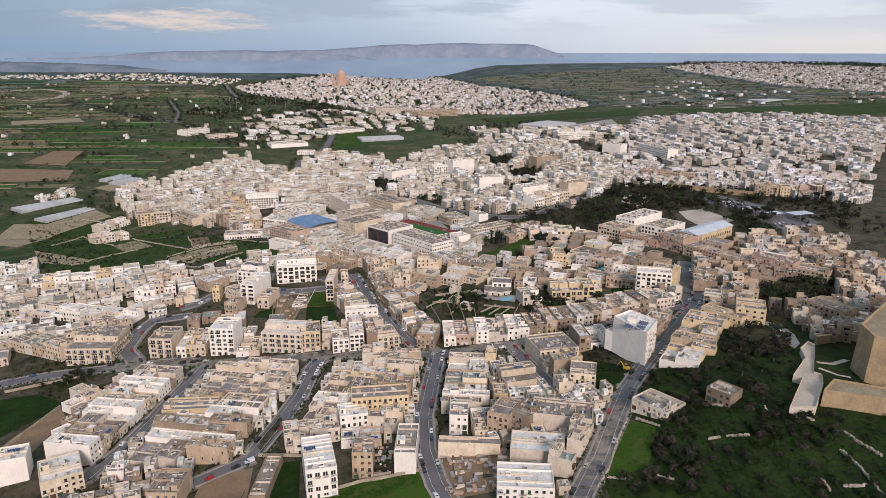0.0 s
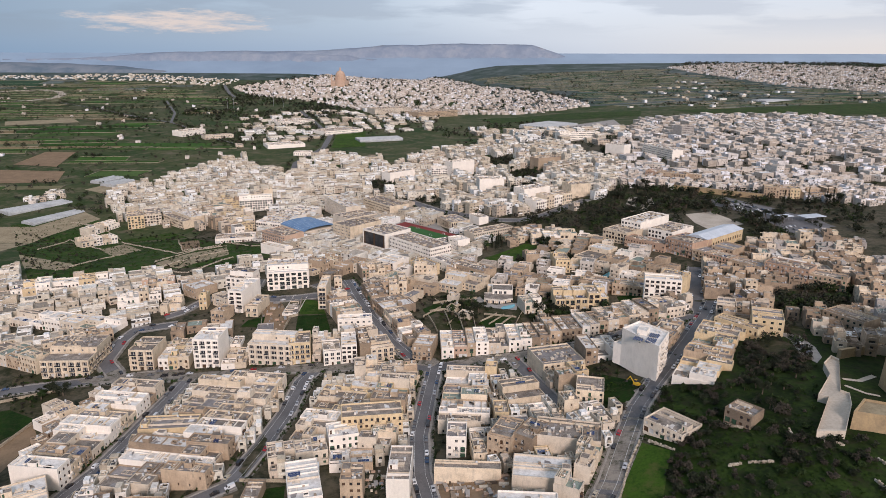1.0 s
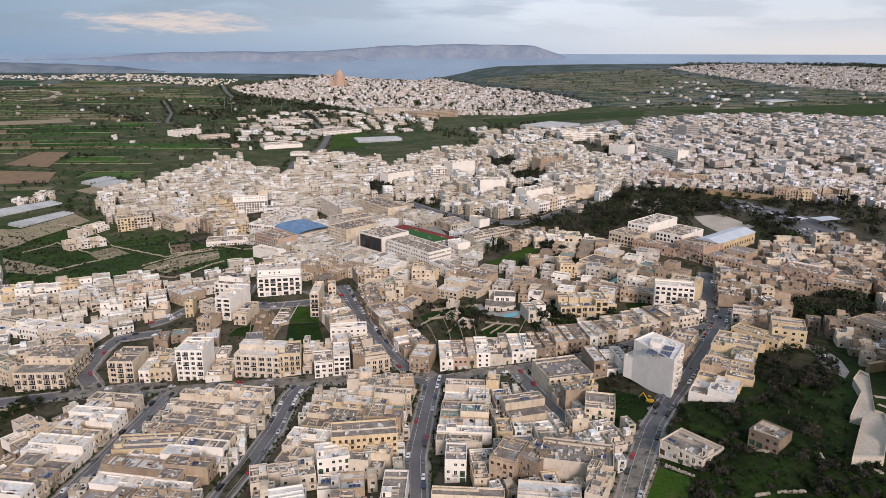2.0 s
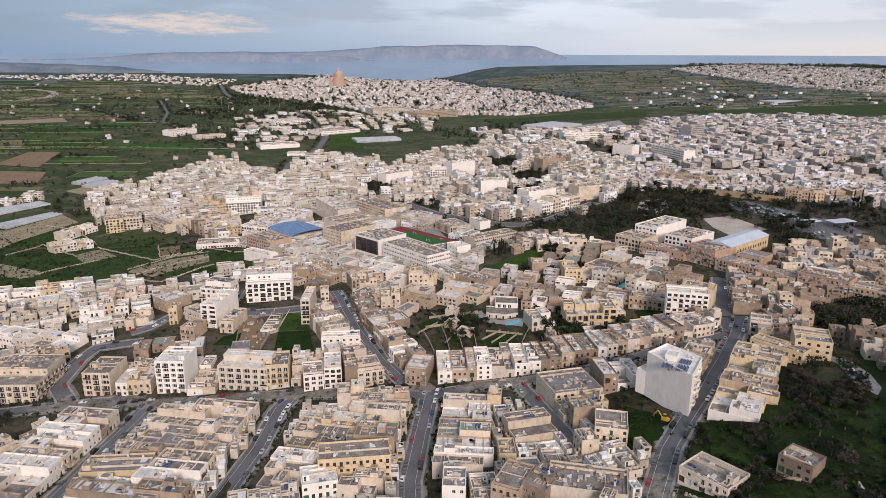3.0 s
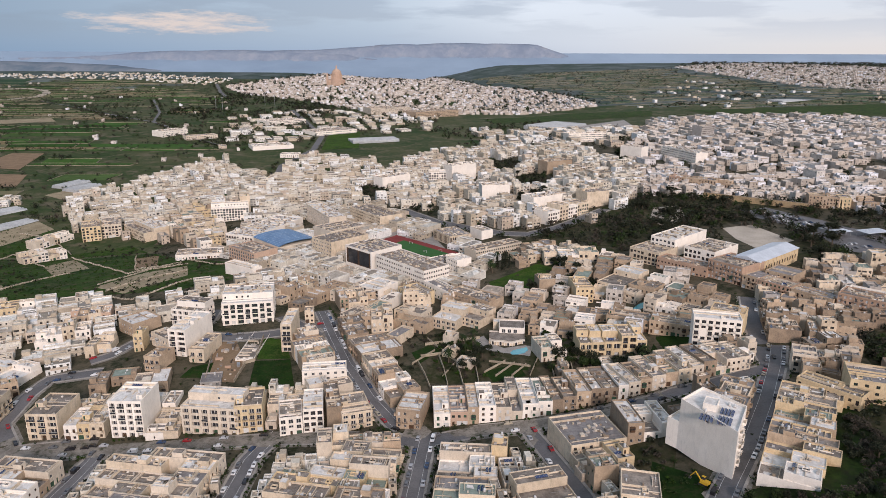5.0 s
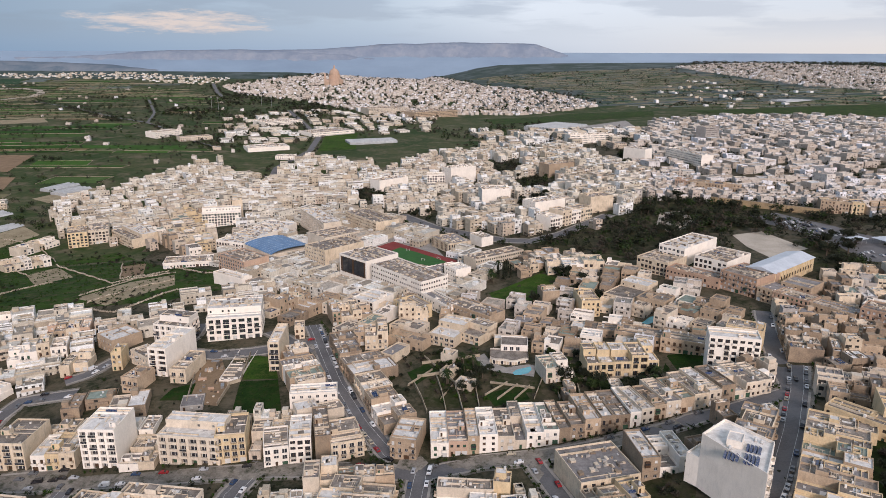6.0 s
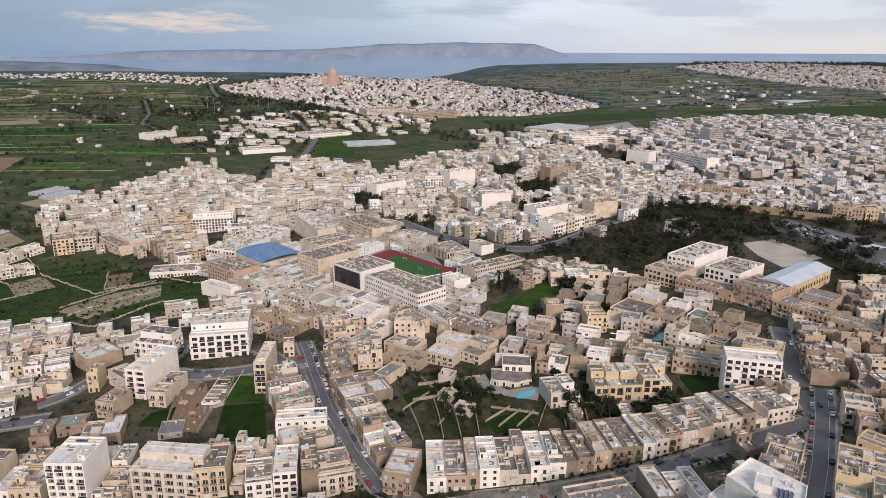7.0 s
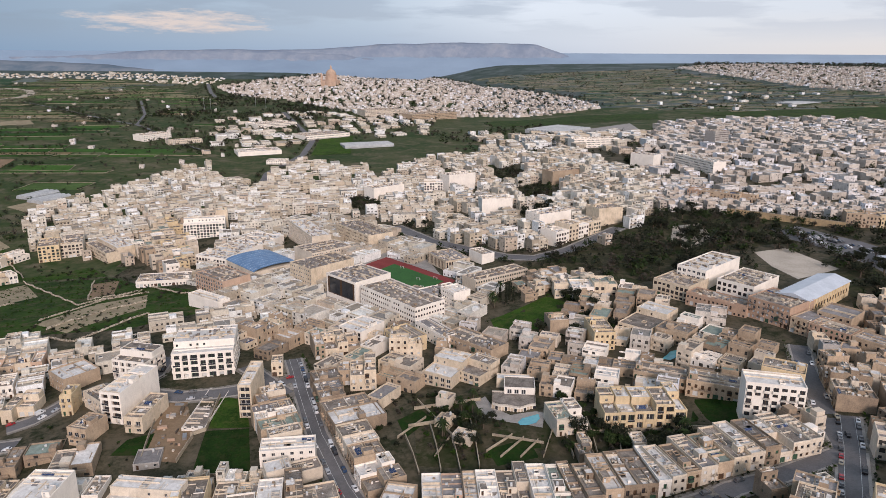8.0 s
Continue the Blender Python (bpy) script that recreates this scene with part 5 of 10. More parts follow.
drape('garden_ground', [(-267.9, 406.2), (-251.8, 411.5), (-228.2, 393.4), (-220.4, 363.5), (-208.5, 324.4), (-230.4, 338.9)], SCRUB, 0.05, 'scrubby terraces beside the ring road', 'garden')
drape('meadow', [(225.3, 457.3), (247.7, 474.4), (272.7, 483.9), (288.8, 471.3), (260.9, 429.2), (216.5, 424.8)], SCRUB, 0.05, 'overgrown garden below stone houses', 'garden')
drape('meadow', [(181.2, 399.8), (208.3, 415.4), (216.4, 394.4), (199.1, 363.5), (169.9, 342.6)], SCRUB, 0.05, 'overgrown bank below the houses', 'garden')
drape('field', [(-517.4, 737.8), (-536.9, 828.8), (-495.6, 828.6), (-466.3, 894.9), (-430.7, 863.2), (-459.5, 787.8), (-469.5, 721.1)], DRY, 0.15, 'pale stony yards and plots beside the greenhouses', 'field')
drape('field', [(-526.1, 1016.3), (-488.7, 1084.0), (-454.8, 1070.2), (-479.5, 987.6)], DRY, 0.3, 'pale bare plot at the town edge', 'field')
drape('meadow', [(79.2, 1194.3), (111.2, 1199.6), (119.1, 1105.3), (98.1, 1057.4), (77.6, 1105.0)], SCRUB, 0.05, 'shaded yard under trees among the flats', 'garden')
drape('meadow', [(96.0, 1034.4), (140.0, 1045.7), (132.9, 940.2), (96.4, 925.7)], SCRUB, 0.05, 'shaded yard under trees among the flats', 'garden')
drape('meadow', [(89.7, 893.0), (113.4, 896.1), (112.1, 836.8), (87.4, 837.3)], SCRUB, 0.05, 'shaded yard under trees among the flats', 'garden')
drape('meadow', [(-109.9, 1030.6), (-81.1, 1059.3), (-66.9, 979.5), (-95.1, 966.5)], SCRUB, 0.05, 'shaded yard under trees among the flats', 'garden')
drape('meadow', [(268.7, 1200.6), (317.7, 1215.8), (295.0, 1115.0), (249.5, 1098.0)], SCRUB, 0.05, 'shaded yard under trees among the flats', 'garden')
drape('field', [(-727.7, 1181.1), (-734.1, 1294.2), (-678.1, 1295.2), (-646.4, 1165.5)], SOIL, 0.5, 'brown ploughed field on the plain', 'field')
drape('field', [(-732.3, 1038.1), (-801.0, 1143.7), (-615.4, 1132.7), (-590.3, 1061.7)], SOIL, 0.5, 'brown ploughed field on the plain', 'field')
drape('field', [(-1055.7, 1703.0), (-920.7, 1764.2), (-872.0, 1694.3), (-1010.4, 1627.0)], DRY, 0.5, 'pale dry strip on the plain', 'field')
ribbon('quarry_track', [(-1684.6, 2493.6), (-1570.7, 2641.5), (-1486.5, 2661.6), (-1399.1, 2595.9), (-1321.3, 2477.5), (-1277.5, 2345.7), (-1307.8, 2249.1), (-1474.7, 2173.4)], 25.4, GRAVEL, 0.8, 'pale curved track round a race ground', 'track', claim=False)
drape('field', [(-236.3, 1569.8), (-176.1, 1603.9), (-155.2, 1403.8), (-219.3, 1371.5)], GRASS, 0.5, 'bright green field by the main road', 'field')
drape('field', [(99.2, 1887.1), (358.2, 2067.5), (556.7, 2004.2), (519.0, 1864.2), (316.8, 1821.9), (122.3, 1775.6)], FIELD_GREEN, 0.5, 'wide green field beyond the halls', 'field')
drape('field', [(623.1, 1958.7), (1284.8, 2066.7), (1454.0, 1978.6), (1287.1, 1744.4), (738.1, 1775.4)], FIELD_GREEN, 0.5, 'wide green field beyond the old town', 'field')

# ---- large buildings with shapes of their own ----
def sports_hall(x, y, rot, w, d, h, seed):
    take(corners(x, y, rot, w, d))
    me = thing("sports_hall", Matrix.Translation((x, y, terrain(x, y))) @ Matrix.Rotation(rot, 4, "Z"), "sports hall with a curved blue sheet roof", "sports hall")
    s = Shape()
    s.box(0, w, 0, d, -4, h - 2, WALLS["pale"])
    part("wall", s, me)
    r, n = Shape(), 14
    for k in range(n):
        a, b = (i * math.pi / n for i in (k, k + 1))
        za, zb = (h - 2 + 3.2 * math.sin(q) for q in (a, b))
        ya, yb = (d / 2 - (d / 2 + 0.4) * math.cos(q) for q in (a, b))
        r.face([(-0.4, ya, za), (w + 0.4, ya, za), (w + 0.4, yb, zb), (-0.4, yb, zb)], BLUE_ROOF)
    part("roof", weld(r.mesh("roof")), me)
    for i in range(int(w / 5) + 1):
        b = Shape()
        for k in range(n):
            a, c = (j * math.pi / n for j in (k, k + 1))
            pa, pc = [(i * 5.0, d / 2 - (d / 2 + 0.5) * math.cos(q), h - 1.9 + 3.2 * math.sin(q)) for q in (a, c)]
            b.face([pa, (pa[0] + 0.25, *pa[1:]), (pc[0] + 0.25, *pc[1:]), pc], METAL_ROOF)
        part("roof_rib", b, me)
    for i in range(int(w / 6)):
        part("window", unit_window("pane_white"), me, pose(1.5 + i * 6, -0.07, h * 0.35) @ Matrix.Diagonal((3.2, 1, 2.0, 1)))


def pitched_hall(x, y, rot, w, d, h, seed):
    take(corners(x, y, rot, w, d))
    me = thing("assembly_hall", Matrix.Translation((x, y, terrain(x, y))) @ Matrix.Rotation(rot, 4, "Z"), "yellow stone hall with a pale sheet-metal ridge roof", "hall")
    s = Shape()
    s.box(0, w, 0, d, -4, h, WALLS["yellow"])
    part("wall", s, me)
    for i in range(int(w / 4)):
        s = Shape()
        s.box(i * 4 + 0.2, i * 4 + 0.8, -0.3, 0, -4, h - 0.3, WALLS["yellow"])
        part("pilaster", s, me)
    r = Shape()
    e, top = 0.7, h + 2.6
    r.solid([(-e, -e, h), (w + e, -e, h), (w + e, d + e, h), (-e, d + e, h), (-e, d / 2, top), (w + e, d / 2, top)],
            [(0, 1, 5, 4), (2, 3, 4, 5), (0, 4, 3), (1, 2, 5), (3, 2, 1, 0)], METAL_ROOF)
    part("roof", r, me)
    for i in range(int(w / 4)):
        part("window", unit_window("pane_brown"), me, pose(i * 4 + 1.6, -0.07, h * 0.45) @ Matrix.Diagonal((1.4, 1, 2.6, 1)))


def rampart(name, poly, h, sink, mat, cap, label, batter=0.0):
    """A walled work over a plan, h above the ground at its middle, its walls leaning inwards by batter, with a low parapet."""
    cx, cy = (sum(p[i] for p in poly) / len(poly) for i in (0, 1))
    top = terrain(cx, cy) + h
    me = thing(name, pose(cx, cy, top), label, "fortification")
    s, n = Shape(), len(poly)
    up = [((x - cx) * (1 - batter), (y - cy) * (1 - batter), 0.0 if batter else terrain(x, y) + h - top) for x, y in poly]
    low = [(x - cx, y - cy, -h - sink) for x, y in poly]
    for i in range(n):
        j = (i + 1) % n
        s.face([low[i], low[j], up[j], up[i]], mat)
    part("wall", s, me)
    c = Shape()
    c.face([(x * 0.97, y * 0.97, z - 0.02) for x, y, z in up], cap)
    part("walkway", c, me)
    for i in range(n):
        a, b = Vector(up[i]), Vector(up[(i + 1) % n])
        r = Shape()
        ins = [Vector((v.x * 0.97, v.y * 0.97, v.z)) for v in (a, b)]
        r.solid([a, b, ins[1], ins[0]] + [v + Vector((0, 0, 1.1)) for v in (a, b, ins[1], ins[0])], [(4, 5, 6, 7), (0, 1, 5, 4), (1, 2, 6, 5), (2, 3, 7, 6), (3, 0, 4, 7)], mat)
        part("parapet", r, me)
    take(poly)


def greenhouse(x, y, rot, w, d, h, seed):
    """Long plastic tunnels side by side."""
    take(corners(x, y, rot, w, d))
    me = thing("greenhouse", Matrix.Translation((x, y, terrain(x, y))) @ Matrix.Rotation(rot, 4, "Z"), "greyish plastic greenhouse tunnels on the farmland", "greenhouse")
    n = max(2, int(d / 7))
    for k in range(n):
        s = Shape()
        y0, y1 = d * k / n, d * (k + 1) / n
        pts = [(y0, -2.0), (y0, h * 0.5), (y0 + (y1 - y0) * 0.2, h * 0.85), ((y0 + y1) / 2, h), (y1 - (y1 - y0) * 0.2, h * 0.85), (y1, h * 0.5), (y1, -2.0)]
        c = [(0, a, b) for a, b in pts] + [(w, a, b) for a, b in pts]
        s.solid(c, [(i, i + 1, i + 8, i + 7) for i in range(6)] + [tuple(range(6, -1, -1)), tuple(range(7, 14))], PLASTIC)
        part("tunnel", s, me)


def villa(x, y, rot, w, d, h, seed):
    """A low villa: a bowed terrace front with piers, a long upper storey behind it and a lean-to wing."""
    take(corners(x, y, rot, w, d))
    me = thing("villa", Matrix.Translation((x, y, terrain(x, y))) @ Matrix.Rotation(rot, 4, "Z"), "low pale villa with a bowed terrace front beside a pool", "villa")
    n, bow = 14, 3.4
    front = [(w * i / n, -bow * math.sin(math.pi * i / n) - 0.7 * math.sin(4 * math.pi * i / n)) for i in range(n + 1)]
    walls, roof = Shape(), Shape()
    plan = front + [(w, d * 0.4), (0, d * 0.4)]
    for i, a in enumerate(plan):
        c = plan[(i + 1) % len(plan)]
        walls.face([(*a, -2), (*c, -2), (*c, 0.5), (*a, 0.5)], WALLS["cream"])
        walls.face([(*a, 2.6), (*c, 2.6), (*c, h), (*a, h)], WALLS["white"])
        walls.face([(*c, h), (*a, h), (*a, h - 0.9), (*c, h - 0.9)], WALLS["white"])
        if i >= n:
            walls.face([(*a, 0.5), (*c, 0.5), (*c, 2.6), (*a, 2.6)], WALLS["cream"])
    roof.face([(*p, h - 0.9) for p in plan], ROOFS["screed"])
    part("wall", walls, me)
    part("roof", roof, me)
    for i in range(n):
        (ax, ay), (bx, by) = front[i], front[i + 1]
        g = Shape()
        g.face([(ax, ay + 0.35, 0.5), (bx, by + 0.35, 0.5), (bx, by + 0.35, 2.6), (ax, ay + 0.35, 2.6)], GLASS if i % 3 == 1 else WALLS["cream"])
        g.box(ax - 0.14, ax + 0.14, ay, ay + 0.36, 0.5, 2.6, WALLS["white"])
        part("window", g, me)
    up, top = Shape(), Shape()
    doors = [(1.5 + 3.4 * k, 3.6 + 3.4 * k, h - 0.8, h + 1.5) for k in range(int((w * 0.72 - 2) / 3.4))]
    volume(up, top, (w * 0.28, w, d * 0.36, d * 0.8, -2, h + 2.7), {"f": doors}, "white", "screed", 0.5)
    volume(up, top, (w * 0.1, w * 0.9, d * 0.8, d, -2, h + 1.2), {}, "cream", "whitewash", 0.4)
    part("upper_storey", up, me)
    part("upper_roof", top, me)
    for u0, u1, z0, z1 in doors:
        part("window", unit_window("pane_white"), me, pose(w * 0.28 + u0, d * 0.36 + 0.2, z0) @ Matrix.Diagonal((u1 - u0, 1, z1 - z0, 1)))


def corner_flats(plan, h):
    """The white corner block on a skewed plot: a blank party wall, and balconies over the street."""
    take(plan)
    ground = terrain(*plan[1])
    me = thing("apartment_block", Matrix.Translation((*plan[1], ground)), "tall white block of flats with a blank party wall", "building", "houses of the town")
    pts = [(x - plan[1][0], y - plan[1][1]) for x, y in plan]
    middle = Vector((sum(p[0] for p in pts) / 4, sum(p[1] for p in pts) / 4, 0))
    white, parapet = WALLS["white"], 0.9
    walls, roof = Shape(), Shape()
    turns = []
    for k in range(4):
        a, b = Vector((*pts[k], 0)), Vector((*pts[(k + 1) % 4], 0))
        turns.append((Matrix.Translation(a) @ Matrix.Rotation(math.atan2(b.y - a.y, b.x - a.x), 4, "Z"), (b - a).length))
    storey = (h - parapet) / 6
    rng = random.Random(1)
    for k, (turn, width) in enumerate(turns):
        holes = []
        if k == 1:
            for f in range(6):
                for n in range(5):
                    u = (n + 0.5) * width / 5
                    holes.append((u - 0.7, u + 0.7, f * storey + (0.1 if n % 2 else 0.9), f * storey + 2.35, "tall" if n % 2 else "window"))
        elif k == 0:
            holes = [(width * 0.46, width * 0.46 + 1.5, h - 3.6, h - 2.9, "window")]

        def place(u, v, z, turn=turn):
            return turn @ Vector((u, v, z))

        facade(walls, place, width, -2.5, h, [q[:4] for q in holes], white)
        for u0, u1, z0, z1, kind in holes:
            part("window", unit_window("pane_brown"), me, turn @ pose(u0, 0.24, z0) @ Matrix.Diagonal((u1 - u0, 1, z1 - z0, 1)))
            if kind == "tall" and z0 > 2:
                part("balcony", balcony_mesh(3.6, "solid" if rng.random() < 0.5 else "iron", "white"), me, turn @ pose((u0 + u1) / 2 - 1.8, 0, z0 - 0.05))
    inner = [Vector((*p, 0)).lerp(middle, 0.028) for p in pts]
    for k in range(4):
        n = (k + 1) % 4
        walls.face([(*pts[k], h), (*pts[n], h), (inner[n].x, inner[n].y, h), (inner[k].x, inner[k].y, h)], white)
        walls.face([(inner[k].x, inner[k].y, h), (inner[n].x, inner[n].y, h), (inner[n].x, inner[n].y, h - parapet), (inner[k].x, inner[k].y, h - parapet)], white)
    roof.face([(p.x, p.y, h - parapet) for p in inner], ROOFS["whitewash"])
    part("wall", walls, me)
    part("roof", roof, me)
    flat = turns[1][0]
    for u, v, n in ((3.0, 3.2, 4), (3.0, 9.4, 3), (11.5, 3.4, 3)):
        part("solar_rack", solar_mesh(n, 4), me, flat @ pose(u, v, h - parapet))
    room = Shape(flat @ pose(12.5, 9.5, h - parapet))
    tray(room, 0, 6.5, 0, 5.0, 0, 2.7, white, ROOFS["whitewash"], 0.3, 0.2)
    part("roof_room", room, me)
    low = Shape(turns[3][0] @ pose(turns[3][1] - 9.0, -5.0, 0))
    tray(low, 0, 9.0, 0, 5.0, -2.5, 9.5, white, ROOFS["whitewash"], 0.8, 0.25)
    part("annex", low, me)
    for u, v in ((20.0, 4.0), (20.4, 6.0), (10.6, 13.0)):
        part("water_tank", tank_mesh(), me, flat @ pose(u, v, h - parapet))


def retaining_wall(points, h):
    """A high old wall with a coping and raking buttresses, along the foot of the upper houses."""
    me = thing("retaining_wall", Matrix.Translation((*points[0], 0)), "high old stone retaining wall above the public garden", "wall")
    ox, oy = points[0]
    face, cap = Shape(), Shape()
    for (ax, ay), (bx, by) in zip(points, points[1:]):
        long = math.hypot(bx - ax, by - ay)
        n = int(long / 6)
        nx, ny = -(by - ay) / long, (bx - ax) / long
        for k in range(n):
            ends = []
            for f in (k / n, (k + 1) / n):
                x, y = ax + (bx - ax) * f, ay + (by - ay) * f
                ends.append((x - ox, y - oy, terrain(x, y)))
            (px, py, pz), (qx, qy, qz) = ends
            for s, t0, t1, z0, z1, mat in ((face, 0.0, 0.8, -1.0, h, BASTION), (cap, -0.12, 0.92, h, h + 0.35, RUBBLE)):
                low = [(px + nx * t0, py + ny * t0, pz + z0), (qx + nx * t0, qy + ny * t0, qz + z0), (qx + nx * t1, qy + ny * t1, qz + z0), (px + nx * t1, py + ny * t1, pz + z0)]
                top = [(x, y, z + z1 - z0) for x, y, z in low]
                s.solid(low + top, [(4, 5, 6, 7), (0, 1, 5, 4), (1, 2, 6, 5), (2, 3, 7, 6), (3, 0, 4, 7)], mat)
            if k % 3 == 0:
                prop = Shape(Matrix.Translation((px, py, pz)) @ Matrix.Rotation(math.atan2(by - ay, bx - ax), 4, "Z"))
                prop.solid([(0, 0, -1), (1.2, 0, -1), (1.2, -1.6, -1), (0, -1.6, -1), (0, 0, h * 0.85), (1.2, 0, h * 0.85)], [(3, 2, 5, 4), (0, 3, 4), (2, 1, 5)], BASTION)
                part("buttress", prop, me)
    part("wall_face", face, me)
    part("coping", cap, me)


def bus_shelter(x, y, rot, w, d):
    """A white canopy on steel posts at the bus station."""
    me = thing("bus_shelter", Matrix.Translation((x, y, terrain(x, y) + 0.1)) @ Matrix.Rotation(rot, 4, "Z"), "white flat canopy on steel posts at the bus station", "shelter")
    roof = Shape()
    roof.box(0, w, 0, d, 4.4, 4.75, METAL_ROOF, 0.15)
    for k in range(1, int(w / 3)):
        roof.box(k * 3 - 0.06, k * 3 + 0.06, 0.3, d - 0.3, 4.75, 4.85, METAL_ROOF)
    part("roof", roof, me)
    for k in range(4):
        for v in (1.2, d - 1.2):
            leg = Shape()
            u = 1.0 + k * (w - 2.0) / 3
            leg.tube((u, v, -0.3), (u, v, 4.4), 0.12, 0.12, STEEL, 8)
            part("post", leg, me)


def excavator(x, y, rot):
    me = thing("excavator", Matrix.Translation((x, y, terrain(x, y))) @ Matrix.Rotation(rot, 4, "Z"), "yellow tracked excavator standing in an overgrown yard", "excavator")
    for v in (-1.2, 0.7):
        s = Shape()
        s.box(-1.8, 1.8, v, v + 0.5, 0.0, 0.8, TYRE, 0.12)
        part("track", s, me)
    s = Shape()
    s.box(-1.9, 1.2, -1.2, 1.2, 0.9, 1.9, YELLOW, 0.08)
    part("body", s, me)
    s = Shape()
    s.box(-0.1, 1.2, -1.2, -0.1, 1.9, 3.0, GLASS, 0.1)
    s.box(-0.1, 1.2, -1.2, -0.1, 3.0, 3.1, YELLOW)
    part("cab", s, me)
    s = Shape()
    s.tube((1.0, 0.3, 1.6), (3.4, 0.3, 4.2), 0.28, 0.24, YELLOW)
    part("boom", s, me)
    s = Shape()
    s.tube((3.4, 0.3, 4.2), (5.2, 0.3, 1.6), 0.22, 0.16, YELLOW)
    part("stick", s, me)
    s = Shape()
    s.box(4.8, 5.7, -0.2, 0.8, 0.6, 1.5, IRON, 0.15)
    part("bucket", s, me)


def mast(x, y, h):
    me = thing("floodlight_mast", pose(x, y, terrain(x, y)), "tall steel floodlight mast beside a sports ground", "mast", "floodlight masts")
    s = Shape()
    s.tube((0, 0, -1), (0, 0, h), 0.6, 0.35, STEEL)
    part("pole", s, me)
    s = Shape()
    s.box(-2, 2, -0.3, 0.3, h - 1.5, h + 1, STEEL)
    part("lamp_head", s, me)


def goal(x, y, rot):
    me = thing("football_goal", Matrix.Translation((x, y, terrain(x, y) + 0.2)) @ Matrix.Rotation(rot, 4, "Z"), "small white football goal on the pitch", "goal", "football goals")
    for name, a, b in (("post", (-1.5, 0, 0), (-1.5, 0, 2)), ("post", (1.5, 0, 0), (1.5, 0, 2)), ("crossbar", (-1.5, 0, 2), (1.5, 0, 2)), ("stay", (-1.5, 0, 2), (-1.5, 1.2, 0)), ("stay", (1.5, 0, 2), (1.5, 1.2, 0))):
        s = Shape()
        s.tube(a, b, 0.09, 0.09, FRAME_WHITE)
        part(name, s, me)


# the great domed church of the far village
church = thing("domed_church", pose(-375, 2610, terrain(-375, 2610)) @ Matrix.Scale(1.27, 4), "great round stone church with a tall ribbed dome", "church")
s = Shape()
s.tube((0, 0, -4), (0, 0, 15), 21, 21, WALLS["pink"], 24)
for a in (0.6, 2.2, 3.7, 5.3):
    s.box(math.cos(a) * 20 - 5, math.cos(a) * 20 + 5, math.sin(a) * 20 - 5, math.sin(a) * 20 + 5, -4, 13, WALLS["pink"])
part("nave", s, church)
s = Shape()
s.tube((0, 0, 15), (0, 0, 26), 14, 14, WALLS["pink"], 24)
for i in range(16):
    a = i * math.pi / 8
    s.tube((14.4 * math.cos(a), 14.4 * math.sin(a), 15), (14.4 * math.cos(a), 14.4 * math.sin(a), 26), 0.8, 0.8, WALLS["pink"], 6)
part("drum", s, church)
s = Shape()
for k in range(9):
    a, b = (math.pi / 2 * q / 9 for q in (k, k + 1))
    s.tube((0, 0, 26 + 17 * math.sin(a)), (0, 0, 26 + 17 * math.sin(b)), 14 * math.cos(a) + 0.01, 14 * math.cos(b) + 0.5, WALLS["pink"], 24)
part("dome", s, church)
s = Shape()
s.tube((0, 0, 42), (0, 0, 49), 2.4, 2.0, WALLS["pink"], 10)
s.tube((0, 0, 49), (0, 0, 53), 2.3, 0.2, WALLS["pink"], 10)
part("lantern", s, church)
s = Shape()
s.box(-27, -22, -8, -3, -4, 26, WALLS["pink"])
s.box(-26.4, -22.6, -7.4, -3.6, 26, 32, WALLS["pink"], 1.0)
part("bell_tower", s, church)
take(corners(-424, 2566, 0, 77, 88))
# ---- the castle ramparts ----
yard_clutter([(-2.4, 274.7), (30.8, 275.0), (29.4, 245.2), (1.5, 241.1)], 130, 1)
yard_clutter([(-132.0, 497.1), (-119.7, 499.1), (-106.5, 468.7), (-107.1, 449.4), (-122.9, 451.3)], 60, 2, 'heaps of stone and planks on a building plot')
yard_clutter([(-36.1, 304.9), (-27.5, 307.2), (-23.0, 264.3), (-31.9, 263.0)], 60, 3)
rampart('rampart', [(152.7, 260.7), (163.2, 258.8), (176.7, 278.9), (181.2, 288.6), (178.9, 291.7), (200.0, 330.7), (198.8, 336.0), (188.3, 323.5), (183.4, 308.9), (167.3, 288.4), (170.5, 285.7)], 2.6, 6.5, WALLS['pale'], GRAVEL, 'pale stone rampart walk below the castle wall', 0.0)
rampart('bastion_terrace', [(168.4, 265.6), (190.3, 257.9), (229.8, 253.1), (241.1, 267.8), (196.8, 268.5), (179.0, 276.7)], 7.8, 9.1, BASTION, DRY, 'brown stone retaining wall of a castle terrace', 0.03)
rampart('bastion', [(205.0, 307.0), (202.1, 290.1), (209.2, 285.8), (272.7, 271.1), (349.6, 363.2), (257.4, 359.7)], 28.6, 5.2, BASTION, DRY, 'steep brown stone bastion of the castle', 0.06)
ribbon('rampart_wall', [(206.8, 342.6), (217.7, 349.0), (232.2, 356.8), (245.3, 361.9)], 2.0, BASTION, 0.0, 'curved stone wall of the castle ditch', 'wall', kind='', claim=False, thick=5.0)
ribbon('ditch_path', [(191.2, 311.3), (198.9, 310.6), (211.8, 319.9)], 2.8, GRAVEL, 0.15, 'pale path across the castle ditch', 'path', claim=False)
ribbon('ditch_path', [(188.0, 303.6), (193.3, 295.6), (198.7, 294.2)], 2.0, GRAVEL, 0.15, 'pale path across the castle ditch', 'path', claim=False)
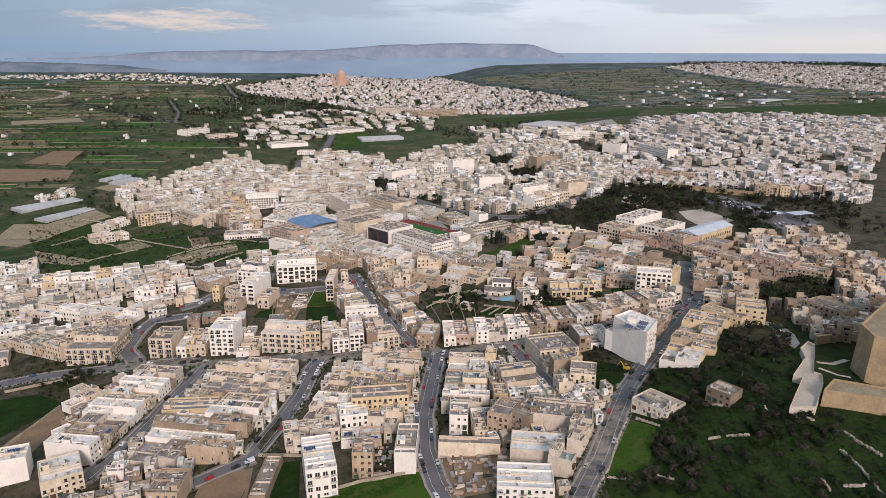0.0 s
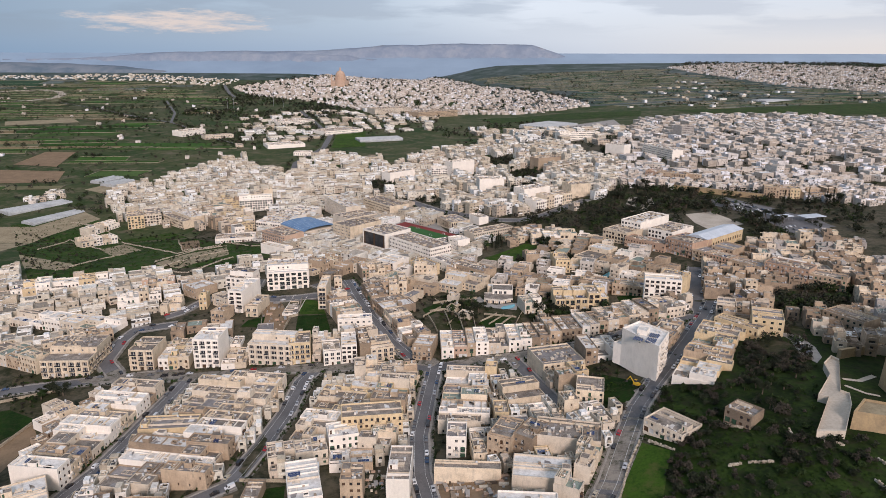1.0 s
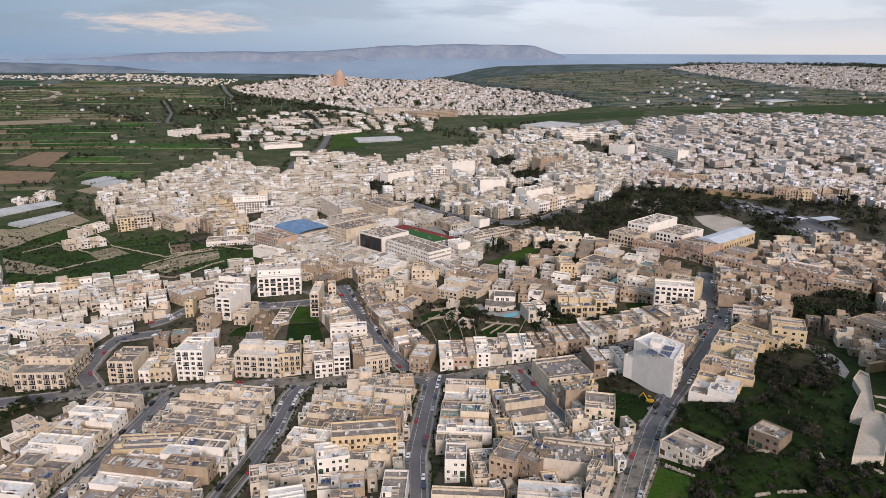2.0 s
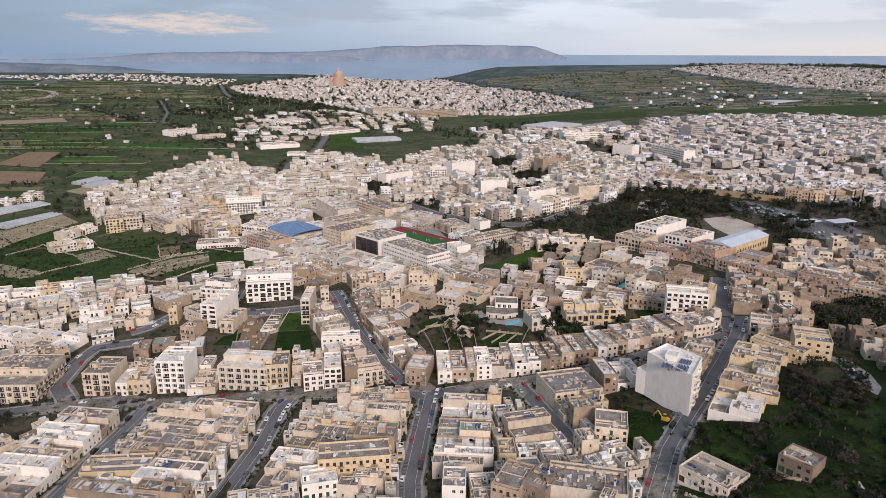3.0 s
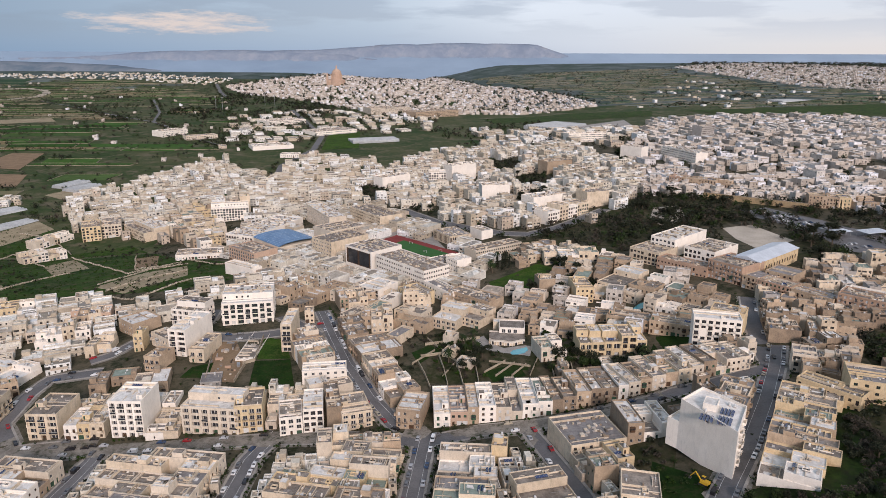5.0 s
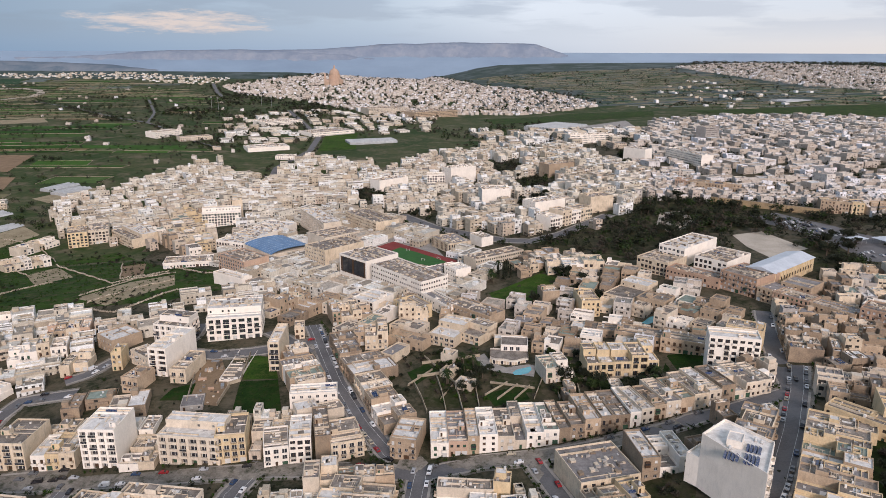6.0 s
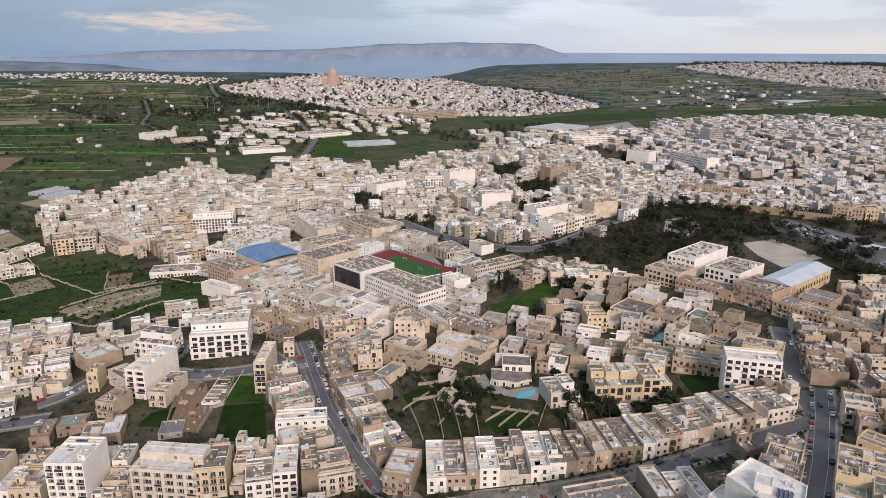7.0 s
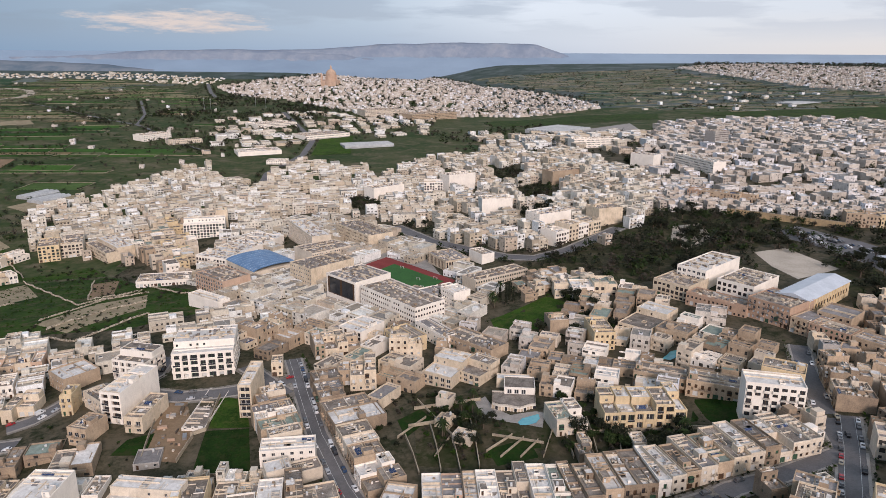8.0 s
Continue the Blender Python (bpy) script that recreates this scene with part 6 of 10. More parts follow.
ribbon('garden_wall', [(-4.8, 494.9), (11.8, 461.2), (4.2, 446.3)], 0.3, RUBBLE, 0.0, 'cream stone garden wall between strips of garden', 'wall', kind='', claim=False, thick=1.2)
ribbon('garden_wall', [(26.2, 447.9), (38.2, 458.4)], 0.3, RUBBLE, 0.0, 'cream stone garden wall between strips of garden', 'wall', kind='', claim=False, thick=1.2)
ribbon('garden_wall', [(32.0, 443.5), (43.0, 455.8)], 0.3, RUBBLE, 0.0, 'cream stone garden wall between strips of garden', 'wall', kind='', claim=False, thick=1.2)
ribbon('garden_wall', [(40.3, 442.6), (49.0, 453.7)], 0.3, RUBBLE, 0.0, 'cream stone garden wall between strips of garden', 'wall', kind='', claim=False, thick=1.2)
ribbon('garden_wall', [(49.8, 441.9), (60.5, 473.1)], 0.3, RUBBLE, 0.0, 'cream stone garden wall between strips of garden', 'wall', kind='', claim=False, thick=1.2)
ribbon('garden_wall', [(-12.5, 461.5), (-0.2, 477.7)], 0.3, RUBBLE, 0.0, 'cream stone garden wall between strips of garden', 'wall', kind='', claim=False, thick=1.2)
ribbon('garden_wall', [(29.5, 459.2), (51.1, 451.5)], 0.3, RUBBLE, 0.0, 'cream stone garden wall between strips of garden', 'wall', kind='', claim=False, thick=1.2)
ribbon('garden_wall', [(-107.8, 468.6), (-101.9, 472.9), (-104.9, 504.5)], 0.3, RUBBLE, 0.0, 'cream stone garden wall round a plot', 'wall', kind='', claim=False, thick=1.9)
ribbon('garden_wall', [(-72.3, 438.9), (-97.3, 440.1)], 0.3, RUBBLE, 0.0, 'cream stone garden wall round a plot', 'wall', kind='', claim=False, thick=1.9)
ribbon('garden_wall', [(-122.9, 451.3), (-131.6, 496.1)], 0.3, RUBBLE, 0.0, 'cream stone garden wall round a plot', 'wall', kind='', claim=False, thick=1.9)
ribbon('garden_wall', [(-107.1, 449.4), (-106.1, 467.8)], 0.3, RUBBLE, 0.0, 'cream stone garden wall round a plot', 'wall', kind='', claim=False, thick=1.9)
ribbon('garden_wall', [(115.8, 458.4), (138.2, 456.8)], 0.3, RUBBLE, 0.0, 'cream stone garden wall round a plot', 'wall', kind='', claim=False, thick=1.9)
for ax, ay, bx, by in ((-2, 436, -9, 462), (7, 437, 2, 470), (15, 436, 11, 462), (23, 437, 20, 476), (-8, 470, 22, 476), (-6, 486, 26, 492), (10, 476, 8, 499), (62, 440, 60, 470), (72, 441, 73, 476), (82, 442, 86, 476), (96, 440, 98, 458), (106, 438, 108, 458), (60, 458, 116, 458)):
    ribbon('garden_wall', [(ax, ay), ((ax + bx) / 2 + 0.4, (ay + by) / 2), (bx, by)], 0.35, RUBBLE, 0.0, 'cream stone garden wall between overgrown plots', 'wall', kind='', claim=False, thick=1.7)
rubble_wall([(115.5, 253.5), (120.1, 252.5)], 1.1, 'pale dry stone wall on the green slope', 21)
rubble_wall([(122.4, 252.0), (131.2, 250.7)], 1.1, 'pale dry stone wall on the green slope', 22)
rubble_wall([(154.7, 257.9), (160.9, 255.1)], 1.1, 'pale dry stone wall on the green slope', 23)
rubble_wall([(168.3, 245.5), (169.7, 238.8), (175.0, 228.9)], 1.1, 'pale dry stone wall on the green slope', 24)
rubble_wall([(161.1, 233.7), (162.7, 222.3), (162.4, 207.6)], 1.1, 'pale dry stone wall on the green slope', 25)
rubble_wall([(68.4, 246.4), (69.9, 242.4), (78.4, 237.5)], 1.1, 'pale dry stone wall on the green slope', 26)
rubble_wall([(88.0, 283.3), (79.5, 265.1), (72.2, 250.4), (65.2, 237.8)], 1.1, 'pale dry stone wall on the green slope', 27)
rubble_wall([(146.1, 268.8), (145.1, 264.3)], 1.1, 'pale dry stone wall on the green slope', 28)
rubble_wall([(92.2, 281.3), (99.4, 270.5)], 1.1, 'pale dry stone wall on the green slope', 29)
rubble_wall([(123.3, 280.3), (129.6, 274.7)], 1.1, 'pale dry stone wall on the green slope', 30)
rubble_wall([(145.6, 218.3), (145.6, 212.2)], 1.1, 'pale dry stone wall on the green slope', 31)
rubble_wall([(151.6, 213.5), (159.7, 213.1)], 1.1, 'pale dry stone wall on the green slope', 32)
rubble_wall([(88.6, 237.0), (94.8, 233.0)], 1.1, 'pale dry stone wall on the green slope', 33)
ribbon('garden_wall', [(-55.1, 248.6), (-36.6, 258.2), (-11.3, 263.9)], 0.5, RUBBLE, 0.0, "cream stone wall along the town's edge", 'wall', kind='', claim=False, thick=1.6)
ribbon('garden_wall', [(-229.5, 305.3), (-222.0, 347.1)], 0.5, RUBBLE, 0.0, "cream stone wall along the town's edge", 'wall', kind='', claim=False, thick=1.6)
ribbon('garden_wall', [(-268.1, 369.4), (-224.3, 385.3)], 0.5, RUBBLE, 0.0, "cream stone wall along the town's edge", 'wall', kind='', claim=False, thick=1.6)
ribbon('garden_wall', [(-88.7, 278.8), (-65.8, 278.4)], 0.5, RUBBLE, 0.0, "cream stone wall along the town's edge", 'wall', kind='', claim=False, thick=1.6)
ribbon('garden_wall', [(-36.8, 260.8), (-23.8, 263.5)], 0.5, RUBBLE, 0.0, "cream stone wall along the town's edge", 'wall', kind='', claim=False, thick=1.6)
rubble_wall([(-354.5, 617.9), (-334.3, 664.6), (-319.2, 683.8)], 1.2, 'pale rubble wall between fields', 39)
rubble_wall([(-362.0, 766.3), (-258.9, 663.3), (-228.6, 702.4)], 1.2, 'pale rubble wall between fields', 40)
rubble_wall([(-261.9, 598.3), (-220.5, 584.1), (-196.2, 638.4)], 1.2, 'pale rubble wall between fields', 41)
rubble_wall([(-289.9, 584.3), (-249.9, 591.8)], 1.2, 'pale rubble wall between fields', 42)
rubble_wall([(-265.3, 624.7), (-244.6, 676.8), (-221.0, 696.0)], 1.2, 'pale rubble wall between fields', 43)
rubble_wall([(-249.5, 605.5), (-228.6, 649.1), (-210.9, 670.1)], 1.2, 'pale rubble wall between fields', 44)
rubble_wall([(-459.2, 846.8), (-419.5, 831.7), (-366.5, 775.5)], 1.2, 'pale rubble wall between fields', 45)
rubble_wall([(-388.3, 751.6), (-372.3, 775.5)], 1.2, 'pale rubble wall between fields', 46)
rubble_wall([(-291.9, 752.1), (-259.3, 678.2), (-244.5, 689.6)], 1.2, 'pale rubble wall between fields', 47)
rubble_wall([(-433.5, 725.4), (-425.1, 775.8), (-363.9, 722.5)], 1.2, 'pale rubble wall between fields', 48)
rubble_wall([(-242.1, 724.8), (-192.9, 688.8), (-174.6, 693.1)], 1.2, 'pale rubble wall between fields', 49)

# ---- single buildings ----
corner_flats([(97.4, 356.4), (109.6, 331.8), (120.6, 350.8), (109.4, 366.6)], 19.4)
house(231.0, 405.0, -1.07, 25.0, 17.0, 9.4, 217, wall='stone', top='screed', open_sides='f', style='plain', hut=False, name='public_building', label='old stone hall with small windows above the slope', check=False)
house(-59.0, 245.0, 0.265, 13.5, 27.4, 14.8, 2, wall='white', top='whitewash', open_sides='f', style='flat', label='white three-storey block with recessed balconies', name='apartment_block', check=False)
house(-41.2, 260.6, 0.034, 9.3, 12.6, 13.7, 3, wall='stone', top='screed', open_sides='fl', style='old', check=False)
house(-22.3, 262.4, -0.022, 9.9, 25.7, 11.5, 4, wall='white', top='screed', open_sides='', label='narrow house with a blank white end wall', check=False)
house(-83.2, 241.4, -0.011, 7.2, 32.3, 4.9, 5, wall='old', top='screed', open_sides='f', label='low ruined stone building beside a field', check=False)
house(34.4, 327.4, 0.277, 20.5, 16.4, 9.9, 6, wall='cream', top='screed', open_sides='l', street='l', style='flat', upper=0.5, label='large cream block with a white upper storey', check=False)
house(67.3, 322.7, -0.224, 13.7, 16.2, 9.0, 7, wall='cream', top='screed', open_sides='flr', style='old', check=False)
house(42.3, 286.8, -0.22, 29.4, 16.8, 8.6, 8, wall='pale', top='screed', open_sides='lr', style='plain', label='broad pale block with a blank wall', check=False)
house(3.1, 292.2, -0.051, 9.1, 13.2, 11.2, 9, wall='white', top='membrane', open_sides='fr', style='old', label='narrow white house with solar panels on its roof', check=False)
house(21.4, 287.8, -0.436, 10.9, 19.1, 12.8, 10, wall='stone', top='screed', open_sides='f', style='old', check=False)
house(32.9, 288.2, -0.591, 9.9, 17.2, 11.9, 11, wall='old', top='screed', open_sides='f', style='old', check=False)
house(30.0, 260.4, -0.145, 24.5, 16.3, 8.3, 12, wall='pale', top='whitewash', open_sides='', label='long low pale building with a blank wall', check=False)
house(22.1, 232.2, -0.069, 23.6, 17.8, 9.9, 13, wall='white', top='whitewash', open_sides='f', check=False)
house(-2.3, 273.2, -0.06, 29.0, 5.9, 7.2, 14, wall='cream', top='screed', open_sides='', hut=False, rich=0.3, label='long low cream building like a wall', check=False)
house(-47.7, 310.6, 0.139, 29.8, 13.3, 14.1, 15, wall='yellow', top='screed', open_sides='fr', street='fr', label='yellow rendered house with roof terraces', check=False)
house(-51.9, 298.6, 0.27, 14.2, 13.2, 10.4, 16, wall='white', top='whitewash', open_sides='f', check=False)
house(-149.7, 316.4, 0.09, 27.6, 13.3, 9.3, 18, wall='yellow', top='membrane', open_sides='r', label='long cream-yellow block with solar panels on its roof', check=False)
house(-214.4, 269.1, 0.382, 17.0, 13.1, 13.6, 19, wall='white', top='whitewash', open_sides='', label='tall blank white block at the town edge', check=False)
house(91.2, 288.1, -0.887, 19.4, 15.2, 6.3, 32, wall='pale', top='screed', open_sides='flr', label='detached pale house on the green slope', check=False)
house(124.0, 282.0, -0.872, 12.0, 11.0, 6.8, 33, wall='old', top='screed', open_sides='f', hut=False, label='small derelict stone house among shrubs', check=False)
house(160.2, 391.2, -0.86, 26.3, 9.7, 7.9, 35, wall='yellow', top='screed', open_sides='f', hut=False, label='long yellow rendered block above the slope', check=False)
house(178.4, 382.3, -0.37, 16.8, 18.9, 10.4, 36, wall='yellow', top='membrane', open_sides='fr', style='plain', hut=False, label='yellow building with a blue-grey membrane roof', check=False)
house(-193.6, 406.6, -0.02, 15.0, 21.5, 13.8, 40, wall='cream', top='screed', open_sides='fl', style='loggia', street='fl', check=False)
house(-152.9, 405.6, -0.02, 15.8, 20.0, 19.2, 42, wall='white', top='whitewash', open_sides='f', style='loggia', label='cream five-storey block of flats with balconies', name='apartment_block', check=False)
house(-119.2, 406.4, -0.110, 27.8, 16.0, 17.2, 43, wall='pale', top='whitewash', open_sides='fl', style='loggia', upper=0.5, name='apartment_block', label='cream block of flats with arched balconies', check=False)
house(-93.2, 403.7, 0.166, 12.9, 19.2, 14.0, 44, wall='yellow', top='screed', open_sides='f', style='flat', check=False)
house(-71.5, 400.6, 0.226, 10.7, 17.6, 9.6, 46, wall='white', top='screed', open_sides='f', style='flat', check=False)
house(-60.8, 403.0, 0.16, 9.4, 20.6, 12.3, 47, wall='white', top='whitewash', open_sides='f', style='flat', joinery='brown', label='narrow white house with yellow balconies', check=False)
house(-49.7, 404.0, 0.232, 7.1, 26.4, 12.3, 48, wall='old', top='screed', open_sides='', label='brown stone house with a blank wall', check=False)
house(-42.6, 402.8, 0.32, 14.5, 20.4, 9.1, 49, wall='cream', top='screed', open_sides='fr', style='flat', street='fr', check=False)
house(-17.4, 403.9, -0.204, 11.8, 19.2, 10.2, 50, wall='stone', top='whitewash', open_sides='fl', style='old', street='fl', check=False)
house(57.0, 361.8, 0.264, 24.9, 23.9, 6.5, 54, wall='cream', top='membrane', open_sides='f', style='plain', hut=False, label='modern cream house with a curved terrace and pool', check=False)
house(-135.0, 521.5, 0.190, 31.5, 29.0, 17.6, 60, wall='white', top='whitewash', open_sides='flr', style='loggia', street='flr', upper=0.7, label='white six-storey block of flats with long balconies', name='apartment_block', check=False)
house(-168.4, 525.2, -0.220, 20.3, 17.1, 14.0, 61, wall='white', top='screed', open_sides='fr', style='loggia', street='fr', upper=0.6, label='pale five-storey block of flats with bay windows', name='apartment_block', check=False)
house(-152.9, 480.0, -0.187, 10.7, 30.6, 16.2, 62, wall='white', top='whitewash', open_sides='f', style='loggia', label='slim white tower of flats with a blank side wall', name='apartment_block', check=False)
house(-160.4, 463.1, -0.25, 9.8, 14.1, 8.6, 63, wall='stone', top='screed', open_sides='f', style='flat', check=False)
house(-138.5, 471.3, -0.11, 8.9, 24.0, 8.3, 64, wall='cream', top='screed', open_sides='f', style='flat', check=False)
house(-113.2, 472.8, -0.012, 10.7, 39.3, 1.6, 65, wall='white', top='screed', open_sides='f', check=False)
house(-89.3, 484.0, 0.027, 6.2, 26.8, 17.3, 66, wall='cream', top='whitewash', open_sides='f', style='loggia', label='narrow cream block five storeys high', check=False)
house(-123.5, 444.2, 0.208, 10.6, 11.8, 3.1, 67, wall='grey', top='membrane', open_sides='f', hut=False, rich=0.2, check=False)
villa(30.9, 483.3, -0.079, 20.7, 27.7, 4.0, 74)
house(138.4, 459.2, -0.249, 24.2, 13.0, 19.6, 78, wall='white', top='whitewash', open_sides='flr', style='flat', joinery='brown', upper=0.0, hut=False, label='white block under construction with dark openings', name='apartment_block', check=False)
house(157.8, 487.0, -0.526, 18.7, 12.9, 13.5, 79, wall='yellow', top='screed', open_sides='r', label='yellow block behind the white flats', check=False)
house(-246.5, 401.6, 0.03, 29.4, 33.0, 14.6, 91, wall='cream', top='screed', open_sides='fr', style='loggia', street='fr', upper=0.6, label='cream four-storey block of flats with long balconies', name='apartment_block', check=False)
house(-48.8, 637.1, -0.850, 58.8, 24.7, 15.0, 101, wall='white', open_sides='fr', label='long white school wing with rows of windows', style='school', hut=False, name='school_building', street='flrb', group='buildings of the school', check=False)
house(-77.2, 666.8, -0.767, 32.9, 33.0, 17.0, 102, wall='white', top='membrane', open_sides='f', label='school hall with a large dark glass front', style='glazed', hut=False, name='school_building', street='flrb', group='buildings of the school', check=False)
house(-111.9, 704.0, -0.761, 27.2, 41.7, 17.0, 103, wall='cream', open_sides='fl', label='cream school wing with rows of square windows', style='school', hut=False, name='school_building', street='flrb', group='buildings of the school', check=False)
house(-146.9, 859.6, -1.072, 74.0, 18.4, 18.0, 104, wall='pale', top='whitewash', open_sides='f', label='white school block with tall fins on its facade', style='fins', hut=False, name='school_building', street='flrb', group='buildings of the school', check=False)
house(-97.3, 847.6, -0.932, 61.4, 26.7, 14.0, 105, wall='cream', open_sides='fl', label='cream school block with wide windows', style='school', hut=False, name='school_building', street='flrb', group='buildings of the school', check=False)
house(-104.0, 755.3, 0.738, 39.7, 29.8, 10.0, 106, wall='pale', open_sides='f', label='low school link with a striped roof', style='school', hut=False, name='school_building', street='flrb', group='buildings of the school', check=False)
house(-5.4, 740.5, -1.071, 31.1, 22.5, 9.0, 107, wall='cream', top='membrane', open_sides='fr', label='school chapel with tall narrow windows', style='fins', hut=False, name='school_building', street='flrb', group='buildings of the school', check=False)
house(28.8, 740.6, -1.035, 19.3, 12.3, 9.0, 108, wall='white', open_sides='', label='white cubic school building', style='school', hut=False, name='school_building', street='flrb', group='buildings of the school', check=False)
house(30.8, 660.1, 0.626, 50.3, 15.7, 7.0, 109, wall='pale', open_sides='f', label='long white arcaded wing of the school', style='school', hut=False, name='school_building', street='flrb', group='buildings of the school', check=False)
house(5.8, 642.2, -0.970, 15.6, 14.1, 11.0, 110, wall='white', top='whitewash', open_sides='f', label='small white school tower', style='school', hut=False, name='school_building', street='flrb', group='buildings of the school', check=False)
sports_hall(-179.1, 760.1, -0.817, 48.3, 41.3, 12.0, 111)
pitched_hall(220.9, 568.0, 0.698, 58.5, 19.4, 12.0, 112)
house(165.3, 634.4, -0.824, 20.5, 48.5, 15.0, 113, wall='white', top='whitewash', open_sides='fl', style='flat', name='public_building', label='large cream public building with arched windows', rich=1.0, decks='l', check=False)
house(-375.4, 816.3, 0.444, 18.3, 32.6, 16.0, 115, wall='yellow', open_sides='fr', style='flat', label='yellow unfinished block of flats with open balconies', name='apartment_block', check=False)
house(-342.9, 843.1, -0.788, 53.2, 26.5, 14.0, 116, wall='cream', open_sides='f', style='flat', upper=0.6, label='cream block of flats beside the field', name='apartment_block', check=False)
house(-237.4, 711.3, 0.211, 40.7, 20.9, 5.0, 120, wall='white', top='screed', open_sides='f', label='long white house beside the field', check=False)
house(-184.7, 699.8, -0.688, 36.3, 24.7, 13.0, 121, wall='pink', open_sides='f', style='flat', label='block with a red-brown balcony front', check=False)
house(-174.6, 655.0, -0.590, 33.1, 10.1, 9.0, 122, wall='white', top='whitewash', open_sides='', check=False)
house(47.7, 895.9, 0.152, 32.6, 20.7, 17.9, 123, wall='white', top='whitewash', open_sides='l', style='flat', name='apartment_block', label='tall white block with a blank wall', check=False)
house(95.3, 805.9, 0.564, 38.7, 20.2, 15.9, 124, wall='white', top='whitewash', open_sides='l', style='flat', name='apartment_block', label='white block with a blank wall', check=False)
house(149.9, 808.6, 0.393, 26.6, 20.5, 16.0, 125, wall='cream', open_sides='r', style='flat', name='apartment_block', label='cream block beside the park', check=False)
house(-16.4, 1026.6, 0.056, 23.0, 17.7, 19.9, 126, wall='white', top='whitewash', open_sides='f', style='flat', name='apartment_block', label='white block of flats', check=False)
house(-77.6, 1021.7, 0.749, 48.0, 19.6, 15.3, 127, wall='white', top='whitewash', open_sides='l', style='flat', name='apartment_block', label='white block with a blank wall', check=False)
house(14.6, 1050.7, 0.6, 41.1, 20.2, 22.3, 128, wall='white', top='whitewash', open_sides='l', style='flat', name='apartment_block', label='tall stepped white block of flats', check=False)
house(258.9, 1120.9, -0.798, 33.8, 19.5, 17.3, 129, wall='white', top='whitewash', open_sides='l', style='school', name='apartment_block', label='white cubic block with a blank wall', check=False)
house(316.5, 1115.1, -1.269, 78.9, 18.3, 16.0, 130, wall='white', top='whitewash', open_sides='fl', style='school', name='apartment_block', label='long white block with rows of windows', check=False)
house(218.2, 1318.3, 0.253, 81.3, 23.5, 14.8, 131, wall='white', top='whitewash', open_sides='f', style='school', name='public_building', label='long white factory with a row of dark windows', check=False)
house(139.9, 1023.0, 0.541, 44.3, 20.2, 14.8, 132, wall='stone', open_sides='', label='stone hall with a yellow blank wall', check=False)
house(91.9, 545.3, 0.051, 11.8, 23.7, 11.1, 136, wall='yellow', top='screed', open_sides='f', check=False)
house(70.8, 568.8, 0.135, 11.4, 13.3, 9.9, 137, wall='stone', open_sides='', check=False)
house(-210.7, 773.6, -0.386, 31.9, 87.6, 12.0, 171, wall='white', top='whitewash', open_sides='fl', style='flat', label='white sports building beside the blue roof', name='public_building', decks='f', check=False)
house(-256.9, 871.8, 0.272, 40.8, 20.6, 18.6, 172, wall='white', top='whitewash', open_sides='f', style='flat', upper=0.5, label='stepped white block with terraces', name='apartment_block', check=False)
house(-236.4, 914.5, 0.286, 11.6, 11.7, 19.8, 173, wall='cream', top='screed', open_sides='', label='narrow tall cream block with blank walls', check=False)
house(221.3, 559.3, -0.845, 18.2, 20.4, 9.9, 181, wall='stone', top='membrane', open_sides='f', style='plain', hut=False, rich=0.4, label='low stone wing with a grey flat roof', name='public_building', check=False)
house(188.9, 576.6, -0.944, 25.8, 27.0, 13.0, 190, wall='rust', top='screed', open_sides='f', style='old', hut=False, rich=0.8, name='public_building', label='ornate honey stone palace front with tall windows', check=False)
house(203.7, 553.7, -0.954, 15.6, 20.4, 9.0, 191, wall='stone', top='membrane', open_sides='f', style='old', hut=False, rich=0.5, name='public_building', label='honey stone wing with a grey flat roof', check=False)
house(209.5, 545.0, -0.92, 22.0, 14.0, 9.0, 192, wall='rust', top='screed', open_sides='f', style='old', name='public_building', label='long honey stone street front with tall windows', check=False)
house(184.0, 612.0, -0.85, 24.0, 35.0, 11.5, 225, wall='white', top='screed', open_sides='f', style='flat', name='public_building', label='white rear wing with a cluttered roof behind the palace', check=False)
house(223.5, 527.2, -0.93, 26.0, 13.0, 8.4, 221, wall='stone', top='membrane', open_sides='f', style='old', name='public_building', label='lower honey stone front with a grey roof', check=False)
house(240.5, 505.6, -0.78, 31.0, 17.0, 12.6, 222, wall='rust', top='screed', open_sides='fl', style='old', hut=False, name='public_building', label='second ornate honey stone palace with tall windows', check=False)
house(262.8, 483.6, -0.70, 24.0, 15.0, 9.4, 223, wall='stone', top='screed', open_sides='f', style='old', name='public_building', label='long stone front beyond the palace', check=False)
house(252.0, 523.0, -0.78, 22.0, 16.0, 8.0, 224, wall='white', top='whitewash', open_sides='f', style='plain', label='low white house behind the stone palace', check=False)
house(160.9, 601.1, -0.795, 38.1, 13.7, 8.0, 193, wall='rust', top='screed', open_sides='f', style='old', hut=False, name='public_building', label='long low honey stone wing', check=False)
house(146.2, 622.3, -0.826, 24.9, 26.6, 11.0, 194, wall='cream', top='screed', open_sides='fl', style='flat', name='public_building', label='cream front wing of the public building', check=False)
house(-361.2, 829.2, 0.420, 19.9, 39.4, 14.0, 195, wall='pale', top='screed', open_sides='f', style='flat', name='apartment_block', label='pale block of flats with balconies beside the field', check=False)
house(-11.5, 653.5, -0.975, 24.0, 28.8, 6.0, 196, wall='white', top='membrane', open_sides='fr', style='school', hut=False, rich=0.4, name='school_building', group='buildings of the school', label='low white school hall with a grey roof', check=False)
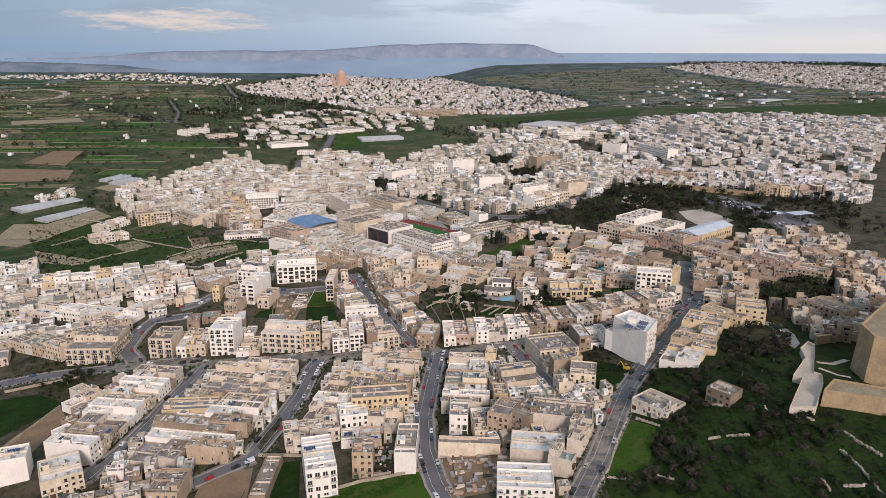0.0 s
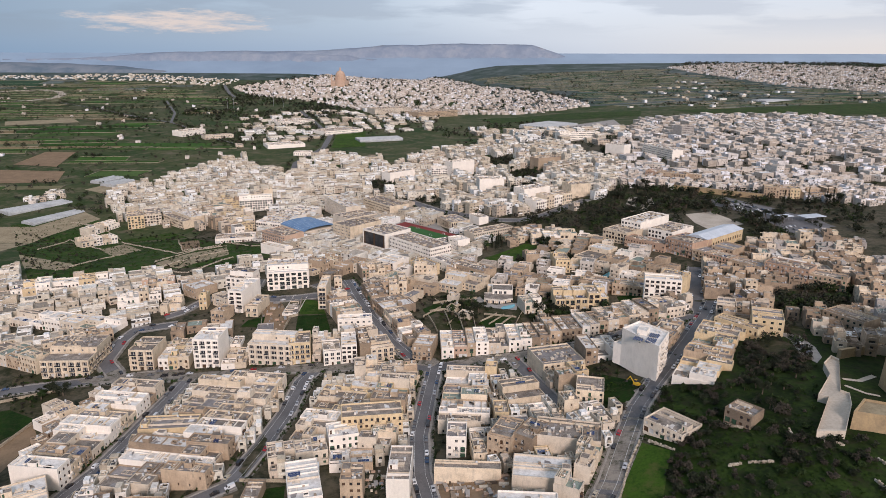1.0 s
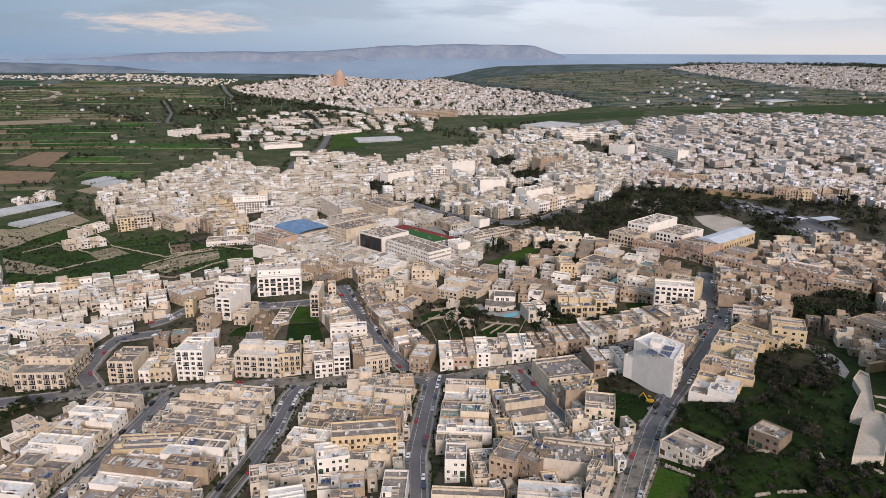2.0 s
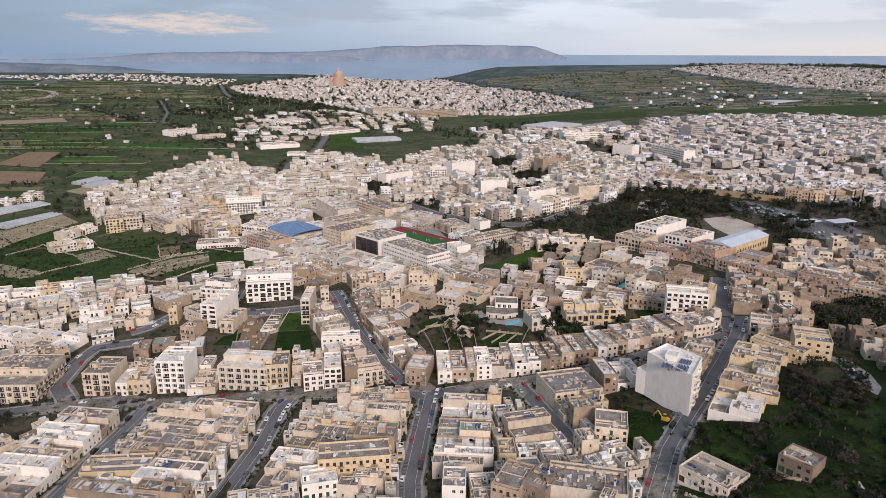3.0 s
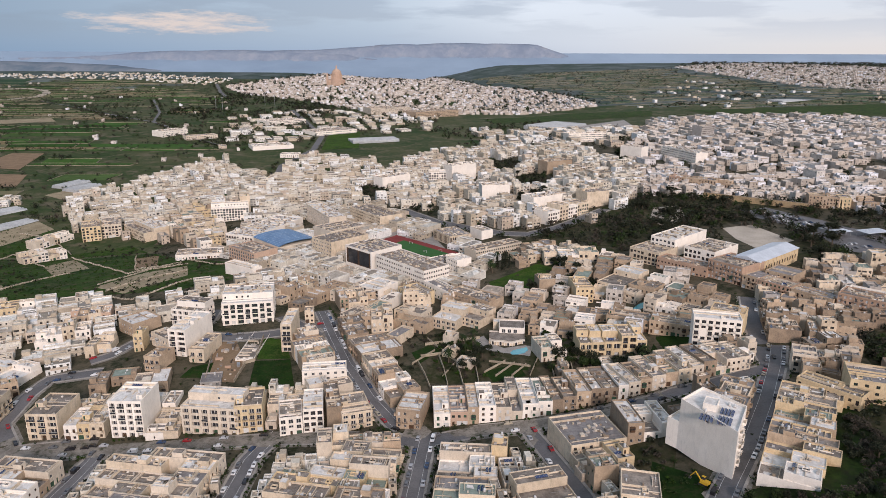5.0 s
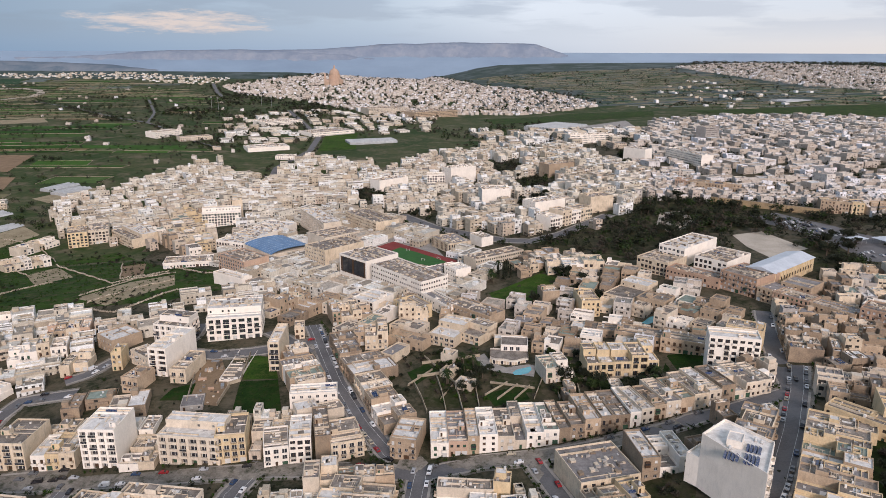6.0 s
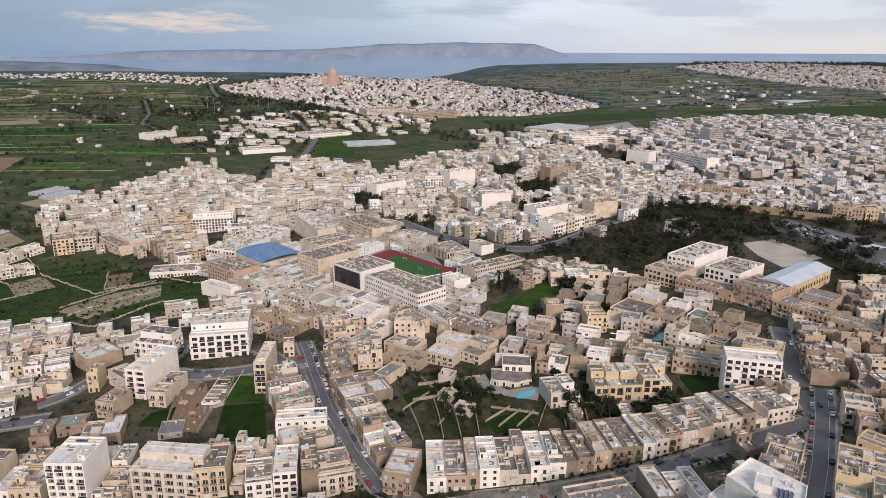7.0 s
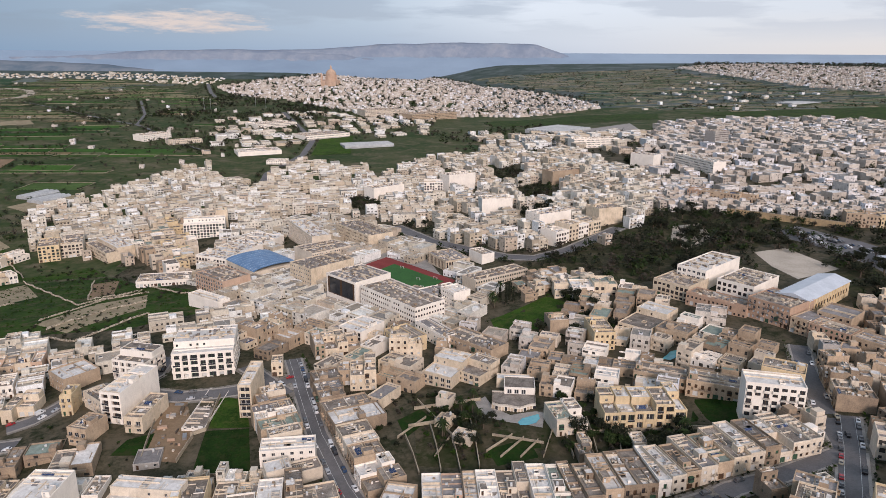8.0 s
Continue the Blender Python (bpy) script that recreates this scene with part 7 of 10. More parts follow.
house(-55.4, 577.0, -0.616, 18.1, 21.3, 9.0, 197, wall='white', top='whitewash', open_sides='f', style='flat', label='white house with a long blank side wall', check=False)
house(-27.1, 566.0, -0.944, 21.4, 15.9, 10.0, 198, wall='yellow', top='screed', open_sides='fr', style='old', label='yellow rendered corner house', check=False)
house(-9.6, 583.0, -0.985, 34.1, 11.1, 8.0, 199, wall='white', top='membrane', open_sides='f', style='plain', label='long white house with small square windows', check=False)
house(7.7, 560.2, -0.750, 35.8, 15.4, 8.0, 200, wall='stone', top='screed', open_sides='f', style='old', label='long honey stone terrace with a white roof room', check=False)
house(-3.1, 512.8, -0.481, 16.9, 25.4, 10.0, 201, wall='cream', top='whitewash', open_sides='f', style='flat', upper=0.5, label='cream stepped house with deep terraces', check=False)
house(14.9, 515.2, -0.651, 14.1, 19.0, 9.0, 202, wall='cream', top='screed', open_sides='f', style='flat', upper=0.5, label='cream stepped house beside a garden', check=False)
house(-68.8, 441.6, 0.14, 23.0, 10.5, 9.6, 206, wall='white', top='whitewash', open_sides='f', style='plain', label='broad white house with small windows', check=False)
house(110.4, 568.1, -0.737, 19.5, 38.0, 10.0, 207, wall='cream', top='screed', open_sides='f', style='flat', upper=0.4, label='cream house with stepped terraces above a pool', check=False)
house(102.4, 503.0, -0.435, 24.9, 13.4, 8.0, 208, wall='stone', top='screed', open_sides='f', style='old', label='long terrace of brown stone houses', check=False)
house(124.5, 490.4, -0.447, 24.1, 13.9, 8.0, 209, wall='stone', top='screed', open_sides='f', style='old', label='long terrace of brown stone houses', check=False)
greenhouse(-171.5, 1449.1, 0.356, 92.8, 43.9, 6.5, 140)
greenhouse(-515.7, 1050.6, 1.281, 46.2, 23.5, 5.2, 141)
greenhouse(-491.9, 1031.3, 1.225, 45.6, 23.7, 5.2, 142)
greenhouse(-554.3, 876.1, 0.967, 83.3, 30.0, 5.2, 143)
greenhouse(-498.3, 833.0, 1.121, 72.2, 24.0, 4.5, 182)
greenhouse(976.7, 2157.5, 0.431, 158.4, 58.2, 5.2, 144)
greenhouse(235.8, 1569.9, 0.84, 119.8, 83.2, 6.5, 145)
house(-338.8, 1356.8, 0.443, 73.5, 43.6, 7.4, 146, wall='white', top='whitewash', open_sides='', hut=False, rich=0.2, label='low white factory shed by the main road', name='factory', check=False)
house(-383.4, 1661.5, 0.73, 93.7, 56.3, 9.9, 147, wall='white', top='whitewash', open_sides='f', style='school', hut=False, rich=0.3, label='white factory with rows of windows', name='factory', check=False)
house(-257.7, 1530.9, 0.693, 99.4, 56.6, 8.6, 148, wall='white', top='membrane', open_sides='f', style='school', hut=False, rich=0.3, label='long white factory with a grey roof', name='factory', check=False)
house(-183.2, 1897.9, 0.458, 108.4, 58.0, 16.0, 149, wall='pale', top='membrane', open_sides='f', style='school', hut=False, rich=0.3, label='long pale-blue school at the village edge', name='factory', check=False)
house(-67.3, 1855.7, 0.664, 134.9, 56.9, 14.8, 150, wall='stone', top='screed', open_sides='f', style='school', hut=False, rich=0.3, label='long stone school at the village edge', name='factory', check=False)
house(-546.0, 1475.1, 1.009, 59.7, 32.5, 11.1, 151, wall='white', top='whitewash', open_sides='f', style='plain', label='large white farmhouse by the country road', check=False)
house(-489.7, 1447.6, 0.622, 60.4, 25.7, 7.4, 152, wall='pale', top='screed', open_sides='f', style='plain', label='row of pale sheds by the country road', check=False)
house(-276.4, 1294.5, 0.047, 31.7, 23.7, 6.2, 153, wall='white', top='whitewash', open_sides='f', style='plain', label='round white building by the junction', check=False)
house(-127.1, 241.6, 0.002, 13.4, 18.1, 9.9, 160, wall='stone', top='screed', open_sides='fr', label='stone house with a high parapet at the corner', check=False)
house(-181.3, 256.0, 0.556, 17.7, 20.1, 9.9, 161, wall='cream', top='whitewash', open_sides='fr', label='cream corner house with a white roof terrace', check=False)
excavator(99.8, 332.3, 2.328)
mast(-608.0, 2001.9, 31.2)
mast(-582.6, 1976.9, 31.2)
mast(-500.2, 2096.1, 31.2)
mast(-466.2, 2069.4, 31.2)
goal(-11.9, 693.7, -0.563)
goal(-26.1, 728.3, -0.563)
goal(1.2, 693.6, -0.563)
goal(-8.2, 673.3, 2.535)
house(436.8, 1294.3, 0.522, 31.9, 20.2, 24.7, 154, wall='grey', top='membrane', open_sides='f', style='school', hut=False, label='tall unfinished grey block wrapped in scaffolding', check=False)

# ---- rows of houses ----
row(-77.2, 284.7, -51.2, 292.3, 13.2, 7.9, 4, 17, open_sides='f', tones=('white', 'cream', 'pale'))
row(-174.2, 270.6, -160.2, 376.7, 27.0, 8.2, 14, 20)
row(-136.5, 374.7, -153.2, 279.4, 31.0, 8.2, 13, 21)
row(-102.1, 274.9, -88.3, 374.3, 30.9, 8.2, 13, 22, style='old')
row(-149.2, 278.3, -102.0, 282.2, 16.3, 8.2, 7, 23, open_sides='f')
row(-61.8, 366.1, -77.3, 284.8, 28.4, 8.2, 11, 24)
row(-21.5, 298.5, -12.8, 376.6, 28.3, 8.2, 11, 25)
row(3.7, 375.4, -1.1, 314.5, 25.7, 8.2, 8, 26)
row(4.7, 315.3, 34.0, 315.7, 14.8, 8.2, 4, 27, tones=('yellow', 'cream', 'stone'))
row(51.4, 238.9, 81.3, 297.4, 16.0, 8.2, 9, 28, tones=('cream', 'stone', 'pale', 'old'))
row(-49.5, 375.4, -13.5, 380.0, 14.8, 8.2, 5, 29, open_sides='b', street='b')
row(32.7, 376.0, 5.5, 380.2, 17.7, 8.2, 4, 30, open_sides='f')
row(153.6, 391.0, 115.2, 325.6, 24.0, 8.0, 10, 34, tones=('cream', 'pale', 'yellow', 'stone', 'cream', 'yellow', 'white'), check=False)
row(-175.0, 402.6, -149.2, 404.0, 20.7, 8.2, 4, 41, open_sides='f', tones=('cream', 'white', 'yellow'), vary=0.05, upper=0.0)
row(-80.2, 402.6, -72.8, 404.1, 17.6, 6.8, 1, 45, open_sides='f')
row(0.5, 402.0, 56.0, 404.6, 29.0, 7.6, 8, 51, open_sides='f', tones=('white', 'cream', 'white', 'pink', 'stone', 'white', 'pale'), vary=0.12, upper=0.35, tops=('whitewash', 'screed', 'greenish', 'whitewash', 'membrane'), check=False)
row(56.0, 404.7, 92.4, 409.9, 25.0, 7.4, 6, 52, open_sides='f', tones=('stone', 'pale', 'white', 'old', 'white', 'pale'), vary=0.1, upper=0.15, tops=('whitewash', 'screed', 'membrane', 'screed'), check=False)
row(92.6, 410.0, 157.0, 428.5, 23.0, 7.6, 10, 53, open_sides='f', tones=('pale', 'white', 'old', 'pale', 'cream', 'stone'), vary=0.1, upper=0.15, check=False)
row(126.7, 361.8, 160.9, 414.2, 17.7, 6.6, 7, 55, tones=('stone', 'cream', 'old', 'pale'), vary=0.1, upper=0.0, tops=('screed', 'screed', 'membrane'))
row(122.2, 396.3, 141.9, 401.4, 17.7, 7.9, 3, 56, tones=('old', 'stone'))
row(81.3, 368.2, 101.1, 370.6, 20.6, 6.8, 3, 57, open_sides='f', tones=('white', 'old', 'white'))
row(-41.7, 437.3, -75.8, 509.2, 23.9, 8.2, 10, 68, tones=('cream', 'white', 'stone', 'pale'))
row(-63.0, 513.0, -51.5, 485.0, 15.0, 8.2, 3, 214, tones=('old', 'stone', 'cream'), vary=0.15)
row(-51.0, 484.0, -40.6, 462.2, 27.0, 7.6, 2, 215, tones=('stone', 'old'), upper=0.0, vary=0.1)
row(-40.2, 461.4, -18.4, 414.0, 15.5, 8.8, 6, 216, style='flat', tones=('cream', 'stone', 'white', 'pale', 'yellow'), vary=0.2)
row(-89.9, 515.5, -63.7, 520.2, 20.7, 8.2, 4, 70, open_sides='f', tones=('cream', 'stone'))
row(-45.4, 506.1, -26.1, 508.3, 20.7, 8.2, 3, 72, open_sides='f', tones=('cream', 'stone'))
row(57.3, 455.8, 71.4, 458.7, 17.7, 7.9, 2, 75, open_sides='f', tones=('white', 'pale'))
row(78.6, 459.4, 115.0, 460.6, 20.0, 11.8, 5, 76, open_sides='f', style='loggia', tones=('yellow', 'cream', 'white', 'yellow'), vary=0, upper=0.4, check=False)
row(2.9, 545.5, 43.7, 538.1, 17.7, 8.5, 6, 82, open_sides='f', tones=('stone', 'white', 'old'))
row(-63.9, 545.3, -39.3, 553.5, 20.6, 8.7, 4, 83, open_sides='f', tones=('cream', 'stone', 'white'))
row(-22.1, 540.2, -3.9, 540.3, 17.8, 11.3, 2, 84, open_sides='f', tones=('yellow', 'cream'))
row(-107.4, 562.1, -87.0, 595.3, 16.9, 7.9, 5, 85, open_sides='f', tones=('cream', 'stone'))
row(-237.3, 529.4, -213.4, 537.5, 17.6, 7.9, 4, 86, open_sides='f', tones=('stone', 'pink', 'cream'))
row(-201.3, 521.9, -156.5, 486.1, 19.8, 8.2, 3, 87, open_sides='f', tones=('cream', 'pale', 'stone'))
row(-199.6, 470.8, -177.9, 489.7, 19.4, 8.2, 4, 88, open_sides='f', tones=('stone', 'cream'))
row(-317.8, 487.0, -229.4, 456.8, 17.6, 8.2, 6, 89, open_sides='f')
row(-255.8, 423.8, -217.5, 453.0, 18.2, 8.7, 6, 90, open_sides='f', style='flat', tones=('white', 'cream', 'stone'))
row(-303.9, 433.0, -253.3, 407.9, 20.3, 8.2, 4, 92, open_sides='f')
row(-343.8, 533.6, -278.4, 560.0, 17.4, 8.7, 7, 93, open_sides='f', tones=('white', 'yellow', 'white', 'cream'))
row(-218.2, 454.5, -193.2, 453.0, 16.3, 8.2, 2, 94, open_sides='f', tones=('stone',))
row(-186.7, 456.5, -154.5, 458.7, 14.7, 5.6, 2, 95, open_sides='f', tones=('pale',))
row(-205.2, 485.9, -172.0, 489.7, 17.7, 7.9, 5, 96, open_sides='f')
row(-243.3, 500.4, -214.3, 511.7, 17.4, 8.2, 4, 97, open_sides='f', tones=('white', 'cream'))
row(-388.9, 733.3, -364.0, 763.5, 17.2, 8.7, 5, 117, open_sides='f', style='flat', tones=('white', 'pale', 'cream', 'white'), vary=0.1, check=False)
row(-408.5, 788.2, -390.5, 828.3, 15.9, 8.7, 6, 118, open_sides='f', style='flat', tones=('white', 'cream', 'pale'), vary=0.1, check=False)
row(103.2, 755.6, 148.6, 791.4, 20.0, 12.4, 4, 133, open_sides='fr', style='flat', tones=('cream', 'white', 'cream'))
row(83.3, 626.4, 123.9, 626.5, 20.7, 8.7, 3, 134, open_sides='f', style='flat', tones=('white', 'cream'))
row(114.9, 562.3, 140.4, 568.5, 17.7, 11.3, 4, 135, open_sides='f', style='flat', tones=('cream', 'white'))
row(53.3, 346.1, 59.8, 311.8, 18.1, 8.7, 4, 58, open_sides='f', tones=('cream', 'stone'))
row(189.5, 501.6, 173.7, 449.5, 20.9, 8.7, 7, 155, open_sides='f', tones=('old', 'stone', 'pale', 'old'))
row(184.6, 462.9, 204.1, 455.4, 20.4, 8.7, 4, 156, open_sides='f', tones=('old', 'stone', 'pale', 'old'))
row(189.9, 509.9, 194.9, 445.6, 18.0, 8.7, 7, 158, open_sides='f', tones=('old', 'stone'))
row(262.0, 902.0, 316.0, 862.0, 18.0, 12.5, 5, 210, open_sides='f', tones=('stone', 'rust', 'stone'), vary=0.12)
row(366.0, 790.0, 402.0, 779.0, 17.0, 11.5, 3, 211, open_sides='f', tones=('yellow', 'stone'), vary=0.1)
row(404.0, 780.0, 446.0, 784.0, 17.0, 9.5, 3, 212, open_sides='f', tones=('stone', 'old'), vary=0.1)
retaining_wall([(246.0, 881.0), (283.0, 838.0), (327.0, 806.0), (362.0, 781.0)], 6.0)
bus_shelter(329.0, 668.0, 0.35, 17.0, 10.0)
bus_shelter(352.0, 664.0, 0.3, 24.0, 13.0)

# ---- houses in the free plots of the near town ----
infill([(-186.3, 263.2), (-188.0, 291.1), (-181.7, 354.6), (-158.2, 381.3), (-148.1, 380.0), (-163.7, 264.9)], 1.016, 201)
infill([(-160.7, 266.8), (-143.6, 379.4), (-77.4, 376.5), (-84.2, 279.7), (-125.7, 268.1)], 0.115, 202)
infill([(-75.2, 274.8), (-66.9, 375.9), (-4.8, 373.8), (-12.2, 292.1)], 0.115, 203)
infill([(0.4, 285.2), (3.6, 368.3), (39.4, 373.1), (60.4, 297.9), (85.2, 298.7), (51.8, 232.6), (3.9, 236.6)], 0.115, 204)
infill([(40.6, 371.1), (59.5, 381.3), (105.9, 385.9), (141.7, 399.9), (153.5, 405.9), (123.1, 353.9), (110.3, 384.0), (79.1, 358.5), (76.0, 328.9), (54.1, 348.7)], 0.287, 205)
infill([(-189.6, 392.1), (-199.2, 424.7), (-137.3, 450.2), (-113.8, 395.6), (-149.1, 386.5)], 0.058, 206)
infill([(-114.2, 393.0), (-123.2, 423.1), (-88.9, 432.0), (-65.0, 447.8), (-28.7, 395.1), (-70.3, 389.2)], 0.115, 207)
infill([(-201.6, 308.3), (-222.2, 359.4), (-191.5, 381.3), (-158.2, 381.3), (-178.5, 350.7), (-182.0, 290.3)], 1.016, 211)
infill([(-159.7, 256.9), (-148.9, 279.0), (-114.6, 262.6), (-125.1, 241.2), (-164.9, 242.8)], 0.399, 212)
infill([(-114.9, 259.6), (-95.1, 270.7), (-87.3, 261.2), (-96.6, 242.2), (-114.8, 239.6)], 0.399, 213)
infill([(63.7, 334.5), (75.4, 336.0), (87.7, 317.0), (77.4, 289.3), (63.6, 276.1), (54.3, 292.9)], 0.287, 214)
infill([(24.3, 346.7), (55.7, 358.8), (63.7, 334.5), (54.3, 292.9), (63.6, 276.1), (50.8, 256.1), (21.7, 261.6)], 0.23, 215)
infill([(198.8, 501.4), (225.0, 500.1), (195.5, 432.5), (180.3, 444.9)], -0.563, 216, height=(5.5, 8.8), size=(6, 9))
infill([(124.5, 420.7), (157.3, 435.4), (153.4, 415.4), (123.3, 403.5)], 0.343, 217, height=(4.4, 6.6), size=(5.5, 8))

take([(125.5, 531.0), (131.0, 528.0), (141.0, 540.0), (133.0, 542.5)])
infill([(-9.0, 440.0), (26.0, 437.0), (27.0, 476.0), (24.0, 500.0), (-9.0, 501.0)], -0.45, 218, height=(3.2, 6.4), size=(5, 9), fill=0.02)
infill([(60.0, 437.0), (118.0, 437.0), (116.0, 457.0), (60.0, 457.0)], 0.1, 219, height=(2.8, 4.6), size=(4, 7), fill=0.03)
# ---- farther parts of the town and the villages beyond ----
district([(-101.7, 552.2), (-74.7, 604.7), (-8.1, 586.4), (45.1, 553.0), (41.1, 506.6), (0.5, 509.9), (-26.5, 488.5), (-56.5, 501.7), (-73.3, 526.9)], -0.55, 21, 'stone and cream houses round small courts', loose=True, rich=1.6, apart=('cream', 'pale', 'stone', 'white', 'cream', 'old', 'pale', 'stone'), size=(9, 15), height=(5, 8.5), fill=0.88)
district([(153.8, 571.5), (178.9, 559.3), (199.1, 532.7), (190.6, 506.5), (163.6, 508.7), (132.3, 515.1), (122.9, 546.2), (132.3, 568.0)], -0.72, 72, 'stone and white houses below the palace', loose=True, rich=1.7, apart=('stone', 'white', 'cream', 'old', 'pale', 'stone', 'white'), size=(8, 14), height=(5.5, 8.8), fill=0.9)
district([(44.3, 544.3), (110.5, 532.8), (169.5, 522.7), (154.1, 492.4), (124.8, 485.6), (79.9, 486.6), (55.7, 487.1)], -0.33, 22, 'old stone houses with walled yards', loose=True, rich=1.6, apart=('stone', 'old', 'pale', 'cream', 'stone', 'old', 'white'), size=(8, 14), height=(4.5, 8), fill=0.86)
district([(-344.2, 408.8), (-434.1, 538.0), (-369.8, 592.4), (-245.5, 592.4), (-168.9, 554.5), (-161.3, 496.1), (-187.7, 459.1), (-224.5, 457.7), (-211.3, 397.9)], 0.454, 23, "cream and stone terraced houses at the town's edge", loose=True, rich=1.5, size=(9, 16), height=(5, 8.5), fill=0.88)
district([(-231.0, 468.0), (-299.4, 561.7), (-265.2, 573.0), (-225.4, 577.7), (-174.3, 528.0), (-165.4, 496.7), (-190.1, 479.7), (-198.6, 467.1)], 0.343, 24, 'stone terraced houses beside the fields', loose=True, rich=1.5, apart=('cream', 'pale', 'stone', 'white', 'cream', 'old', 'pale', 'stone'), size=(9, 16), height=(5, 8.5), fill=0.88)
district([(-187.3, 449.5), (-165.8, 480.7), (-115.1, 445.9), (-99.6, 420.1), (-169.3, 421.7)], 0.23, 25, 'cream houses behind the flats', loose=True, apart=('cream', 'pale', 'stone', 'white', 'cream', 'old', 'pale', 'stone'), size=(9, 16), height=(5, 8.5), fill=0.88)
district([(194.3, 460.9), (326.7, 474.3), (349.0, 428.9), (299.2, 359.7), (206.4, 348.1), (214.1, 384.6), (211.5, 437.3)], -0.343, 26, 'stone houses above the castle slope', loose=True, height=(6.1, 9.4), rich=1.6, size=(6.5, 11), fill=0.8, courts=0.1, apart=('old', 'stone', 'old', 'pale', 'old', 'cream', 'grey'))
district([(204.0, 547.7), (306.2, 557.8), (394.1, 491.9), (349.0, 428.9), (282.3, 459.8), (194.3, 460.9)], -0.173, 27, 'old stone houses and convents of the upper town', loose=True, height=(6.6, 9.9), rich=1.5, size=(7, 12), fill=0.9, apart=('old', 'stone', 'old', 'pale', 'old', 'cream', 'grey'))
district([(66.7, 433.6), (111.1, 431.2), (142.8, 453.6), (187.5, 474.8), (184.1, 446.9), (160.7, 432.9), (111.6, 426.3), (75.5, 413.6)], 0.343, 28, 'old stone houses behind the street fronts', loose=True, height=(5.5, 8.8), size=(6, 9), apart=('stone', 'old', 'pale', 'cream', 'stone', 'old', 'white'))
district([(-187.6, 265.0), (-189.4, 293.1), (-183.0, 357.0), (-159.4, 383.8), (-149.1, 382.7), (-164.9, 266.8)], 1.016, 31, 'sheds and low rooms in the yards behind houses', loose=True, height=(3.5, 7.2), size=(3.8, 6.5), courts=0.0)
district([(-161.8, 268.6), (-144.6, 381.9), (-78.1, 379.2), (-84.8, 281.7), (-123.1, 260.7)], 0.173, 32, 'sheds and low rooms in the yards behind houses', loose=True, height=(3.5, 7.2), size=(3.8, 6.5), courts=0.0)
district([(-75.7, 276.7), (-67.5, 378.6), (-4.9, 376.7), (-12.3, 294.1)], 0.115, 33, 'sheds and low rooms in the yards behind houses', loose=True, height=(3.5, 7.2), size=(3.8, 6.5), courts=0.0)
district([(0.4, 287.2), (3.7, 371.0), (39.7, 375.8), (60.8, 300.0), (85.8, 300.8), (52.2, 234.0), (27.0, 235.2), (28.6, 282.4)], 0.115, 34, 'sheds and low rooms in the yards behind houses', loose=True, height=(3.5, 7.2), size=(3.8, 6.5), courts=0.0)
district([(40.9, 373.2), (59.9, 383.4), (106.7, 388.2), (143.1, 403.2), (155.1, 409.2), (124.1, 356.0), (111.2, 386.2), (79.7, 360.6), (76.6, 330.6), (54.4, 350.6)], 0.287, 35, 'sheds and low rooms in the yards behind houses', loose=True, height=(3.5, 7.2), size=(3.8, 6.5), courts=0.0)
district([(-197.4, 426.3), (-138.0, 452.0), (-122.4, 419.9), (-92.5, 445.8), (-66.5, 456.4), (-34.5, 397.8), (-71.6, 394.2), (-116.2, 398.1), (-179.6, 393.3)], 0.058, 36, 'sheds and low rooms in the yards behind houses', loose=True, height=(3.5, 7.2), size=(3.8, 6.5), courts=0.0)
district([(48.6, 435.4), (111.1, 431.2), (142.8, 453.6), (187.5, 474.8), (177.6, 447.8), (102.6, 406.7), (53.3, 408.1)], 0.343, 37, 'sheds and low rooms in the yards behind houses', loose=True, height=(3.5, 7.2), size=(3.8, 6.5), courts=0.0)
district([(201.7, 531.7), (249.5, 529.0), (211.6, 456.9), (186.9, 469.3)], -0.343, 61, 'old stone houses on the higher street', loose=True, height=(5.0, 8.2), size=(6, 10), rich=1.6, apart=('stone', 'old', 'pale', 'cream', 'stone', 'old', 'white'))
district([(58.8, 682.8), (94.2, 692.4), (119.9, 662.0), (110.1, 616.3), (82.0, 614.3), (59.9, 632.5)], 0.343, 62, 'cream house and ruined walls beside the garden', loose=True, height=(4.4, 8.2), size=(8, 13), rich=1.5, fill=0.7, apart=('cream', 'pale', 'stone', 'white', 'cream', 'old', 'pale', 'stone'))
district([(359.4, 884.1), (520.7, 823.3), (459.6, 731.0), (403.1, 763.0), (336.1, 828.7)], 0.115, 63, 'old stone houses above the bus station', loose=True, height=(5.5, 8.8), wall=TOWN_OLD)
district([(-299.5, 834.8), (-302.2, 951.7), (-259.8, 921.0), (-209.5, 765.3), (-223.0, 741.2)], 0.563, 64, 'cream blocks of flats with balconies by the fields', loose=True, height=(9.9, 13.2), size=(10, 14), rich=1.3, apart=('cream', 'pale', 'stone', 'white', 'cream', 'pale', 'yellow', 'white'))
district([(-623.7, 798.9), (-2023.3, 2518.1), (-1351.3, 3000.8), (-645.5, 2307.2), (-257.7, 1394.7), (-379.6, 1306.7), (-476.2, 999.4), (-467.7, 863.6)], 0.23, 65, 'scattered farm sheds on the plain', loose=False, height=(3.9, 5.5), size=(6, 11), fill=0.006, windows=0.5, wall=TOWN_OLD)
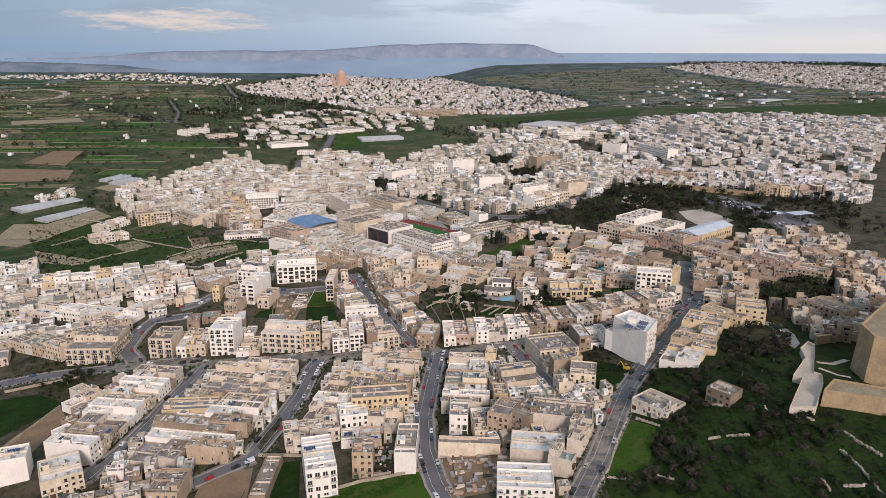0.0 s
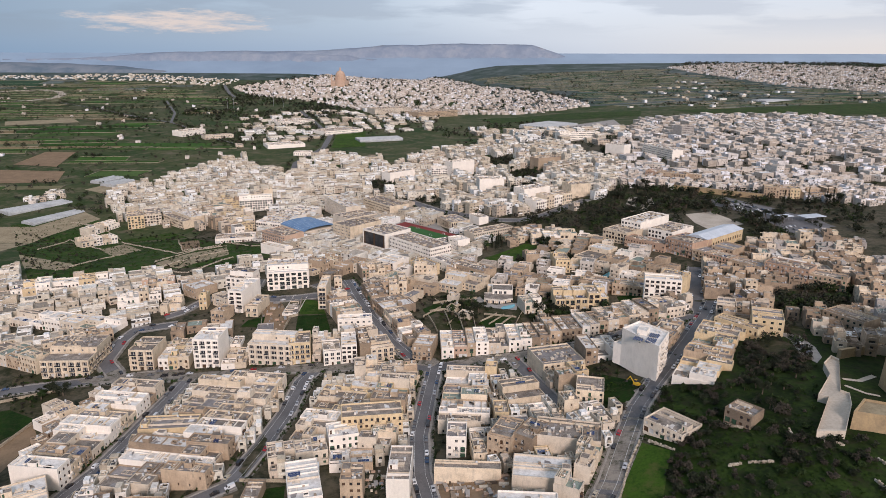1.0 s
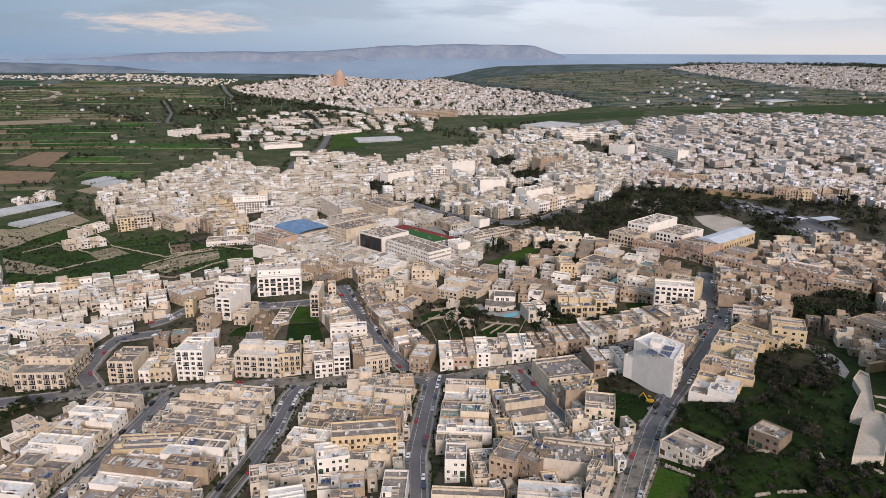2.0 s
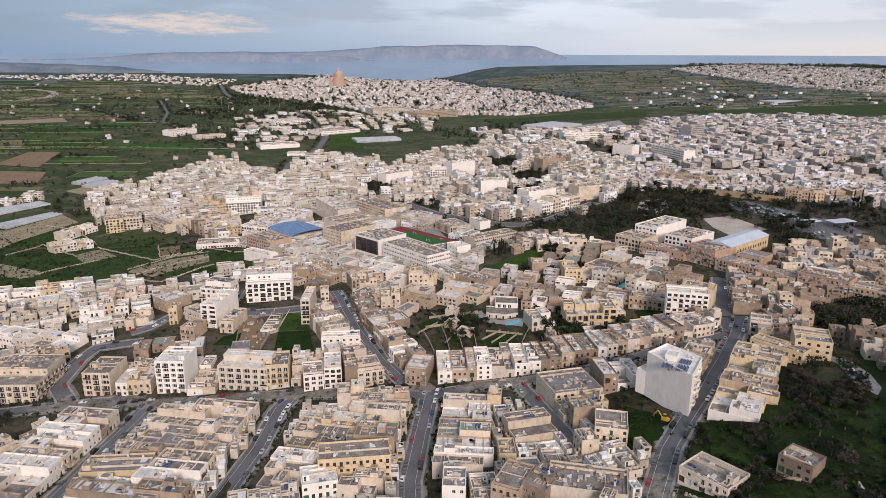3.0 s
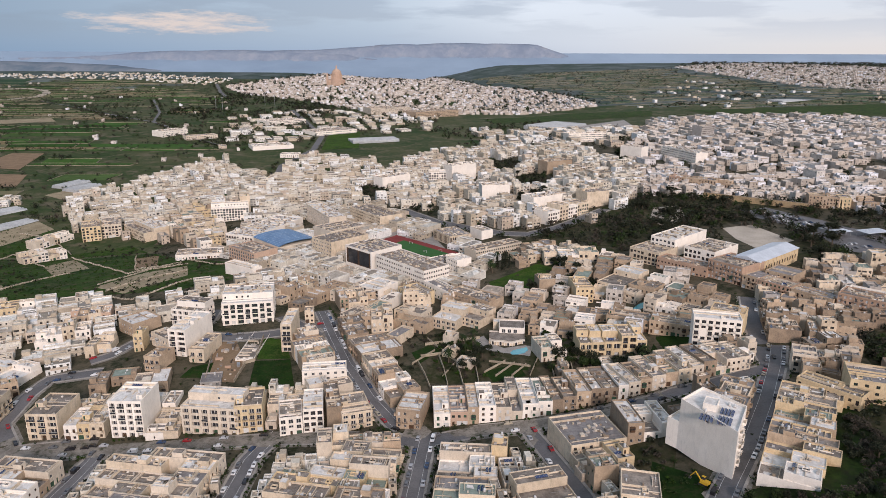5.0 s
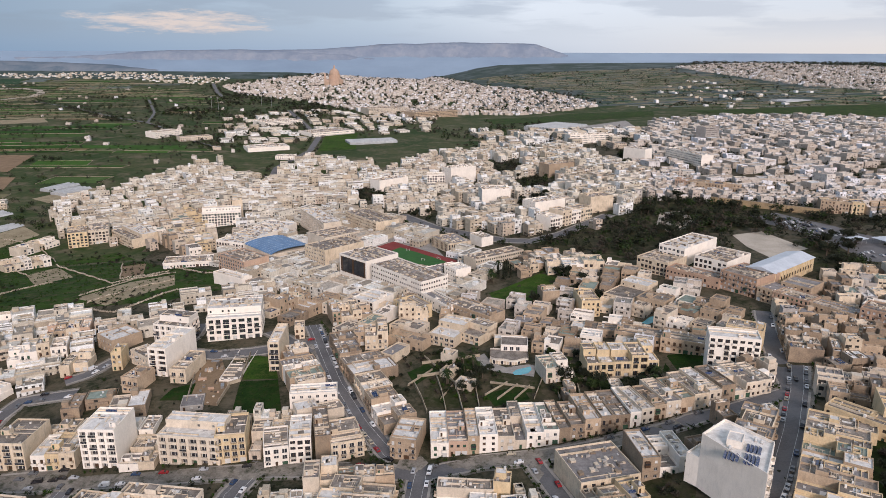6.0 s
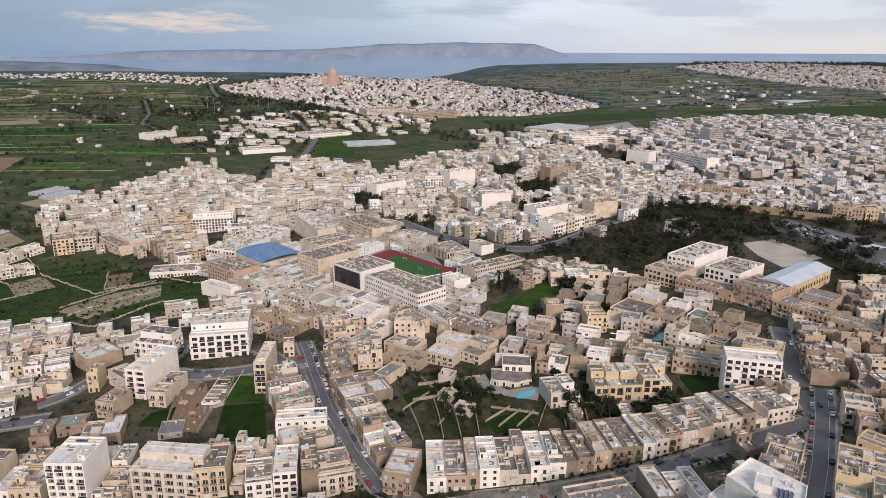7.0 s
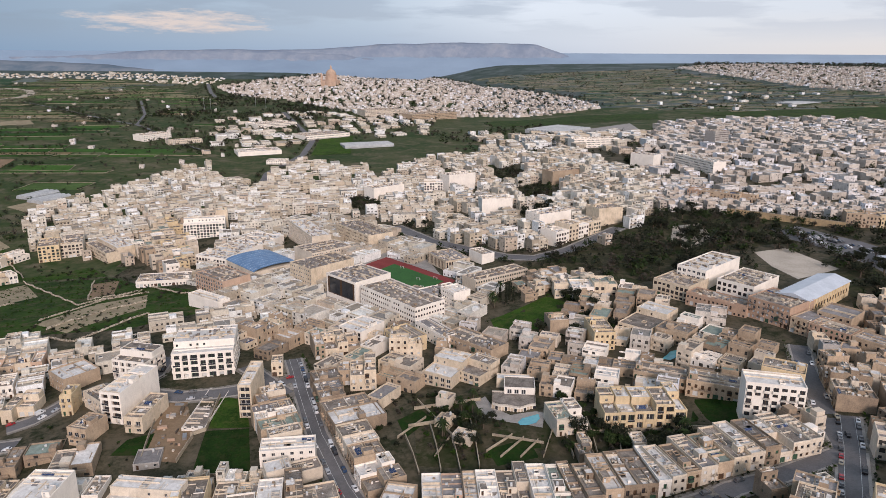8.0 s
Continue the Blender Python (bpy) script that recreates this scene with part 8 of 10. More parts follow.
district([(115.9, 2013.3), (1003.1, 2951.5), (1179.6, 2435.5), (1906.5, 2246.2), (1439.7, 1705.5), (692.2, 1952.2), (464.0, 2204.9)], 0.23, 66, 'scattered white farmhouses on the far slope', loose=False, height=(4.4, 7.7), size=(10, 18), fill=0.03, windows=0, rich=0.4)
district([(-409.0, 1336.8), (-512.3, 1793.2), (-435.7, 2001.6), (-223.3, 2017.2), (-6.4, 1875.0), (-28.6, 1580.0), (-254.9, 1498.9)], 0.399, 67, 'low pale sheds and yards by the main road', loose=True, height=(4.4, 6.6), size=(16, 32), fill=0.012, windows=0.5)
district([(-580.7, 954.6), (-553.8, 1012.5), (-509.2, 956.1), (-524.9, 909.8), (-559.7, 903.6)], 0.343, 68, 'white farmhouses beside the fields', loose=True, height=(4.4, 7.2), size=(8, 13), fill=0.2)
district([(187.3, 485.6), (199.8, 473.9), (217.5, 433.8), (194.7, 388.7), (174.9, 402.3), (167.1, 428.5)], -0.399, 69, 'old stone houses along the upper street', loose=True, height=(5.5, 8.8), size=(8, 13), rich=1.5, apart=('old', 'stone', 'old', 'cream', 'pale'))
district([(24.4, 349.0), (56.1, 361.1), (75.9, 338.3), (88.4, 319.1), (77.8, 291.1), (50.5, 254.1), (21.6, 259.5)], 0.287, 71, 'sheds and low rooms in the yards behind houses', loose=True, height=(3.5, 7.2), size=(3.8, 6.5), courts=0.0)
district([(-391.7, 841.3), (-446.9, 969.7), (-419.3, 1148.9), (-387.6, 1268.7), (-257.0, 1162.5), (-257.4, 974.2), (-244.4, 817.6), (-225.6, 710.6), (-329.4, 814.2)], 0.616, 1, 'cream and white flat-roofed houses packed along narrow streets', height=(5.5, 9.9), size=(9, 17))
district([(-257.0, 1162.5), (-226.0, 1335.6), (-76.2, 1221.9), (-3.2, 1375.0), (15.3, 1117.9), (-11.8, 818.6), (-68.8, 916.0), (-159.2, 959.2), (-211.6, 810.5), (-257.4, 974.2)], 0.23, 41, 'cream and white flat-roofed houses packed along narrow streets', height=(6.1, 11.6), size=(9, 17))
district([(-3.2, 1375.0), (207.3, 1266.4), (263.4, 1013.5), (202.2, 829.7), (137.0, 741.9), (85.2, 716.4), (58.4, 649.6), (-5.4, 801.6), (15.3, 1117.9)], 0.454, 42, 'white and cream blocks of flats and houses', height=(7.2, 14.3), fill=0.88, size=(9, 17))
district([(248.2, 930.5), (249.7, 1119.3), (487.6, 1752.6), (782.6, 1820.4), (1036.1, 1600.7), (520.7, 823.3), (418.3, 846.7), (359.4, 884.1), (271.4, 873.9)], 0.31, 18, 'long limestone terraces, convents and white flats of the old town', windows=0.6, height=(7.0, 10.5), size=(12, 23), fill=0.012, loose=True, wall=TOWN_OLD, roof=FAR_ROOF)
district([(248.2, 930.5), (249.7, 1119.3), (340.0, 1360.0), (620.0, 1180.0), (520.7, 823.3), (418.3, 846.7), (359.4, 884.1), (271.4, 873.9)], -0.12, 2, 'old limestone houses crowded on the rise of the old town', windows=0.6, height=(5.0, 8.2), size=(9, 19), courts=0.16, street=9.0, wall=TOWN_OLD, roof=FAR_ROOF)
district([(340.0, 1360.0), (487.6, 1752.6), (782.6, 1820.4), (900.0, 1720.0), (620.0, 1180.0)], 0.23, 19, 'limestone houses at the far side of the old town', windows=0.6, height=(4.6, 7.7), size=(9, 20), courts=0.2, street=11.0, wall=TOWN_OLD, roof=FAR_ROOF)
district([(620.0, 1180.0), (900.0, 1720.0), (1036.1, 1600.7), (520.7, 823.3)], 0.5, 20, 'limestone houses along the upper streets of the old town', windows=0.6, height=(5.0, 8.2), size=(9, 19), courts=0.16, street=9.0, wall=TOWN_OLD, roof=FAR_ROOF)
district([(194.2, 527.6), (303.5, 495.4), (214.0, 362.3), (186.1, 425.1)], -0.287, 3, 'stone town houses on the higher side of the town', height=(7.7, 12.1), apart=('old', 'stone', 'old', 'pale', 'old', 'cream', 'grey'), fill=0.8, size=(7, 11), rich=1.5)
district([(190.6, 583.0), (223.0, 560.6), (296.8, 506.8), (350.8, 592.6), (293.3, 596.0), (261.9, 584.0), (242.2, 559.1)], -0.23, 4, 'long stone buildings round the old theatre', height=(9.9, 14.3), apart=('old', 'stone', 'old', 'pale', 'old', 'cream', 'grey'))
district([(31.9, 591.0), (95.7, 589.0), (173.6, 568.4), (190.7, 528.3), (144.3, 476.3), (78.6, 486.0), (28.0, 511.9), (-26.1, 498.2), (-64.5, 571.7), (-23.5, 582.4)], -0.4, 5, 'stone and cream houses with walled yards between', height=(6.6, 9.9), wall=TOWN_OLD, size=(9, 15), fill=0.8)
district([(-340.2, 557.2), (-268.3, 586.4), (-189.7, 583.7), (-180.6, 701.5), (-99.4, 626.3), (-92.4, 544.9), (-135.1, 503.4), (-189.5, 462.5), (-268.9, 449.7)], 0.399, 6, 'cream terraced houses at the edge of the fields', size=(9, 16), height=(5, 9), fill=0.85)
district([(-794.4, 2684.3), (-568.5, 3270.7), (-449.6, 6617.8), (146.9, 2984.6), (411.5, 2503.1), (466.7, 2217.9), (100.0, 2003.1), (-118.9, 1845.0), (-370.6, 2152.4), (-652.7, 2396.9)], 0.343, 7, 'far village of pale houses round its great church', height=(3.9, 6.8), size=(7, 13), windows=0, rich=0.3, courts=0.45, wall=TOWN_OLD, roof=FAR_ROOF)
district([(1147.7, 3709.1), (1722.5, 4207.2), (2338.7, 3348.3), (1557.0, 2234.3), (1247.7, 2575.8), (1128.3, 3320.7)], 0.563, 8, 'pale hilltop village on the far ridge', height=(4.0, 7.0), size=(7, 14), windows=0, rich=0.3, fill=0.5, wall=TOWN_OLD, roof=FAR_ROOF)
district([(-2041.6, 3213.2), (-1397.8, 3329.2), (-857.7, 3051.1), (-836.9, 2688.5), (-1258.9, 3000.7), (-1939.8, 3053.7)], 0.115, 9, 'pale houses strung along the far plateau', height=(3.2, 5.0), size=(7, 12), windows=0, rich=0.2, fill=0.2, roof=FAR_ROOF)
district([(-480.4, 1684.6), (-411.4, 1892.8), (-271.6, 1496.3), (-325.7, 1369.4), (-429.6, 1473.4)], 0.454, 10, 'low factory sheds and stores by the main road', height=(5.5, 9.9), size=(20, 36), street=16)
district([(-292.7, 1712.3), (-208.5, 1889.4), (-34.9, 1864.0), (-17.6, 1646.3), (-160.7, 1577.3), (-250.2, 1538.2)], 0.23, 11, 'low sheds and schools at the village edge', height=(5.5, 11.0), size=(18, 34), street=18, fill=0.7)
district([(57.9, 1652.5), (258.1, 1572.2), (416.0, 1584.3), (340.2, 1233.0), (193.5, 1183.7), (67.2, 1321.2)], 0.23, 12, 'halls and houses between car parks', height=(5.5, 12.1), size=(14, 28), street=18, fill=0.6)
district([(-211.6, 810.5), (-159.2, 959.2), (-68.8, 916.0), (-5.4, 801.6), (58.4, 649.6), (37.1, 606.5), (10.1, 563.7), (-92.8, 590.7), (-160.3, 614.6), (-225.6, 710.6)], -0.65, 51, 'low houses and annexes round the school', loose=True, size=(10, 18), height=(5, 9), fill=0.8)
district([(26.4, 561.7), (102.6, 631.8), (163.1, 636.4), (143.2, 576.7), (85.7, 528.3), (28.0, 511.9)], -0.4, 52, 'stone houses beside the public garden', loose=True, height=(5.5, 9.4), apart=('stone', 'old', 'pale', 'cream', 'stone', 'old', 'white'), size=(9, 15), fill=0.85)
district([(191.5, 862.9), (263.4, 1013.5), (276.8, 890.8), (350.3, 878.1), (404.8, 832.3), (390.7, 804.2), (261.3, 842.1)], 0.115, 53, 'old stone houses above the gardens', loose=True, height=(7.7, 11.0), wall=TOWN_OLD)
district([(268.5, 597.9), (362.5, 584.7), (303.5, 495.4), (236.7, 547.2)], -0.23, 54, 'stone houses above the theatre', loose=True, height=(6.6, 11.0), apart=('old', 'stone', 'old', 'pale', 'old', 'cream', 'grey'), fill=0.85, size=(7, 11), rich=1.5)
district([(152.8, 614.4), (192.7, 589.3), (184.0, 530.2), (144.3, 476.3), (78.6, 486.0), (89.4, 551.4), (122.3, 595.1)], -0.4, 13, 'stone houses with walled yards beside the public garden', height=(6.6, 9.9), wall=TOWN_OLD, size=(9, 15), fill=0.85)
district([(268.5, 597.9), (365.8, 577.3), (310.0, 494.8), (268.8, 520.8)], -0.23, 14, 'grey and stone houses above the theatre', height=(7.7, 12.1), apart=('old', 'stone', 'old', 'pale', 'old', 'cream', 'grey'), fill=0.6)
district([(-447.6, 913.6), (-475.9, 983.8), (-401.5, 1172.1), (-360.4, 1308.8), (-313.1, 1033.6), (-318.0, 937.3), (-269.5, 754.5), (-355.5, 778.7)], 0.563, 15, 'cream houses at the north edge of the town', height=(7.7, 13.2))
district([(79.0, 1069.6), (233.8, 1123.1), (257.6, 991.6), (198.5, 814.6), (142.0, 739.9), (90.2, 714.4), (57.9, 775.2)], 0.343, 16, 'pale blocks of flats beside the gardens', height=(8.8, 16.5))
district([(-343.6, 486.8), (-445.1, 617.8), (-360.2, 628.7), (-272.1, 593.9), (-254.6, 521.2), (-271.2, 463.4)], 0.454, 17, 'cream houses at the edge of the fields', height=(7.7, 11.0))

# ---- trees and shrubs ----
def leaf_cloud(s, rng, centre, size, count, leaf, mat, hollow=0.35):
    """Small leaf sprays scattered through an uneven crown."""
    lumps = [(Vector((rng.uniform(-0.55, 0.55) * size[0], rng.uniform(-0.55, 0.55) * size[1], rng.uniform(-0.4, 0.5) * size[2])), rng.uniform(0.35, 0.6)) for _ in range(7)]
    for _ in range(count):
        at, r = rng.choice(lumps)
        d = Vector((rng.gauss(0, 1), rng.gauss(0, 1), rng.gauss(0, 1))).normalized() * rng.uniform(hollow, 1.0)
        p = Vector(centre) + at + Vector((d.x * size[0] * r, d.y * size[1] * r, d.z * size[2] * r))
        a = Vector((rng.gauss(0, 1), rng.gauss(0, 1), rng.gauss(0, 0.6))).normalized() * leaf * rng.uniform(0.6, 1.3)
        b = Vector((rng.gauss(0, 1), rng.gauss(0, 1), rng.gauss(0, 0.6))).normalized() * leaf * rng.uniform(0.5, 1.0)
        s.face([p - a, p + b * 0.6, p + a, p - b], mat)


def crown_mesh(kind, seed):
    rng = random.Random(seed)
    crown, trunk = Shape(), Shape()
    if kind == "cypress":
        trunk.tube((0, 0, -0.3), (0, 0, 2), 0.22, 0.15, BARK)
        for i in range(26):
            z = 0.8 + i * 0.32
            r = 0.95 * math.sin(min(1.0, (i + 3) / 10) * math.pi / 2) * (1 - i / 30) + 0.12
            leaf_cloud(crown, rng, (0, 0, z), (r, r, 0.4), 26, 0.24, LEAF_DARK)
    elif kind == "palm":
        trunk.tube((0, 0, -0.3), (0.2, 0, 5.5), 0.28, 0.2, BARK)
        for i in range(22):
            a, lift = i * 2.4, rng.uniform(-0.3, 0.9)
            p = Vector((0.2, 0, 5.5))
            for k in range(5):
                q = p + Vector((math.cos(a) * 0.55, math.sin(a) * 0.55, lift * 0.5 - k * 0.22))
                side = Vector((-math.sin(a), math.cos(a), 0)) * (0.32 - 0.05 * k)
                crown.face([p - side, q - side * 0.8, q + side * 0.8, p + side], LEAF)
                p = q
    else:
        tall = {"broad": 5.0, "pine": 6.5, "olive": 3.2}[kind]
        wide = {"broad": 2.9, "pine": 3.0, "olive": 2.1}[kind]
        trunk.tube((0, 0, -0.4), (0.1, 0, tall * 0.5), 0.3, 0.18, BARK)
        for i in range(5):
            a = i * 1.26 + rng.uniform(-0.3, 0.3)
            trunk.tube((0.1, 0, tall * 0.38), (math.cos(a) * wide * 0.55, math.sin(a) * wide * 0.55, tall * rng.uniform(0.6, 0.85)), 0.13, 0.05, BARK, 5)
        leaf_cloud(crown, rng, (0, 0, tall * 0.72), (wide, wide, tall * (0.28 if kind == "pine" else 0.36)), 950, 0.30, LEAF_DARK if kind != "olive" else LEAF)
    return trunk.mesh("trunk"), crown.mesh("crown")


TREE_KINDS = {k: [crown_mesh(k, 31 * i + len(k)) for i in range(3)] for k in ("broad", "pine", "olive", "cypress", "palm")}
TREE_LABEL = {"broad": "dark evergreen tree with a dense uneven crown", "pine": "dark spreading pine in the public garden", "olive": "small grey-green garden tree", "cypress": "slender dark green cypress tree", "palm": "small palm with a ragged head of fronds"}


def tree(x, y, kind, size, rng, group="trees of the town"):
    trunk, crown = rng.choice(TREE_KINDS[kind])
    me = thing("tree", Matrix.Translation((x, y, terrain(x, y))) @ Matrix.Rotation(rng.uniform(0, 6.28), 4, "Z") @ Matrix.Diagonal((size, size, size * rng.uniform(0.85, 1.15), 1)), TREE_LABEL[kind], "tree", group)
    part("trunk", trunk, me)
    part("crown", crown, me)


def grove(poly, n, kinds, seed, size=(0.8, 1.3)):
    """Trees scattered over a part of the plan, clear of houses and roads."""
    rng = random.Random(seed)
    x0, x1 = min(p[0] for p in poly), max(p[0] for p in poly)
    y0, y1 = min(p[1] for p in poly), max(p[1] for p in poly)
    made = 0
    for _ in range(n * 12):
        x, y = rng.uniform(x0, x1), rng.uniform(y0, y1)
        if inside(x, y, poly) and is_free(corners(x - 1, y - 1, 0, 2, 2), 0.0):
            tree(x, y, rng.choice(kinds), rng.uniform(*size), rng)
            made += 1
            if made >= n:
                return


def shrubs(polys, per_ha, seed, size=(0.95, 2.6), mats=(LEAF_DARK, TWIG, LEAF, LEAF_DARK), label="dense dark shrubs and bare bushes", leaf=0.29, sprays=52, open_ground=False):
    rng = random.Random(seed)
    s = Shape()
    for poly in polys:
        x0, x1 = min(p[0] for p in poly), max(p[0] for p in poly)
        y0, y1 = min(p[1] for p in poly), max(p[1] for p in poly)
        for _ in range(int((x1 - x0) * (y1 - y0) / 10000 * per_ha)):
            x, y = rng.uniform(x0, x1), rng.uniform(y0, y1)
            if inside(x, y, poly) and (open_ground or is_free(corners(x - 0.5, y - 0.5, 0, 1, 1), 0.0)):
                r = rng.uniform(*size)
                leaf_cloud(s, rng, (x, y, terrain(x, y) + r * 0.5), (r, r, r * rng.uniform(0.6, 1.0)), int(sprays * r), leaf * (0.6 + r * 0.4), rng.choice(mats), 0.2)
    if s.f:
        single("shrubs", s, label, "shrubs", kind="stuff")


def far_trees(polys, per_ha, seed, size=(2.7, 5.4), label="dark groves and hedgerows far off", open_ground=False):
    rng = random.Random(seed)
    s = Shape()
    for poly in polys:
        x0, x1 = min(p[0] for p in poly), max(p[0] for p in poly)
        y0, y1 = min(p[1] for p in poly), max(p[1] for p in poly)
        for _ in range(int((x1 - x0) * (y1 - y0) / 10000 * per_ha)):
            x, y = rng.uniform(x0, x1), rng.uniform(y0, y1)
            if inside(x, y, poly) and (open_ground or is_free(corners(x - 1.5, y - 1.5, 0, 3, 3), 0.0)):
                r = rng.uniform(*size)
                leaf_cloud(s, rng, (x, y, terrain(x, y) + r * 0.75), (r * 1.15, r * 1.15, r), 64 if y < 1330 else 26, r * (0.24 if y < 1330 else 0.36), rng.choice((LEAF_DARK, LEAF_DARK, LEAF, TWIG)), 0.3)
    if s.f:
        single("far_trees", s, label, "trees", kind="stuff")


# ---- fields of the plain, with their rubble walls ----
def farmland(poly, rot, seed, deep, wide, mat, walls=0.5, hedges=0.2, label="patchwork of small green fields and bare plots"):
    rng = random.Random(seed)
    s, r, g = Shape(), Shape(), Shape()
    c, sn = math.cos(rot), math.sin(rot)
    local = [(c * x + sn * y, -sn * x + c * y) for x, y in poly]
    v, v1 = min(p[1] for p in local), max(p[1] for p in local)

    def spot(u, w, lift):
        x, y = c * u - sn * w, sn * u + c * w
        return (x, y, terrain(x, y) + lift)

    while v < v1:
        d = rng.uniform(*deep)
        u, u1 = min(p[0] for p in local) + rng.uniform(0, 40), max(p[0] for p in local)
        while u < u1:
            w = rng.uniform(*wide)
            skew = rng.uniform(-0.12, 0.12) * w
            quad = [(u + 0.6, v + 0.6), (u + w - 0.6, v + 0.6 + skew * 0.2), (u + w - 0.6 + skew, v + d - 0.6), (u + 0.6 + skew, v + d - 0.6)]
            flat = [spot(a, b, 0)[:2] for a, b in quad]
            if all(inside(*q, poly) for q in flat) and is_free(flat, 1.5) and rng.random() < 0.95:
                n = max(2, int(max(w, d) / 22))
                base = len(s.v)
                for j in range(n + 1):
                    for i in range(n + 1):
                        a, b = i / n, j / n
                        q = [quad[0][k] * (1 - a) * (1 - b) + quad[1][k] * a * (1 - b) + quad[2][k] * a * b + quad[3][k] * (1 - a) * b for k in (0, 1)]
                        s.v.append(spot(*q, 0.35))
                k = s.slot(mat)
                for j in range(n):
                    for i in range(n):
                        o = base + j * (n + 1) + i
                        s.f.append((o, o + 1, o + n + 2, o + n + 1))
                        s.k.append(k)
                for a, b in zip(quad, quad[1:] + quad[:1]):
                    if rng.random() < hedges:
                        long = math.hypot(b[0] - a[0], b[1] - a[1])
                        stop = rng.uniform(0.3, 1.0)
                        for i in range(int(long * stop / 4.2)):
                            if rng.random() < 0.75:
                                f = i * 4.2 / long
                                x, y, z = spot(a[0] + (b[0] - a[0]) * f, a[1] + (b[1] - a[1]) * f, 0)
                                q = rng.uniform(1.1, 2.7) * (1.0 + (y > 1330) * 0.4)
                                leaf_cloud(g, rng, (x, y, z + q * 0.6), (q, q, q * 0.8), 16, q * 0.32, LEAF_DARK if rng.random() < 0.6 else LEAF, 0.3)
                    if rng.random() < walls:
                        p, q = spot(*a, 0), spot(*b, 0)
                        t = Vector((p[1] - q[1], q[0] - p[0], 0)).normalized() * 0.3
                        hh = rng.uniform(0.8, 1.3)
                        low = [(p[0] + t.x, p[1] + t.y, p[2] - 0.5), (q[0] + t.x, q[1] + t.y, q[2] - 0.5), (q[0] - t.x, q[1] - t.y, q[2] - 0.5), (p[0] - t.x, p[1] - t.y, p[2] - 0.5)]
                        r.solid(low + [(x, y, z + hh + 0.5) for x, y, z in low], [(4, 5, 6, 7), (0, 1, 5, 4), (1, 2, 6, 5), (2, 3, 7, 6), (3, 0, 4, 7)], FIELD_WALL)
            u += w
        v += d
    single("fields", s, label, "fields", kind="stuff")
    if g.f:
        single("hedges", g, "dark hedgerows and scrub along the field edges", "hedges", kind="stuff")
    if r.f:
        single("field_walls", r, "low dry rubble walls between the fields", "walls", kind="stuff")


# ---- the fields laid out ----
farmland([(-492.3, 639.5), (-2079.0, 2584.5), (-1436.6, 3186.6), (-688.1, 2454.5), (-495.8, 1781.5), (-276.8, 1492.3), (-255.5, 1381.6), (-404.6, 1321.1), (-446.3, 1171.3), (-479.4, 1004.3), (-444.6, 919.4), (-472.1, 869.4), (-528.7, 835.6)], 0.092, 1, (16.3, 47.3), (64.1, 217.9), FIELDS, 0.6, 0.42)
farmland([(-261.1, 1531.8), (-176.7, 1610.4), (-30.8, 1675.3), (59.5, 1697.3), (61.1, 1415.5), (-24.3, 1384.1), (-186.3, 1339.0)], 0.115, 2, (44.4, 88.8), (76.9, 179.5), FIELDS, 0.5)
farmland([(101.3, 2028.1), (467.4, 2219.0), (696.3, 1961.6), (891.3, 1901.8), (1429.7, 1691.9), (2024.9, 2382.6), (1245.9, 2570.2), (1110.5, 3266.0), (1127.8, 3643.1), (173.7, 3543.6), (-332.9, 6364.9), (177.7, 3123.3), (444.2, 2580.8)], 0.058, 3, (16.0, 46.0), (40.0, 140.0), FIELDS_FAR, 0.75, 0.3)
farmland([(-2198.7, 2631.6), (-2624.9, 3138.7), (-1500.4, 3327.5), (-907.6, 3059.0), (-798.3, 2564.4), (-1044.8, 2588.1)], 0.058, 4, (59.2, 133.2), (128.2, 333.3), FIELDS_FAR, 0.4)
farmland([(-358.4, 367.8), (-288.6, 379.3), (-238.9, 379.5), (-206.3, 348.5), (-197.9, 301.6), (-221.8, 266.9), (-273.0, 264.0)], 0.563, 5, (20.7, 44.4), (38.5, 76.9), FIELDS, 0.5)

# ---- groves, hedges and scrub ----
grove([(130.8, 706.7), (217.3, 838.0), (260.1, 877.3), (308.6, 761.1), (308.3, 679.2), (254.5, 720.8), (161.6, 646.2), (125.7, 654.3)], 40, ('broad', 'pine', 'broad'), 301, size=(1.19, 1.98))
grove([(303.7, 690.6), (348.8, 699.8), (320.0, 628.1), (270.2, 599.4)], 10, ('broad', 'pine'), 302, size=(1.32, 2.38))
grove([(362.6, 757.7), (431.4, 771.3), (424.5, 707.1), (356.0, 723.7)], 9, ('cypress', 'pine'), 303, size=(1.32, 2.11))
grove([(32.2, 643.4), (67.1, 663.3), (69.6, 641.6), (33.0, 611.2)], 14, ('cypress', 'palm'), 304, size=(1.06, 1.58))
grove([(1.9, 632.3), (18.3, 636.3), (21.0, 619.5), (4.0, 615.2)], 3, ('cypress', 'broad'), 305, size=(1.05, 1.7))
grove([(9.2, 482.2), (29.1, 497.9), (32.6, 468.8), (18.9, 448.5), (6.7, 457.4)], 22, ('olive', 'broad', 'palm'), 306, size=(0.92, 1.45))
grove([(61.8, 490.3), (90.5, 496.0), (84.4, 447.8), (61.2, 453.3)], 8, ('olive', 'broad'), 307, size=(0.92, 1.45))
grove([(90.1, 672.4), (98.2, 603.2), (115.6, 560.9), (76.2, 568.3)], 10, ('broad', 'olive'), 308, size=(1.05, 1.7))
grove([(104.0, 1077.5), (137.1, 1023.7), (115.2, 860.5), (89.7, 893.0)], 12, ('broad', 'pine'), 309, size=(1.05, 1.7))
